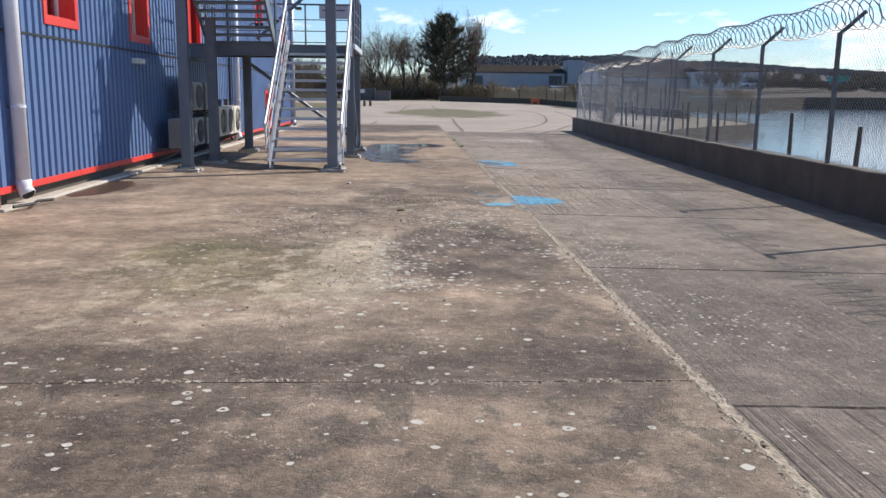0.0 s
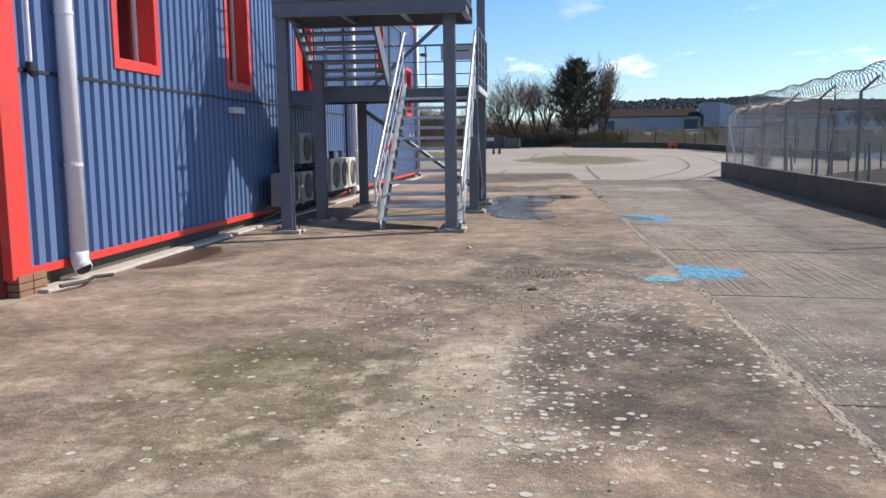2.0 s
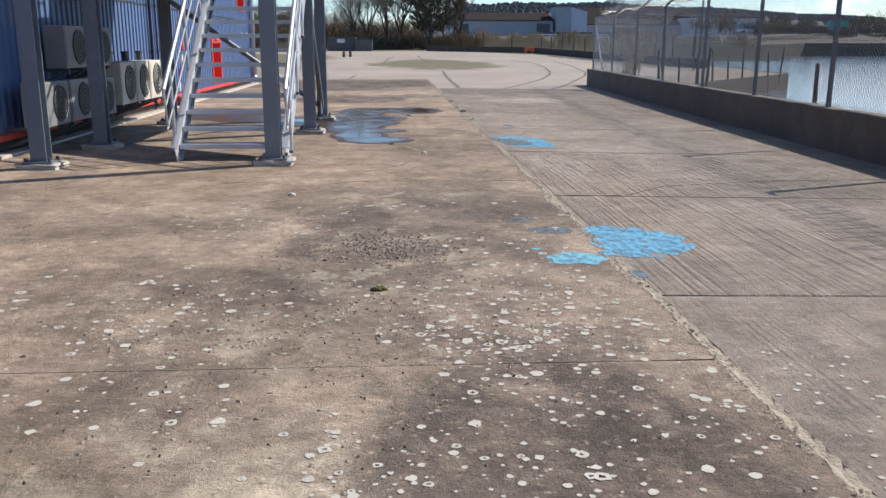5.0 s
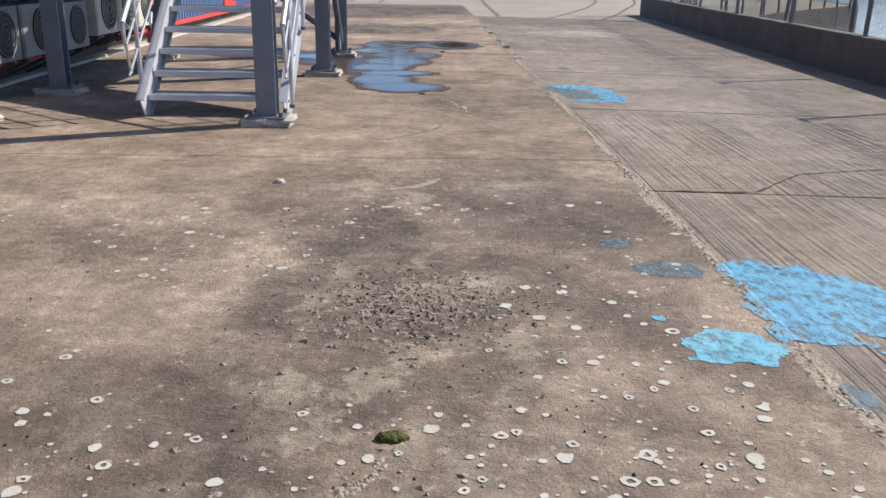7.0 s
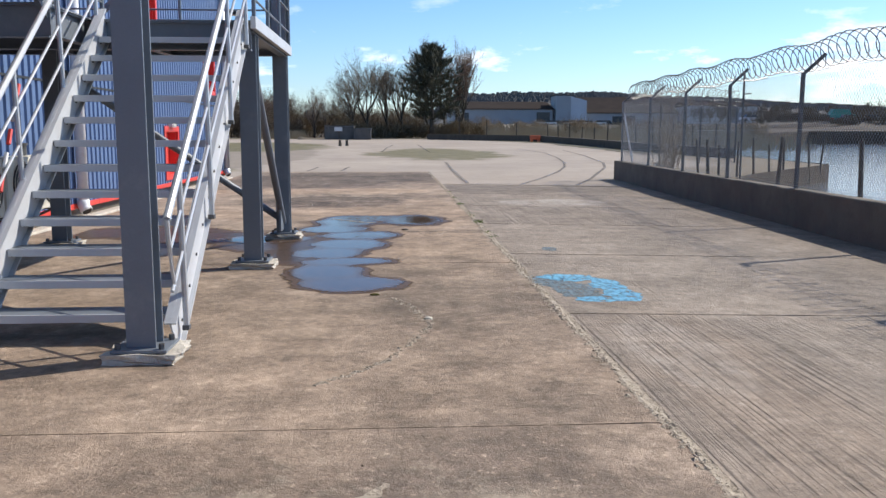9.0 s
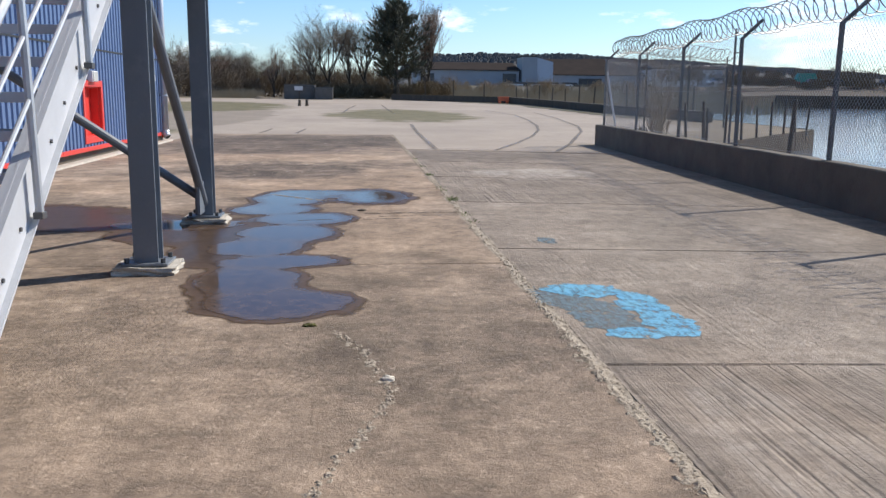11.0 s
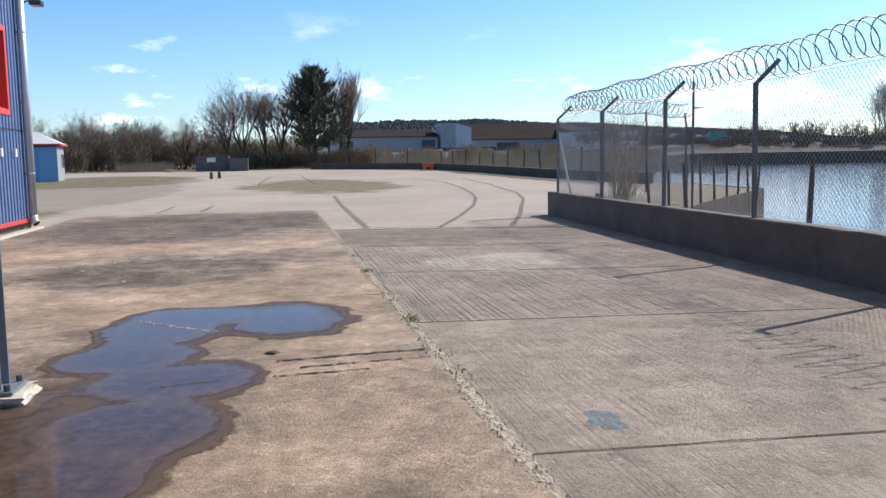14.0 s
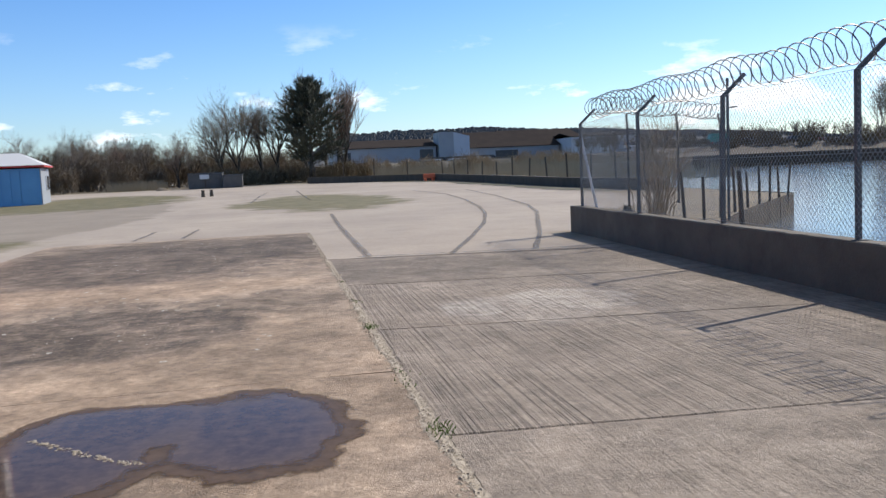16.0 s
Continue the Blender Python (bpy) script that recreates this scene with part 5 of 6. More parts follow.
rails = thing("dock_rails", "white tube rails across the recessed bay", "railing", at=(WX - 0.12, 9.3, 0))
for z in (0.49, 1.03):
    part("rail", tubed([(0, -6.5, z), (0, 0.06, z)], 0.022, 8), M_white, rails)
for y in (-0.2, -2.2, -4.2, -6.2):
    part("upright", tubed([(-0.035, y, -0.1), (-0.035, y, 1.1)], 0.024, 8), M_black, rails)
pier = thing("brick_pier", "small brown brick pier under the red corner trim", "brick pier", at=(WX + 0.0, B0 + 0.02, -0.02))
for k in range(3):
    for j in range(2):
        part("brick", boxed(-0.1, 0.09, 0.01 + j * 0.225, 0.225 + j * 0.225, 0.005 + k * 0.072, 0.07 + k * 0.072, bevel=0.005), M_brick, pier)
hose = thing("hose", "dark hose end lying by the plinth", "hose", at=(-5.85, 10.05, 0.035))
part("hose_run", tubed([(0.0, -0.3, 0.02), (0.1, 0.0, 0.022), (0.04, 0.25, 0.022), (0.15, 0.42, 0.022)], 0.018, 8), M_black, hose)


# ---- water, paint and marks on the slabs ----
def field_patch(name, lobes, material, x_range, y_range, step, zf, seed=0, rough=0.12, grow=0.0, thick=0.0, k=7.0, freq=2.2):
    """A thin flat patch with an uneven shore, from a union of soft lobes."""
    def f(x, y):
        s = 0.0
        for cx, cy, rx, ry in lobes:
            s += math.exp(k * (1 - math.hypot((x - cx) / rx, (y - cy) / ry)))
        v = math.log(max(s, 1e-9)) / k
        v += rough * (noise.noise((x * freq, y * freq, seed)) + 0.5 * noise.noise((x * freq * 3, y * freq * 3, seed + 5)))
        return v + grow
    nx, ny = int((x_range[1] - x_range[0]) / step), int((y_range[1] - y_range[0]) / step)
    val = [[f(x_range[0] + i * step, y_range[0] + j * step) for j in range(ny + 1)] for i in range(nx + 1)]
    index, verts, faces, wet = {}, [], [], []

    def vertex(i, j):
        if (i, j) in index:
            return index[i, j]
        x, y = x_range[0] + i * step, y_range[0] + j * step
        if val[i][j] < 0:
            e = step * 0.3
            gx, gy = (f(x + e, y) - f(x - e, y)) / (2 * e), (f(x, y + e) - f(x, y - e)) / (2 * e)
            g2 = gx * gx + gy * gy + 1e-6
            m = min(1.4 * step, -val[i][j] / math.sqrt(g2))
            x, y = x + gx / math.sqrt(g2) * m, y + gy / math.sqrt(g2) * m
        index[i, j] = len(verts)
        verts.append((x, y, zf(x, y)))
        wet.append(max(0.0, val[i][j]))
        return index[i, j]
    for i in range(nx):
        for j in range(ny):
            if sum(val[a][b] > 0 for a in (i, i + 1) for b in (j, j + 1)) >= 2:
                faces.append((vertex(i, j), vertex(i + 1, j), vertex(i + 1, j + 1), vertex(i, j + 1)))
    ob = pydata(name, verts, faces, material)
    depth = ob.data.attributes.new("depth", "FLOAT", "POINT")
    depth.data.foreach_set("value", wet)
    return ob


def road_z(lift):
    return lambda x, y: (-0.02 * x - 0.006 if x > 0 else 0.0) + lift


POOL = [(-1.64, 17.55, 0.55, 0.42), (-1.9, 18.2, 0.42, 0.6), (-1.75, 18.87, 0.56, 0.30), (-1.98, 19.5, 0.46, 0.55), (-1.78, 20.25, 0.52, 0.58),
        (-1.72, 21.15, 0.60, 0.50), (-2.05, 21.9, 0.50, 0.60), (-1.95, 22.9, 0.50, 0.85), (-0.98, 23.08, 0.56, 0.85), (-1.75, 23.35, 0.62, 0.50), (-2.9, 20.75, 0.75, 0.42)]
damp = field_patch("damp_patch", POOL + [(-2.3, 19.4, 0.35, 0.7), (-3.6, 21.0, 1.0, 0.6), (-2.7, 20.3, 0.7, 0.7), (-4.6, 21.6, 1.2, 0.7)], M_damp, (-5.4, 0.2), (16.4, 25.0), 0.05, road_z(0.003), 1, 0.16, 0.07, k=12.0, freq=2.6)
tagged(field_patch("damp_patch", [(-5.75, 11.9, 0.26, 0.75), (-5.72, 12.7, 0.24, 0.6), (-5.6, 12.2, 0.22, 0.8)], M_damp, (-6.0, -5.0), (10.6, 13.8), 0.05, road_z(0.003), 3, 0.1), "wet brown patch on concrete below the cladding", "wet patch")
tagged(damp, "damp brown stained concrete round a puddle", "wet patch")
pool = field_patch("puddle", POOL, M_puddle, (-4.6, 0.0), (16.6, 24.6), 0.04, road_z(0.005), 1, 0.16, -0.10, k=12.0, freq=2.6)
tagged(pool, "shallow brown puddle reflecting the sky", "puddle")
for lobes, m, lab, seed in (
        ([(0.2, 11.3, 0.2, 0.22), (0.3, 11.15, 0.33, 0.42), (0.12, 10.95, 0.2, 0.28), (0.1, 11.48, 0.16, 0.13)], M_bluepaint, "worn splash of light blue paint", 2),
        ([(-0.26, 10.63, 0.2, 0.15)], M_bluepale, "pale blue oval of spilt paint", 3),
        ([(-0.26, 11.48, 0.15, 0.12)], M_bluegrey, "faded blue-grey paint smear", 4),
        ([(-0.43, 11.87, 0.085, 0.08)], M_bluegrey, "faded blue-grey paint smear", 5),
        ([(0.03, 10.27, 0.05, 0.1)], M_bluegrey, "faded blue-grey paint smear", 6),
        ([(-0.47, 10.9, 0.03, 0.03)], M_bluepale, "pale blue oval of spilt paint", 7),
        ([(0.36, 17.85, 0.26, 0.2), (0.62, 17.5, 0.15, 0.32), (0.65, 17.05, 0.15, 0.30), (0.42, 16.8, 0.24, 0.11)], M_bluepaint, "worn hook-shaped splash of light blue paint", 8),
        ([(0.16, 17.65, 0.2, 0.35), (0.3, 17.2, 0.2, 0.35)], M_bluegrey, "faded grey-blue paint inside the blue splash", 9),
        ([(0.55, 19.86, 0.09, 0.16)], M_bluegrey, "faded blue-grey paint smear", 10)):
    xs_, ys_ = [l[0] for l in lobes], [l[1] for l in lobes]
    ob = field_patch("paint_splash", lobes, m, (min(xs_) - 0.5, max(xs_) + 0.5), (min(ys_) - 0.6, max(ys_) + 0.6), 0.02, road_z(0.0025 if m is not M_bluepaint else 0.0035), seed, 0.42, 0.0, k=9.0, freq=9.0)
    tagged(ob, lab, "paint splash")


def strip(name, pts, width, material, lift, seed, label, category, zf=None, jitter=0.4, step=0.12):
    """A narrow uneven band laid along a line on the ground."""
    rnd = random.Random(seed)
    zf = zf or road_z(0.0)
    line = []
    for (x0, y0), (x1, y1) in zip(pts, pts[1:]):
        n = max(1, int(math.dist((x0, y0), (x1, y1)) / step))
        line += [(x0 + (x1 - x0) * i / n, y0 + (y1 - y0) * i / n) for i in range(n)]
    line.append(pts[-1])
    verts, faces = [], []
    for i, (x, y) in enumerate(line):
        a, b = line[max(0, i - 1)], line[min(len(line) - 1, i + 1)]
        d = Vector((b[0] - a[0], b[1] - a[1])).normalized()
        wv = width * (1 + rnd.uniform(-jitter, jitter)) / 2
        ox, oy = rnd.uniform(-1, 1) * width * jitter * 0.5, rnd.uniform(-1, 1) * width * jitter * 0.5
        for sgn in (-1, 1):
            px, py = x - d.y * wv * sgn + ox, y + d.x * wv * sgn + oy
            verts.append((px, py, zf(px, py) + lift))
        if i:
            k = 2 * i
            faces.append((k - 2, k, k + 1, k - 1))
    return tagged(pydata(name, verts, faces, material), label, category)


strip("crack", [(0.0, 12.97), (0.7, 13.0), (1.2, 13.55), (2.4, 13.98), (3.9, 14.2)], 0.02, M_crack, 0.003, 1, "dark crack across the road slab", "crack", step=0.05, jitter=0.8)
for sd, ends, wd in ((2, ((-1.08, 21.50), (-0.06, 21.61)), 0.026), (22, ((-0.92, 21.29), (-0.07, 21.37)), 0.016), (23, ((-1.1, 21.09), (-0.51, 21.14)), 0.022), (24, ((-1.75, 21.0), (-1.4, 21.08)), 0.018)):
    strip("crack", list(ends), wd, M_crack, 0.006, sd, "dark crumbling crack across the slab", "crack", step=0.03, jitter=0.95)




strip("scrape", [(-1.64, 12.92), (-1.5, 12.95), (-1.38, 13.05), (-1.29, 13.2)], 0.05, M_rim, 0.002, 18, "pale curved scrape on the slab", "scrape", step=0.03, jitter=0.5)


def crumbs(pts, width, seed, label, density=190, lift=0.0):
    """Broken mortar crumbs and flakes scattered along a crack."""
    rnd = random.Random(seed)
    verts, faces = [], []
    for (x0, y0), (x1, y1) in zip(pts, pts[1:]):
        length = math.dist((x0, y0), (x1, y1))
        dx, dy = (x1 - x0) / length, (y1 - y0) / length
        for _ in range(int(length * density)):
            f = rnd.random()
            o = rnd.gauss(0, width * 0.42) + 0.03 * noise.noise((x0 + f * 3, y0 + f * 5, seed))
            if noise.noise(((x0 + (x1 - x0) * f) * 4.0, (y0 + (y1 - y0) * f) * 4.0, seed)) < rnd.uniform(-0.55, 0.1):
                continue
            x, y = x0 + (x1 - x0) * f - dy * o, y0 + (y1 - y0) * f + dx * o
            r = rnd.choice((0.003, 0.004, 0.006, 0.008, 0.011, 0.015)) * min(1.4, width / 0.03)
            i, z = len(verts), road_z(lift)(x, y)
            for k in range(6):
                q = r * rnd.uniform(0.55, 1.25)
                verts.append((x + q * math.cos(k * 1.047), y + q * math.sin(k * 1.047), z + 0.001))
            verts.append((x + rnd.uniform(-r, r) * 0.4, y + rnd.uniform(-r, r) * 0.4, z + 0.002 + r * rnd.uniform(0.1, 0.5)))
            faces += [(i + k, i + (k + 1) % 6, i + 6) for k in range(6)]
    tagged(pydata("mortar_crumbs", verts, faces, M_rim), label, "mortar", kind="stuff")


crumbs([(-1.33, 17.0), (-1.15, 16.6), (-1.05, 16.2), (-1.0, 15.95), (-1.1, 15.55), (-1.19, 15.28), (-1.33, 14.92), (-1.55, 14.65), (-1.7, 14.5)], 0.036, 4, "pale crumbled mortar crumbs over a crack")
crumbs([(-3.0, 3.5), (-2.6, 3.42), (-2.3, 3.36), (-2.0, 3.2), (-1.75, 3.0)], 0.018, 5, "pale crumbled mortar crumbs over a crack")
crumbs([(-5.2, 3.95), (-3.6, 3.9), (-2.0, 3.93), (-0.9, 3.88), (-0.1, 3.9)], 0.03, 15, "pale crumbled mortar along a slab joint")
crumbs([(-1.9, 8.87), (-1.0, 8.84), (-0.1, 8.86)], 0.016, 16, "pale crumbled mortar along a slab joint")
crumbs([(-2.2, 23.25), (-1.95, 23.0), (-1.7, 22.75), (-1.5, 22.62)], 0.03, 17, "pale mortar ridge standing out of a puddle", 200, 0.005)
crumbs([(-2.1, 9.1), (-1.93, 9.27), (-1.76, 9.47), (-1.5, 9.87)], 0.03, 19, "pale crumbled mortar crumbs over a crack", 420)
for sd, y0, y1, wd in ((31, -2.0, 9.0, 0.035), (32, 9.0, 17.0, 0.045), (33, 17.0, 39.2, 0.06)):
    line = [(-0.03 + 0.015 * math.sin(k * 2.1), y0 + (y1 - y0) * k / 12) for k in range(13)]
    crumbs(line, wd, sd, "broken pale slab edge crumbs along the long joint", 150)


def yard_z(x, y):
    return ground_z(x, y) + 0.02


# some of these are yard joints and cracks, drawn in the tyre colour
for seed, pts_ in ((6, [(0.7, 32.5), (0.85, 40), (1.1, 48)]), (7, [(2.1, 32.4), (3.3, 36), (4.6, 40.2), (5.7, 44.5), (6.4, 48.1), (7.2, 54), (7.6, 60), (6.9, 66)]),
                   (8, [(3.6, 32.5), (4.8, 36), (5.8, 39.3), (7.1, 43.5), (8.1, 47.8), (9.1, 56), (9.5, 64)]), (9, [(-1.9, 60), (-1.6, 67), (-1.2, 72)]), (10, [(0.9, 60), (0.75, 66), (0.6, 73)]),
                   (11, [(-4.16, 39.5), (-4.1, 41.0), (-4.08, 42.9)]), (12, [(-3.02, 39.5), (-2.92, 43.1)]), (13, [(0.5, 32.45), (3.4, 32.5), (6.0, 32.9)])):
    strip("yard_line", pts_, 0.11 if seed < 9 else 0.1, M_yard_mark, 0.004, seed, "dark tyre, joint and crack lines on pale concrete", "tyre mark", zf=yard_z, jitter=0.15, step=0.5)


def lichen():
    rnd = random.Random(21)
    verts, faces = [], []
    zones = [(-3.8, 0.0, 1.5, 12.6, 1700), (-1.7, -0.1, 5.8, 9.4, 1500), (-2.7, -0.2, 8.4, 10.6, 330), (0.05, 0.8, 3.0, 8.0, 330), (0.05, 2.2, 1.5, 9.0, 400), (-0.2, 0.6, 4.0, 9.0, 260), (-4.0, -0.9, 24.5, 38.0, 500), (-2.8, -0.3, 9.0, 12.8, 350)]
    for x0, x1, y0, y1, n in zones:
        for _ in range(n):
            x, y = rnd.uniform(x0, x1), rnd.uniform(y0, y1)
            if noise.noise((x * 0.9, y * 0.9, 3.0)) + rnd.uniform(-0.25, 0.35) < 0.05 or abs(x) < 0.06:
                continue
            r = rnd.choice((0.006, 0.007, 0.008, 0.010, 0.012, 0.014, 0.017, 0.021, 0.025)) * rnd.uniform(0.8, 1.2)
            if x > 0:
                r = min(r, 0.013)
            i = len(verts)
            z = (-0.02 * x - 0.006 if x > 0 else 0.0) + 0.0025 + rnd.uniform(0, 0.001)
            rim = [r * rnd.uniform(0.7, 1.15) for _ in range(9)]
            ring = r > 0.015 and rnd.random() < 0.35
            for k in range(9):
                verts.append((x + rim[k] * math.cos(k * math.tau / 9), y + rim[k] * math.sin(k * math.tau / 9), z))
            if ring:
                for k in range(9):
                    q = rim[k] * rnd.uniform(0.25, 0.55)
                    verts.append((x + q * math.cos(k * math.tau / 9), y + q * math.sin(k * math.tau / 9), z))
                faces += [(i + k, i + (k + 1) % 9, i + 9 + (k + 1) % 9, i + 9 + k) for k in range(9)]
            else:
                faces.append(tuple(range(i, i + 9)))
    tagged(pydata("lichen_spots", verts, faces, M_lichen), "white lichen spots dotted over the concrete", "lichen", kind="stuff")


lichen()


def chips(cx, cy, rx, ry, n, seed, material=None, low=0.006, high=0.022):
    """Loose angular grit of a spalled slab surface; dark batches paint shaded crevices."""
    rnd = random.Random(seed)
    verts, faces = [], []
    for _ in range(n):
        x, y = rnd.gauss(cx, rx), rnd.gauss(cy, ry)
        if x > -0.06:
            continue
        r, h = rnd.uniform(low, high), rnd.uniform(0.003, 0.012)
        i = len(verts)
        for k in range(5):
            q = r * rnd.uniform(0.6, 1.2)
            verts.append((x + q * math.cos(k * 1.257), y + 0.6 * q * math.sin(k * 1.257), 0.001))
        verts.append((x + rnd.uniform(-r, r) * 0.4, y + rnd.uniform(-r, r) * 0.4, h))
        faces += [(i + k, i + (k + 1) % 5, i + 5) for k in range(5)]
    tagged(pydata("spalled_grit", verts, faces, material or M_rim), "rough spalled grit with dark slivers painted for shaded crevices", "grit", kind="stuff")


# the M_crack batches are dark slivers painting the shaded crevices
chips(-1.45, 11.05, 0.26, 0.2, 260, 1, None, 0.003, 0.009)
chips(-1.45, 11.05, 0.26, 0.2, 70, 4, M_crack, 0.003, 0.007)
chips(-1.45, 11.0, 0.24, 0.2, 480, 8, M_spall, 0.010, 0.026)
chips(-1.42, 11.0, 0.24, 0.2, 90, 9, M_crack, 0.004, 0.011)
chips(-1.6, 9.3, 0.8, 1.2, 160, 5, M_crack, 0.003, 0.008)
chips(-1.6, 9.6, 0.5, 0.8, 260, 2)
chips(-2.2, 7.2, 0.7, 1.2, 300, 3)


def clump(name, x, y, r, h, material, label, category, seed):
    bm = bmesh.new()
    bmesh.ops.create_icosphere(bm, subdivisions=3, radius=1.0)
    for v in bm.verts:
        d = 1 + 0.45 * noise.noise(v.co * 2.3 + Vector((seed, 0, 0))) + 0.2 * noise.noise(v.co * 7)
        v.co = Vector((x + v.co.x * r * d, y + v.co.y * r * d * 0.7, max(-0.004, v.co.z * h * d)))
    return tagged(link(name, bm, material, smooth=True), label, category)


clump("moss_cushion", -1.49, 9.99, 0.045, 0.022, M_moss, "small green moss cushion on the slab", "moss", 1)
clump("stone", -1.02, 16.08, 0.035, 0.018, M_pad, "small chipped stone on the slab", "stone", 2)
clump("stone", -2.31, 13.05, 0.035, 0.025, M_pad, "small pale stone on the slab", "stone", 3)
clump("stone", -1.1, 21.75, 0.05, 0.02, M_timber, "small dark stone at the puddle edge", "stone", 4)
clump("moss_cushion", -1.42, 17.02, 0.04, 0.014, M_moss, "small moss cushion at the puddle edge", "moss", 5)


def tuft(x, y, n, h, seed, z=0.0):
    rnd = random.Random(seed)
    verts, faces = [], []
    for _ in range(n):
        bx, by, an = x + rnd.gauss(0, 0.035), y + rnd.gauss(0, 0.07), rnd.uniform(0, math.tau)
        hh, lean = h * rnd.uniform(0.5, 1.2), rnd.uniform(0.2, 0.9) * h
        i = len(verts)
        dx, dy = math.cos(an), math.sin(an)
        verts += [(bx - dy * 0.004, by + dx * 0.004, z), (bx + dy * 0.004, by - dx * 0.004, z), (bx + dx * lean * 0.4, by + dy * lean * 0.4, z + hh * 0.7), (bx + dx * lean, by + dy * lean, z + hh)]
        faces += [(0 + i, 1 + i, 2 + i), (1 + i, 3 + i, 2 + i)]
    tagged(pydata("grass_tuft", verts, faces, M_grassblade), "small green weed growing in the slab joint", "weed", kind="stuff")


for i, (x, y) in enumerate(((0.0, 22.68), (-0.02, 25.9), (-0.01, 21.4), (0.0, 20.9), (0.01, 27.5), (-0.01, 24.1), (0.0, 23.75), (0.0, 29.3))):
    tuft(x, y, 45 if i < 2 else 18, 0.04 if i < 2 else 0.025, i)


# ---- trees ----
def branch_tubes(verts, faces, p, d, length, r0, r1, sides=4, bend=0.12, rnd=random, steps=3):
    """A bent tapered limb; returns the points along it."""
    rings, pts = [], []
    q, dd = Vector(p), Vector(d).normalized()
    for s in range(steps + 1):
        a = dd.cross(Vector((0.3, 0.2, 1))).normalized()
        b = dd.cross(a)
        r = r0 + (r1 - r0) * s / steps
        i = len(verts)
        verts += [q + r * (math.cos(k * math.tau / sides) * a + math.sin(k * math.tau / sides) * b) for k in range(sides)]
        rings.append(i)
        pts.append((q.copy(), dd.copy()))
        q = q + dd * length / steps
        dd = (dd + Vector((rnd.uniform(-bend, bend), rnd.uniform(-bend, bend), rnd.uniform(-bend * 0.4, bend)))).normalized()
    for i, j in zip(rings, rings[1:]):
        faces += [(i + k, i + (k + 1) % sides, j + (k + 1) % sides, j + k) for k in range(sides)]
    return pts


def grow(limbs, twigs, p, d, length, r, level, rnd, spread, most, clear=1):
    store = limbs if level < 3 else twigs
    pts = branch_tubes(*store, p, d, length, r, r * 0.62, 6 if level == 0 else (4 if level < 2 else 3), 0.16, rnd, 4 if level < 2 else 2)
    if level >= most:
        return
    n = (7, 4, 4, 4, 4, 3)[level]
    for k in range(n):
        q, dd = pts[rnd.randint(max(1, len(pts) - 3), len(pts) - 1)] if level else pts[clear + k * (len(pts) - clear) // n]
        an = math.tau * (k + rnd.random()) / n
        side = dd.cross(Vector((math.cos(an), math.sin(an), 0.1))).normalized()
        nd = (dd + side * spread * rnd.uniform(0.6, 1.3) + Vector((0, 0, 0.16))).normalized()
        grow(limbs, twigs, q, nd, length * rnd.uniform(0.55, 0.78) * (1.35 if level == 0 else 1.0), max(0.007, r * (0.5 if level == 0 else 0.52)), level + 1, rnd, spread, most)


def bare_tree(x, y, height, spread, seed, label, most=5, twig=None, radius=0.25, z=None, clear=1):
    rnd = random.Random(seed)
    z = ground_z(x, y) if z is None else z
    limbs, twigs = ([], []), ([], [])
    grow(limbs, twigs, (0, 0, -0.1), (0, 0, 1), height * 0.5, radius, 0, rnd, spread, most, clear)
    top = max(v.z for v in twigs[0])
    for store in (limbs, twigs):
        for v in store[0]:
            v *= height / top
    t = thing("bare_tree", label, "tree", at=(x, y, z))
    pydata("trunk", *limbs, M_bark, t)
    pydata("crown", *twigs, twig or M_twig, t)
    return t


BARE = "leafless winter tree with a fine twiggy crown"
bare_tree(-5.0, 97, 8.4, 0.62, 1, BARE, 5, clear=2)
bare_tree(-3.9, 99, 9.0, 0.5, 2, BARE, 5, clear=2)
bare_tree(-1.7, 100, 8.9, 0.5, 3, BARE, 5, clear=2)
bare_tree(-0.2, 99, 8.6, 0.5, 8, BARE, 5, clear=2)
bare_tree(2.5, 101, 11.0, 0.42, 4, "tall leafless tree behind a dark conifer", 5, twig=M_redtwig, clear=2)
bare_tree(4.4, 102, 10.9, 0.36, 14, "tall leafless tree behind a dark conifer", 5, twig=M_redtwig, clear=2)
bare_tree(6.0, 100, 9.7, 0.22, 5, "slender rust-brown leafless tree beside a conifer", 5, twig=M_redtwig)
bare_tree(5.4, 101, 10.1, 0.24, 15, "slender rust-brown leafless tree beside a conifer", 5, twig=M_redtwig)
for i in range(24):
    bare_tree(-44 + i * 1.65 + 0.8 * math.sin(i * 5.1), 104 + 6 * math.sin(i * 2.3), 4.6 + 1.9 * math.sin(i * 1.7) ** 2 * (1.0 if i < 15 else 0.5), 0.5, 60 + i, "scrubby leafless tree at the wood's edge", 5, twig=M_redtwig if i % 3 == 0 else M_twig, radius=0.14)
for i, (x, y, h) in enumerate(((139, 196, 16), (143, 199, 17.5), (147, 197, 17), (151, 199, 18), (156, 198, 16.5), (161, 200, 17))):
    bare_tree(x, y, h, 0.34, 30 + i, "leafless tree on the far lake bank", 5, radius=0.28, z=3.6)


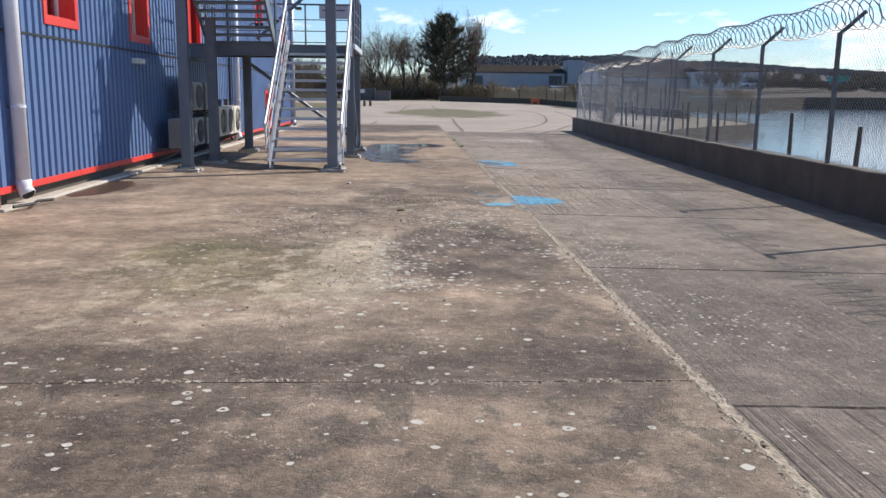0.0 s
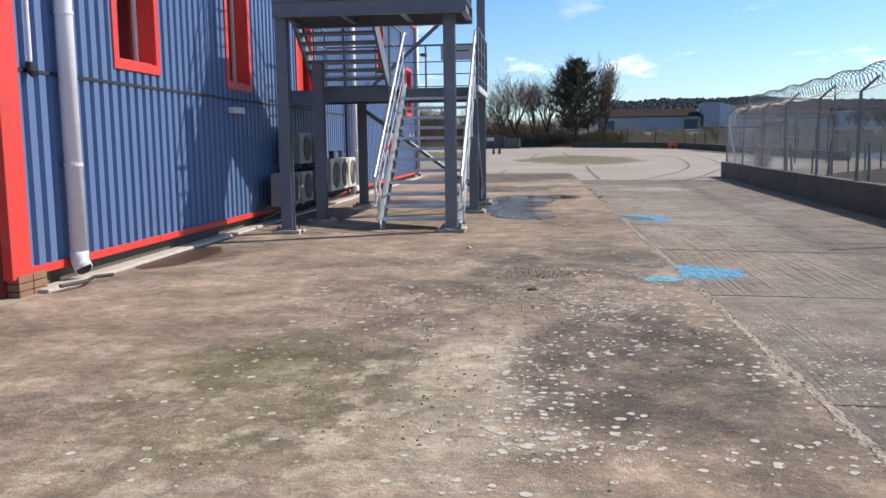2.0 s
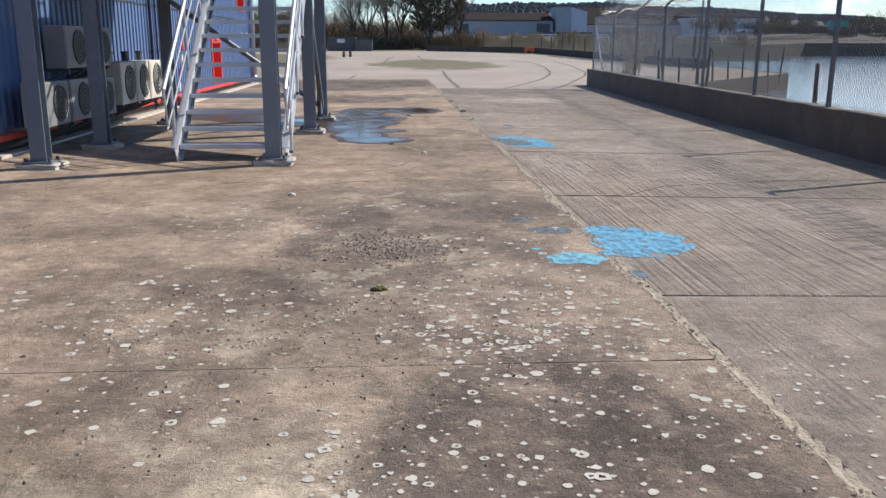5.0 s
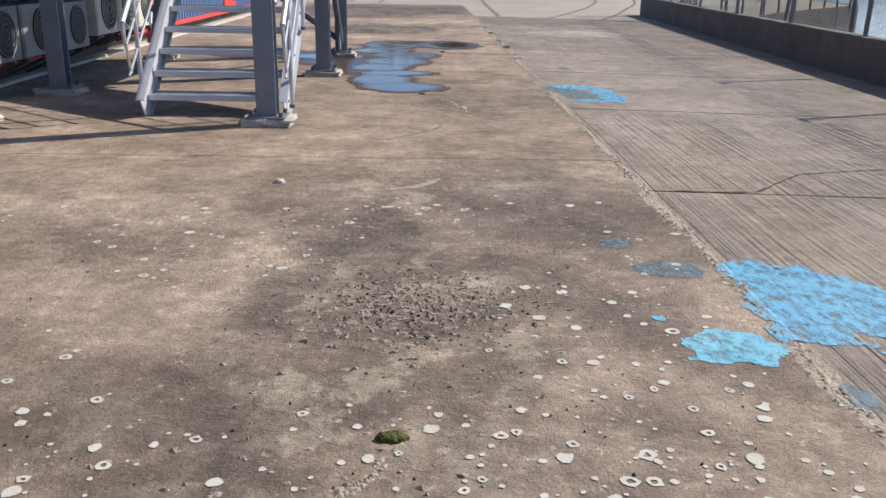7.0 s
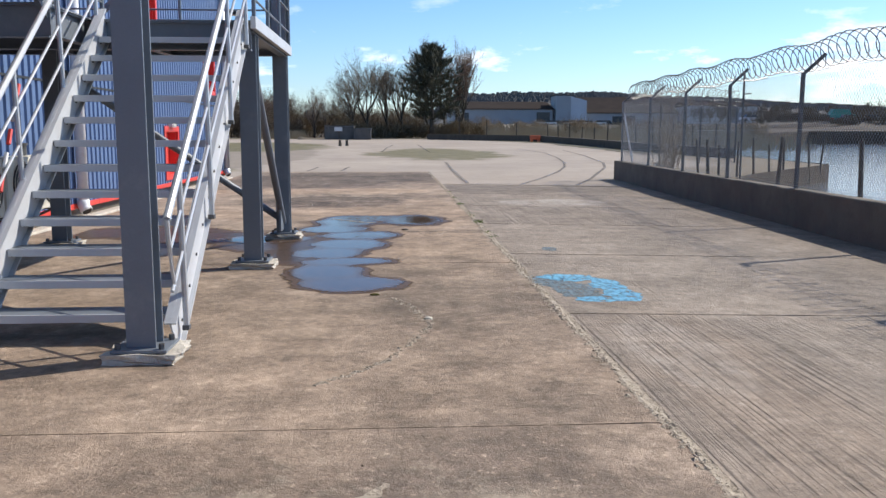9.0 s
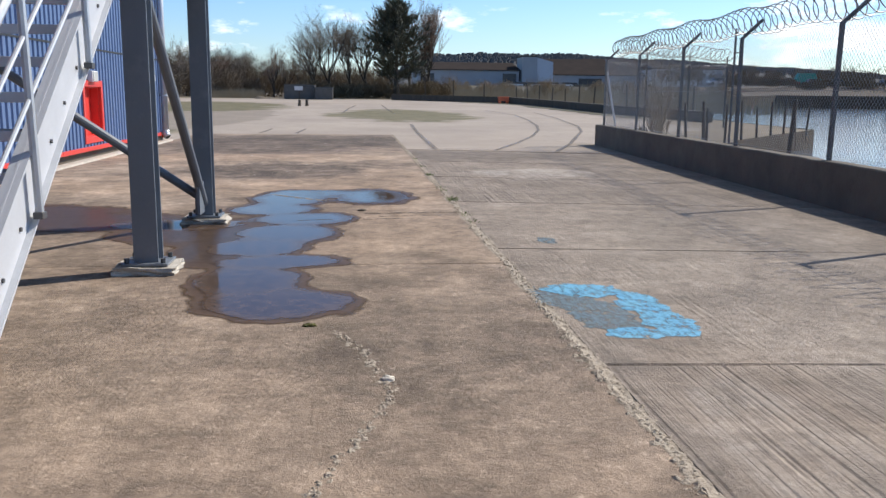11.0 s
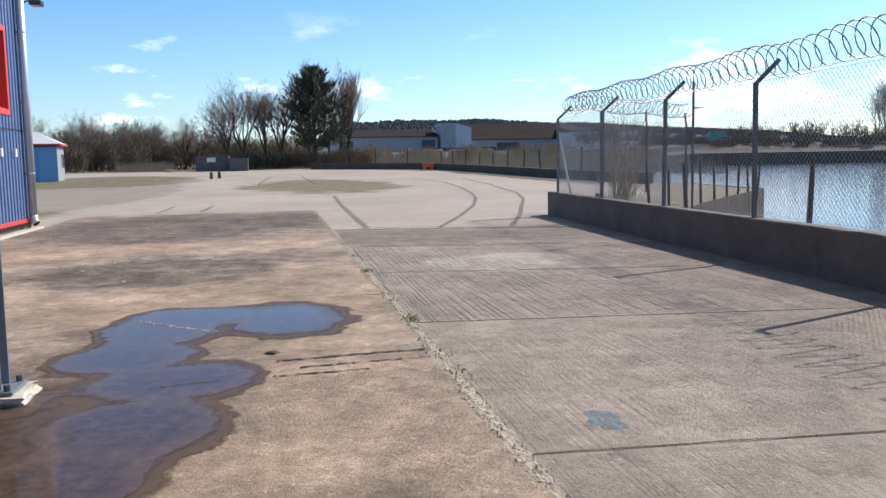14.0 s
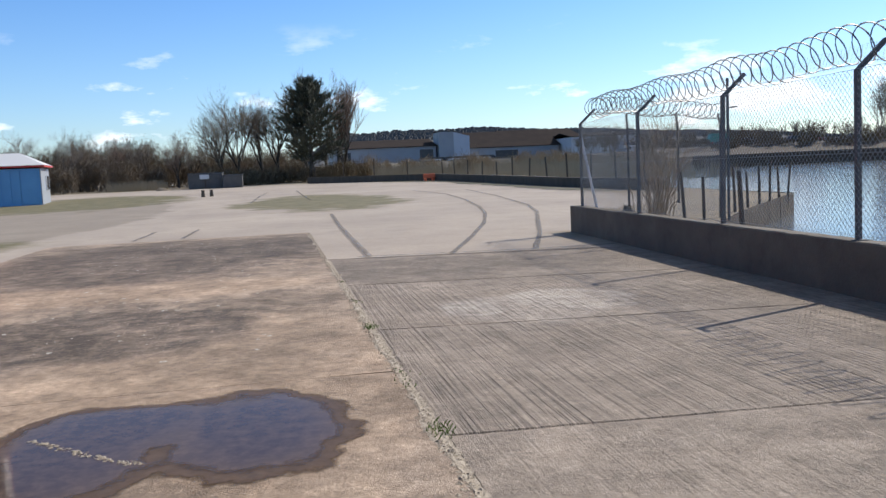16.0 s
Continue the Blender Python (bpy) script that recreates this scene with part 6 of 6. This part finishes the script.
def conifer(x, y, height, width, seed):
    rnd = random.Random(seed)
    t = thing("conifer", "dark green ragged conifer at the yard's edge", "tree", at=(x, y, ground_z(x, y)))
    tv, tf = [], []
    branch_tubes(tv, tf, (0, 0, -0.1), (0, 0, 1), height * 0.96, 0.26, 0.03, 8, 0.02, rnd, 8)
    nv, nf = [], []
    for k in range(300):
        f = rnd.random()
        z = height * (0.16 + 0.80 * f)
        reach = width * (1 - f ** 1.9) ** 0.75 * (0.62 + 0.38 * min(1, f / 0.2)) * rnd.uniform(0.45, 1.12) + 0.25
        an = rnd.uniform(0, math.tau)
        d = Vector((math.cos(an), math.sin(an), rnd.uniform(0.15, 0.75) + 0.8 * f * f))
        reach *= 1.0 if f < 0.7 else 0.85
        pts = branch_tubes(tv, tf, (0, 0, z), d, reach, 0.03, 0.008, 3, 0.1, rnd, 3)
        for _ in range(23):
            s = rnd.uniform(0.3, 1.14)
            c = Vector((0, 0, z)) + d.normalized() * reach * s + Vector((rnd.gauss(0, 0.12), rnd.gauss(0, 0.12), rnd.gauss(0.0, 0.1)))
            u = (d + Vector((rnd.uniform(-1, 1), rnd.uniform(-1, 1), rnd.uniform(0.0, 1.3)))).normalized() * rnd.uniform(0.3, 0.62)
            v = u.cross(Vector((rnd.uniform(-1, 1), rnd.uniform(-1, 1), rnd.uniform(-1, 1)))).normalized() * rnd.uniform(0.04, 0.085)
            i = len(nv)
            nv += [c - v, c + v, c + u]
            nf.append((i, i + 1, i + 2))
    pydata("trunk", tv, tf, M_bark, t)
    pydata("crown", nv, nf, M_needle, t)


conifer(2.6, 95, 9.0, 3.5, 6)


def scrub(name, spots, label, twig, leaves, seed, category="scrub", thick=1.0, sprig=None, lean=0.5):
    """Rough undergrowth: bare shrubs and leafy bits in one mass."""
    rnd = random.Random(seed)
    tv, tf, lv, lf = [], [], [], []
    for x, y, h, wd in spots:
        z = land_z(x, y)
        for _ in range(16):
            d = Vector((rnd.gauss(0, lean), rnd.gauss(0, lean), 1))
            p = Vector((x + rnd.gauss(0, wd * 0.35), y + rnd.gauss(0, wd * 0.35), z))
            pts = branch_tubes(tv, tf, p, d, h * rnd.uniform(0.5, 0.9), 0.035 * thick, 0.012 * thick, 3, 0.2, rnd, 3)
            for q, dd in pts[1:]:
                for _ in range(4):
                    nd = (dd + Vector((rnd.uniform(-0.9, 0.9), rnd.uniform(-0.9, 0.9), rnd.uniform(0, 0.6)))).normalized()
                    e = branch_tubes(tv, tf, q, nd, h * rnd.uniform(0.15, 0.35), 0.014 * thick, 0.006 * thick, 3, 0.2, rnd, 2)
                    for _ in range(leaves):
                        c = e[-1][0] + Vector((rnd.gauss(0, 0.2), rnd.gauss(0, 0.2), rnd.gauss(0, 0.2)))
                        u = Vector((rnd.uniform(-1, 1), rnd.uniform(-1, 1), rnd.uniform(0, 1.6))).normalized() * rnd.uniform(0.25, 0.6)
                        v = u.cross(Vector((0.3, 0.5, 1))).normalized() * 0.018 * max(1.0, thick)
                        i = len(lv)
                        lv += [c - v, c + v, c + u]
                        lf.append((i, i + 1, i + 2))
    ob = thing(name, label, category, kind="stuff")
    tagged(pydata("twigs", tv, tf, twig, ob), kind="stuff")
    if lv:
        tagged(pydata("sprigs", lv, lf, sprig or twig, ob), kind="stuff")


rs = random.Random(5)
scrub("scrub_woods", [(-46 + i * 0.52 + rs.uniform(-1, 1), 108 + rs.uniform(-6, 16), rs.uniform(2.6, 5.0) * (0.75 if i > 60 else 1.0), 2.4) for i in range(92)], "brown leafless scrub woods along the yard's edge", M_brush, 9, 7, "woods")
scrub("scrub_woods", [(-40 + i * 1.1 + rs.uniform(-1, 1), 96 + rs.uniform(-4, 4), rs.uniform(1.4, 2.6), 2.0) for i in range(26)], "low brown bramble thicket by the yard", M_brush, 12, 8, "thicket")
scrub("undergrowth", [(-6 + i * 0.9, 96 + rs.uniform(-2, 3), rs.uniform(0.7, 1.5), 1.5) for i in range(15)], "dark bramble under the trees", M_bramble, 10, 9, "thicket")
scrub("undergrowth", [(7 + i * 1.7, 101 + rs.uniform(-4, 12), rs.uniform(1.0, 2.0), 1.8) for i in range(20)], "tangled brown bramble before the sheds", M_bracken, 8, 10, "thicket")
scrub("shrub", [(6.35, 33.4, 2.5, 0.35), (6.5, 34.0, 2.2, 0.35)], "bare greenish shrub behind the chain-link fence", M_bracken, 0, 11, "shrub", 0.35, lean=0.16)
scrub("bank_thicket", [(74 + i * 2.6, 181 + rs.uniform(-1, 3), rs.uniform(1.0, 1.9), 2.2) for i in range(60)], "dark brown brush along the far lake bank", M_bramble, 8, 13, "thicket", 1.6)
scrub("bank_woods", [(70 + i * 4.0, 205 + rs.uniform(-4, 10), rs.uniform(3.2, 5.4), 4.5) for i in range(70)], "dark hedge and trees on the far lake bank", M_bramble, 9, 12, "woods", 2.0)


def reeds(x0, x1, y0, y1, n, h, seed):
    rnd = random.Random(seed)
    verts, faces = [], []
    for _ in range(n):
        x, y = rnd.uniform(x0, x1), rnd.uniform(y0, y1)
        z, hh = ground_z(x, y), h * rnd.uniform(0.5, 1.1)
        dx, w_ = rnd.uniform(-0.25, 0.25), rnd.uniform(0.012, 0.03)
        i = len(verts)
        verts += [(x - w_, y, z), (x + w_, y, z), (x + dx, y + rnd.uniform(-0.2, 0.2), z + hh)]
        faces.append((i, i + 1, i + 2))
    tagged(pydata("reed_bed", verts, faces, M_reed), "dry straw-coloured reeds and rough grass", "reeds", kind="stuff")


reeds(8, 34, 92, 108, 5000, 1.7, 1)
reeds(-14, -9.5, 90, 94, 900, 0.9, 2)
reeds(15, 26, 62, 92, 2500, 1.2, 3)
reeds(5.3, 6.8, 6, 33, 900, 0.4, 4)

# ---- far hill ----
hv, hf = [], []
hx = [i * 12 for i in range(-70, 140)]
for x in hx:
    e = 33 - 0.00003 * (x - 60) ** 2 - (7 * smooth_step(150, 420, x) + 13 * smooth_step(380, 620, x)) - 30 * smooth_step(62, 5, x)
    top = max(3.0, e) + 2.2 * noise.noise((x * 0.02, 0, 0)) + 2.4 * noise.noise((x * 0.11, 3, 0))
    hv += [(x, 560, 0.0), (x, 640, top * 0.7), (x, 720, top), (x, 900, top * 0.9)]
for i in range(len(hx) - 1):
    for k in range(3):
        a = i * 4 + k
        hf.append((a, a + 4, a + 5, a + 1))
hill = tagged(pydata("backdrop_hill", hv, hf, M_hazy_hill), "long wooded hill on the horizon", "hill", kind="structure")
rn = random.Random(17)
cv, cf = [], []
for i in range(16000):
    x = rn.uniform(-300, 760)
    e = 33 - 0.00003 * (x - 60) ** 2 - (7 * smooth_step(150, 420, x) + 13 * smooth_step(380, 620, x)) - 30 * smooth_step(62, 5, x)
    f = rn.random()
    y, z = (640 + 80 * f, max(3.0, e) * (0.7 + 0.3 * f))
    r = rn.uniform(1.0, 2.3)
    c = Vector((x, y, z + r * 0.3 + 2.2 * noise.noise((x * 0.02, 0, 0))))
    k = len(cv)
    cv += [c + Vector((-r, 0, -r * 0.4)), c + Vector((-r * 0.5, 0.5, r * rn.uniform(0.4, 0.9))), c + Vector((r * 0.4, -0.5, r * rn.uniform(0.4, 1.0))), c + Vector((r, 0, -r * 0.3)), c + Vector((0, -r, -r * 0.3))]
    cf += [(k, k + 4, k + 1), (k + 1, k + 4, k + 2), (k + 2, k + 4, k + 3)]
tagged(pydata("hill_woods", cv, cf, M_hazy_hill), "bare tree tops covering the hill", "woods", kind="stuff")


# ---- sheds and buildings ----
def shed(label, x0, x1, y0, y1, z0, eave, ridge, wall_m, roof_m, openings=(), name="warehouse", skylights=0):
    b = thing(name, label, "building", at=((x0 + x1) / 2, y0, z0))
    ox, oy = (x0 + x1) / 2, y0
    bm = bmesh.new()
    box(bm, x0 - ox, x1 - ox, 0, y1 - oy, -1.0, eave - z0)
    part("wall", bm, wall_m, b)
    rf = bmesh.new()
    ym = (y1 - y0) / 2
    prof = [(-0.5, eave - z0), (ym, ridge - z0), (y1 - y0 + 0.5, eave - z0), (y1 - y0 + 0.5, eave - z0 + 0.25), (ym, ridge - z0 + 0.25), (-0.5, eave - z0 + 0.25)]
    a = [rf.verts.new((x0 - ox - 0.4, y, z)) for y, z in prof]
    c = [rf.verts.new((x1 - ox + 0.4, y, z)) for y, z in prof]
    for i in range(6):
        rf.faces.new((a[i], a[(i + 1) % 6], c[(i + 1) % 6], c[i]))
    for ring in (a, c):
        rf.faces.new((ring[0], ring[1], ring[4], ring[5]))
        rf.faces.new((ring[1], ring[2], ring[3], ring[4]))
    roof = part("roof", rf, roof_m, b)
    # the dark panels paint the unlit inside of an opening on the wall
    for wx0, wx1, wz0, wz1, m, nm in openings:
        d = part(nm, boxed(wx0 - ox, wx1 - ox, -0.12, 0.02, wz0 - z0, wz1 - z0), m, b)
    for k in range(skylights):
        xx = x0 - ox + (x1 - x0) * (k + 0.5) / skylights
        f0, f1 = 0.35, 0.6
        vs = [(xx - 1, ym * f0, eave - z0 + (ridge - eave) * f0 + 0.29), (xx + 1, ym * f0, eave - z0 + (ridge - eave) * f0 + 0.29), (xx + 1, ym * f1, eave - z0 + (ridge - eave) * f1 + 0.29), (xx - 1, ym * f1, eave - z0 + (ridge - eave) * f1 + 0.29)]
        pydata("skylight", vs, [(0, 1, 2, 3)], M_white, roof)
    return b


FAR_Z = 3.8
shed("long low grey warehouse with a dark overhanging roof", 19.0, 53.0, 300, 330, FAR_Z, 9.1, 12.0, M_shed, M_roof, ((20.0, 24.5, FAR_Z, 8.0, M_cardark, "opening"), (47.5, 52.0, FAR_Z, 8.2, M_cardark, "opening")))
tower = thing("silo_block", "tall grey block with one side coloured paler as sunlit", "building", at=(58.7, 298, FAR_Z))
part("wall", boxed(-5.0, 0.0, 0, 10, -1, 9.9), M_shed, tower)
wedge = bmesh.new()
ring_a = [wedge.verts.new((x, 0.5, z)) for x, z in ((0.01, -1.0), (5.5, -1.0), (5.5, 8.3), (0.01, 9.7))]
ring_b = [wedge.verts.new((x, 9.5, z)) for x, z in ((0.01, -1.0), (5.5, -1.0), (5.5, 8.3), (0.01, 9.7))]
wedge.faces.new(ring_a)
wedge.faces.new(ring_b[::-1])
for k in range(4):
    wedge.faces.new((ring_a[k], ring_b[k], ring_b[(k + 1) % 4], ring_a[(k + 1) % 4]))
bmesh.ops.recalc_face_normals(wedge, faces=wedge.faces)
# this side's paler material paints the sun falling on it
part("side_wall", wedge, M_shed_sunlit, tower, "lean-to side coloured paler for the sun")
part("roof", boxed(-5.2, 0.1, -0.2, 10.2, 9.901, 10.15), M_roof, tower)
shed("dark low shed with skylights in its roof", 65.0, 98.0, 306, 336, FAR_Z, 8.0, 13.8, M_shed, M_roof, ((75.0, 83.0, FAR_Z, 7.0, M_cardark, "opening"),), skylights=5)
shed("tall blue-grey shed behind a dark low one", 88.0, 118.0, 340, 366, FAR_Z, 12.0, 15.4, M_shed, M_roof)
shed("white sheet-clad shed across the lake", 99.0, 122.0, 296, 318, FAR_Z, 10.2, 11.8, M_shedwhite, M_roof, ((113.5, 118.5, FAR_Z, 8.2, M_shed, "shutter"),))

hut = thing("hut", "bright blue wooden hut with a red eaves board", "hut", at=(-13.9, 71.0, 0.45))
hut.rotation_euler = (0, 0, radians(7))
part("wall", boxed(-9.0, 0.0, 0, 3.7, -0.3, 2.05), M_hutblue, hut)
for k in range(18):
    part("board", boxed(-9.0 + k * 0.5 + 0.02, -9.0 + k * 0.5 + 0.46, -0.03, -0.001, -0.1, 2.0, bevel=0.006), M_hutblue, hut)
part("end_wall", boxed(0.001, 0.06, 0, 3.7, -0.3, 2.05), M_shed, hut, "grey-blue end wall")
part("eaves_board", boxed(-9.3, 0.3, -0.25, 3.95, 2.12, 2.2, bevel=0.015), M_red, hut, "red eaves board")
rb = bmesh.new()
vs_ = [rb.verts.new(p) for p in ((-9.3, -0.25, 2.225), (0.3, -0.25, 2.225), (0.3, 3.95, 2.225), (-9.3, 3.95, 2.225), (-8.0, 1.85, 3.0), (-1.2, 1.85, 3.0))]
for f in ((0, 1, 5, 4), (1, 2, 5), (2, 3, 4, 5), (3, 0, 4), (3, 2, 1, 0)):
    rb.faces.new([vs_[i] for i in f])
part("roof", rb, M_shedwhite, hut, "pale sheet roof")
wn_ = part("window", boxed(0.06, 0.1, 2.0, 3.2, 0.8, 1.6), M_cardark, hut)
part("window_frame", boxed(0.061, 0.12, 1.9, 2.0, 0.75, 1.65), M_white, wn_)
part("door", boxed(-1.0, -0.2, -0.06, -0.031, 0, 1.9), M_hutblue, hut)

# ---- yard edge things ----
clump("rubble_heap", -9.2, 88.0, 1.5, 0.8, M_wallconc, "grey rubble heap at the far edge of the yard", "rubble", 12)
for x, y, wd, dp, h, m, lab in ((-6.0, 88.5, 2.6, 1.8, 1.15, M_container, "dark storage container at the far edge of the yard"), (-3.9, 87.5, 1.5, 1.2, 0.95, M_container, "small dark storage box at the far edge of the yard")):
    c = thing("container", lab, "container", at=(x, y, ground_z(x, y)))
    part("body", boxed(-wd / 2, wd / 2, -dp / 2, dp / 2, 0, h, bevel=0.04), m, c)
    part("rim", boxed(-wd / 2 - 0.05, wd / 2 + 0.05, -dp / 2 - 0.05, dp / 2 + 0.05, h + 0.001, h + 0.08, bevel=0.02), M_postgrey, c)
    for k in range(4):
        part("rib", boxed(-wd / 2 + wd * (k + 0.5) / 4 - 0.04, -wd / 2 + wd * (k + 0.5) / 4 + 0.04, -dp / 2 - 0.04, -dp / 2 - 0.001, 0.05, h - 0.05), m, c)
panel = thing("site_sign", "small pale sign panel by a container", "sign", at=(-6.0, 87.4, ground_z(-6, 87.4)))
part("board", boxed(-0.4, 0.3, 0, 0.03, 0.75, 1.1), M_sign, panel)
part("leg", boxed(-0.04, 0.04, 0.031, 0.08, 0, 1.05), M_timber, panel)
for x, y in ((-4.9, 70.5), (-4.45, 71.0)):
    bo = thing("bollard", "short dark stump in the yard", "bollard", "stumps in the yard", at=(x, y, ground_z(x, y)))
    part("post", tubed([(0, 0, 0), (0, 0, 0.36)], [0.12, 0.09], 10), M_timber, bo)
    part("cap", tubed([(0, 0, 0.36), (0, 0, 0.4)], 0.11, 10), M_timber, bo)
EDGE = [(2.0, 89.0), (6.5, 86.0), (11.2, 81.5), (12.9, 72.0), (14.2, 62.0), (16.0, 53.0)]
low = thing("edge_wall", "low dark earth-stained wall round the far yard", "wall", kind="structure")
for (xa, ya), (xb, yb) in zip(EDGE, EDGE[1:]):
    za, zb = ground_z(xa, ya), ground_z(xb, yb)
    part("wall_panel", slanted(bmesh.new(), (xa, ya, za + 0.2), (xb, yb, zb + 0.2), 0.3, 0.62), M_timber, low)
strip("verge", [(7.6, 84.0), (11.0, 79.0), (12.2, 70.0), (13.2, 62.0), (14.2, 55.0)], 1.3, M_ivy, 0.006, 12, "dark grassy verge below the low wall", "verge", zf=yard_z, step=1.0)
rp = random.Random(8)
k = 0
for (xa, ya), (xb, yb) in zip(EDGE, EDGE[1:]):
    n = max(2, int(math.dist((xa, ya), (xb, yb)) / 2.2))
    for i in range(n):
        x, y = xa + (xb - xa) * i / n + 0.6, ya + (yb - ya) * i / n + 0.4
        sp = thing("stake", "weathered thin fence stake round the far yard", "fence post", "stakes round the far yard", at=(x, y, ground_z(x, y)))
        part("shaft", boxed(-0.04, 0.04, -0.04, 0.04, -0.1, rp.uniform(1.3, 1.8), bevel=0.01), M_timber, sp)
        sp.rotation_euler = (rp.uniform(-0.06, 0.06), rp.uniform(-0.06, 0.06), 0)
bar = thing("barrier", "orange plastic barrier by the low wall", "barrier", at=(10.6, 81.2, ground_z(10.6, 81.2)))
part("panel", boxed(-0.45, 0.45, -0.05, 0.05, 0.2, 0.55, bevel=0.04), M_orange, bar)
for x in (-0.3, 0.3):
    part("foot", boxed(x - 0.08, x + 0.08, -0.25, 0.25, 0, 0.199, bevel=0.03), M_orange, bar)

# old stakes behind the fence
for i in range(8):
    y = 9.6 + i * 3.5 + rp.uniform(-0.3, 0.3)
    x = wall_x(y) + 1.15 + rp.uniform(-0.1, 0.25)
    sp = thing("timber_stake", "leaning dark timber stake on the lake shore", "stake", "old stakes behind the fence", at=(x, y, -0.25))
    h = rp.uniform(1.1, 1.5)
    part("shaft", tubed([(0, 0, -0.1), (0.01, 0.01, h * 0.5), (0, 0, h)], [0.045, 0.042, 0.036], 7), M_timber, sp)
    part("head", tubed([(0, 0, h), (0, 0, h + 0.02)], [0.036, 0.025], 7), M_timber, sp)
    sp.rotation_euler = (rp.uniform(-0.15, 0.12), rp.uniform(-0.06, 0.16), 0)
for i in range(9):
    f = i / 8
    x, y = 8.0 + 8.6 * f, 35.6 + 9.4 * f
    sp = thing("timber_stake", "dark timber stake along the quay edge", "stake", "stakes along the quay", at=(x, y, -0.1))
    h = rp.uniform(1.0, 1.35)
    part("shaft", tubed([(0, 0, -0.6), (0, 0, h)], [0.045, 0.035], 7), M_timber, sp)
    part("head", tubed([(0, 0, h), (0, 0, h + 0.02)], [0.035, 0.02], 7), M_timber, sp)
    sp.rotation_euler = (rp.uniform(-0.06, 0.06), rp.uniform(-0.08, 0.08), 0)
stay = thing("stay_pole", "pale leaning stay pole at the fence corner", "pole", at=(0, 0, 0))
part("shaft", tubed([(6.05, 35.62, 0.0), (5.66, 35.62, 1.92)], 0.03, 8), M_pipe, stay)
part("foot", boxed(5.95, 6.15, 35.52, 35.72, -0.1, 0.03, bevel=0.02), M_pad, stay)
mast = thing("mast", "thin dark mast at the end of the return fence", "pole", at=(9.95, 37.2, -0.05))
part("shaft", tubed([(0, 0, -0.1), (0, 0, 3.3)], 0.035, 8), M_postgrey, mast)
part("crossarm", tubed([(0, 0, 2.6), (0.25, 0, 2.62)], 0.02, 6), M_postgrey, mast)
clump("boulder", 6.9, 36.2, 0.22, 0.34, M_wallconc, "rough grey boulder behind the fence corner", "boulder", 9)


# ---- vehicles on the far bank ----
def car(x, y, z, m, label, length=4.2, h=1.45, name="car"):
    c = thing(name, label, "car" if name == "car" else "coach", "vehicles on the far bank" if name == "car" else "", at=(x, y, z))
    l2 = length / 2
    bm = bmesh.new()
    box(bm, -l2, l2, -0.85, 0.85, 0.3, h * 0.58, 0.12)
    part("body", bm, m, c)
    top = bmesh.new()
    vs = bmesh.ops.create_cube(top, size=1.0)["verts"]
    for v in vs:
        s = 0.62 if v.co.z < 0 else 0.45
        v.co = Vector((v.co.x * 2 * l2 * s, v.co.y * 1.5, h * 0.58 if v.co.z < 0 else h))
    part("cabin", top, M_cardark if name == "car" else m, c, "dark glazed cabin" if name == "car" else "")
    for wx in (-l2 * 0.62, l2 * 0.62):
        for wy in (-0.85, 0.72):
            b = bmesh.new()
            bmesh.ops.create_cone(b, cap_ends=True, segments=14, radius1=0.32, radius2=0.32, depth=0.2, matrix=Matrix.Translation((wx, wy + 0.06, 0.32)) @ Matrix.Rotation(math.pi / 2, 4, "X"))
            part("wheel", b, M_black, c)
    return c


kinds = [car(74, 188, 3.74, M_carwhite, "white parked car on the far lake bank"), car(79.5, 188, 3.74, M_cardark, "dark parked car on the far lake bank"), car(85, 189, 3.74, M_carred, "dull red parked car on the far lake bank")]
for i in range(22):
    copy_thing(kinds[rp.choice((0, 0, 0, 1, 2))], pose(90.5 + i * 5.2 + rp.uniform(-0.8, 0.8), 188 + rp.uniform(-0.5, 2.5), 3.74, 0, 0, rp.choice((0, 0, 90, 180))))
car(96, 193, 3.7, M_green, "green coach parked behind cars", 7.5, 2.8, "coach")
for i in range(9):
    copy_thing(kinds[rp.choice((0, 0, 1))], pose(46 + i * 2.6, 282 + rp.uniform(-2, 2), land_z(46 + i * 2.6, 282), 0, 0, rp.choice((0, 90))))
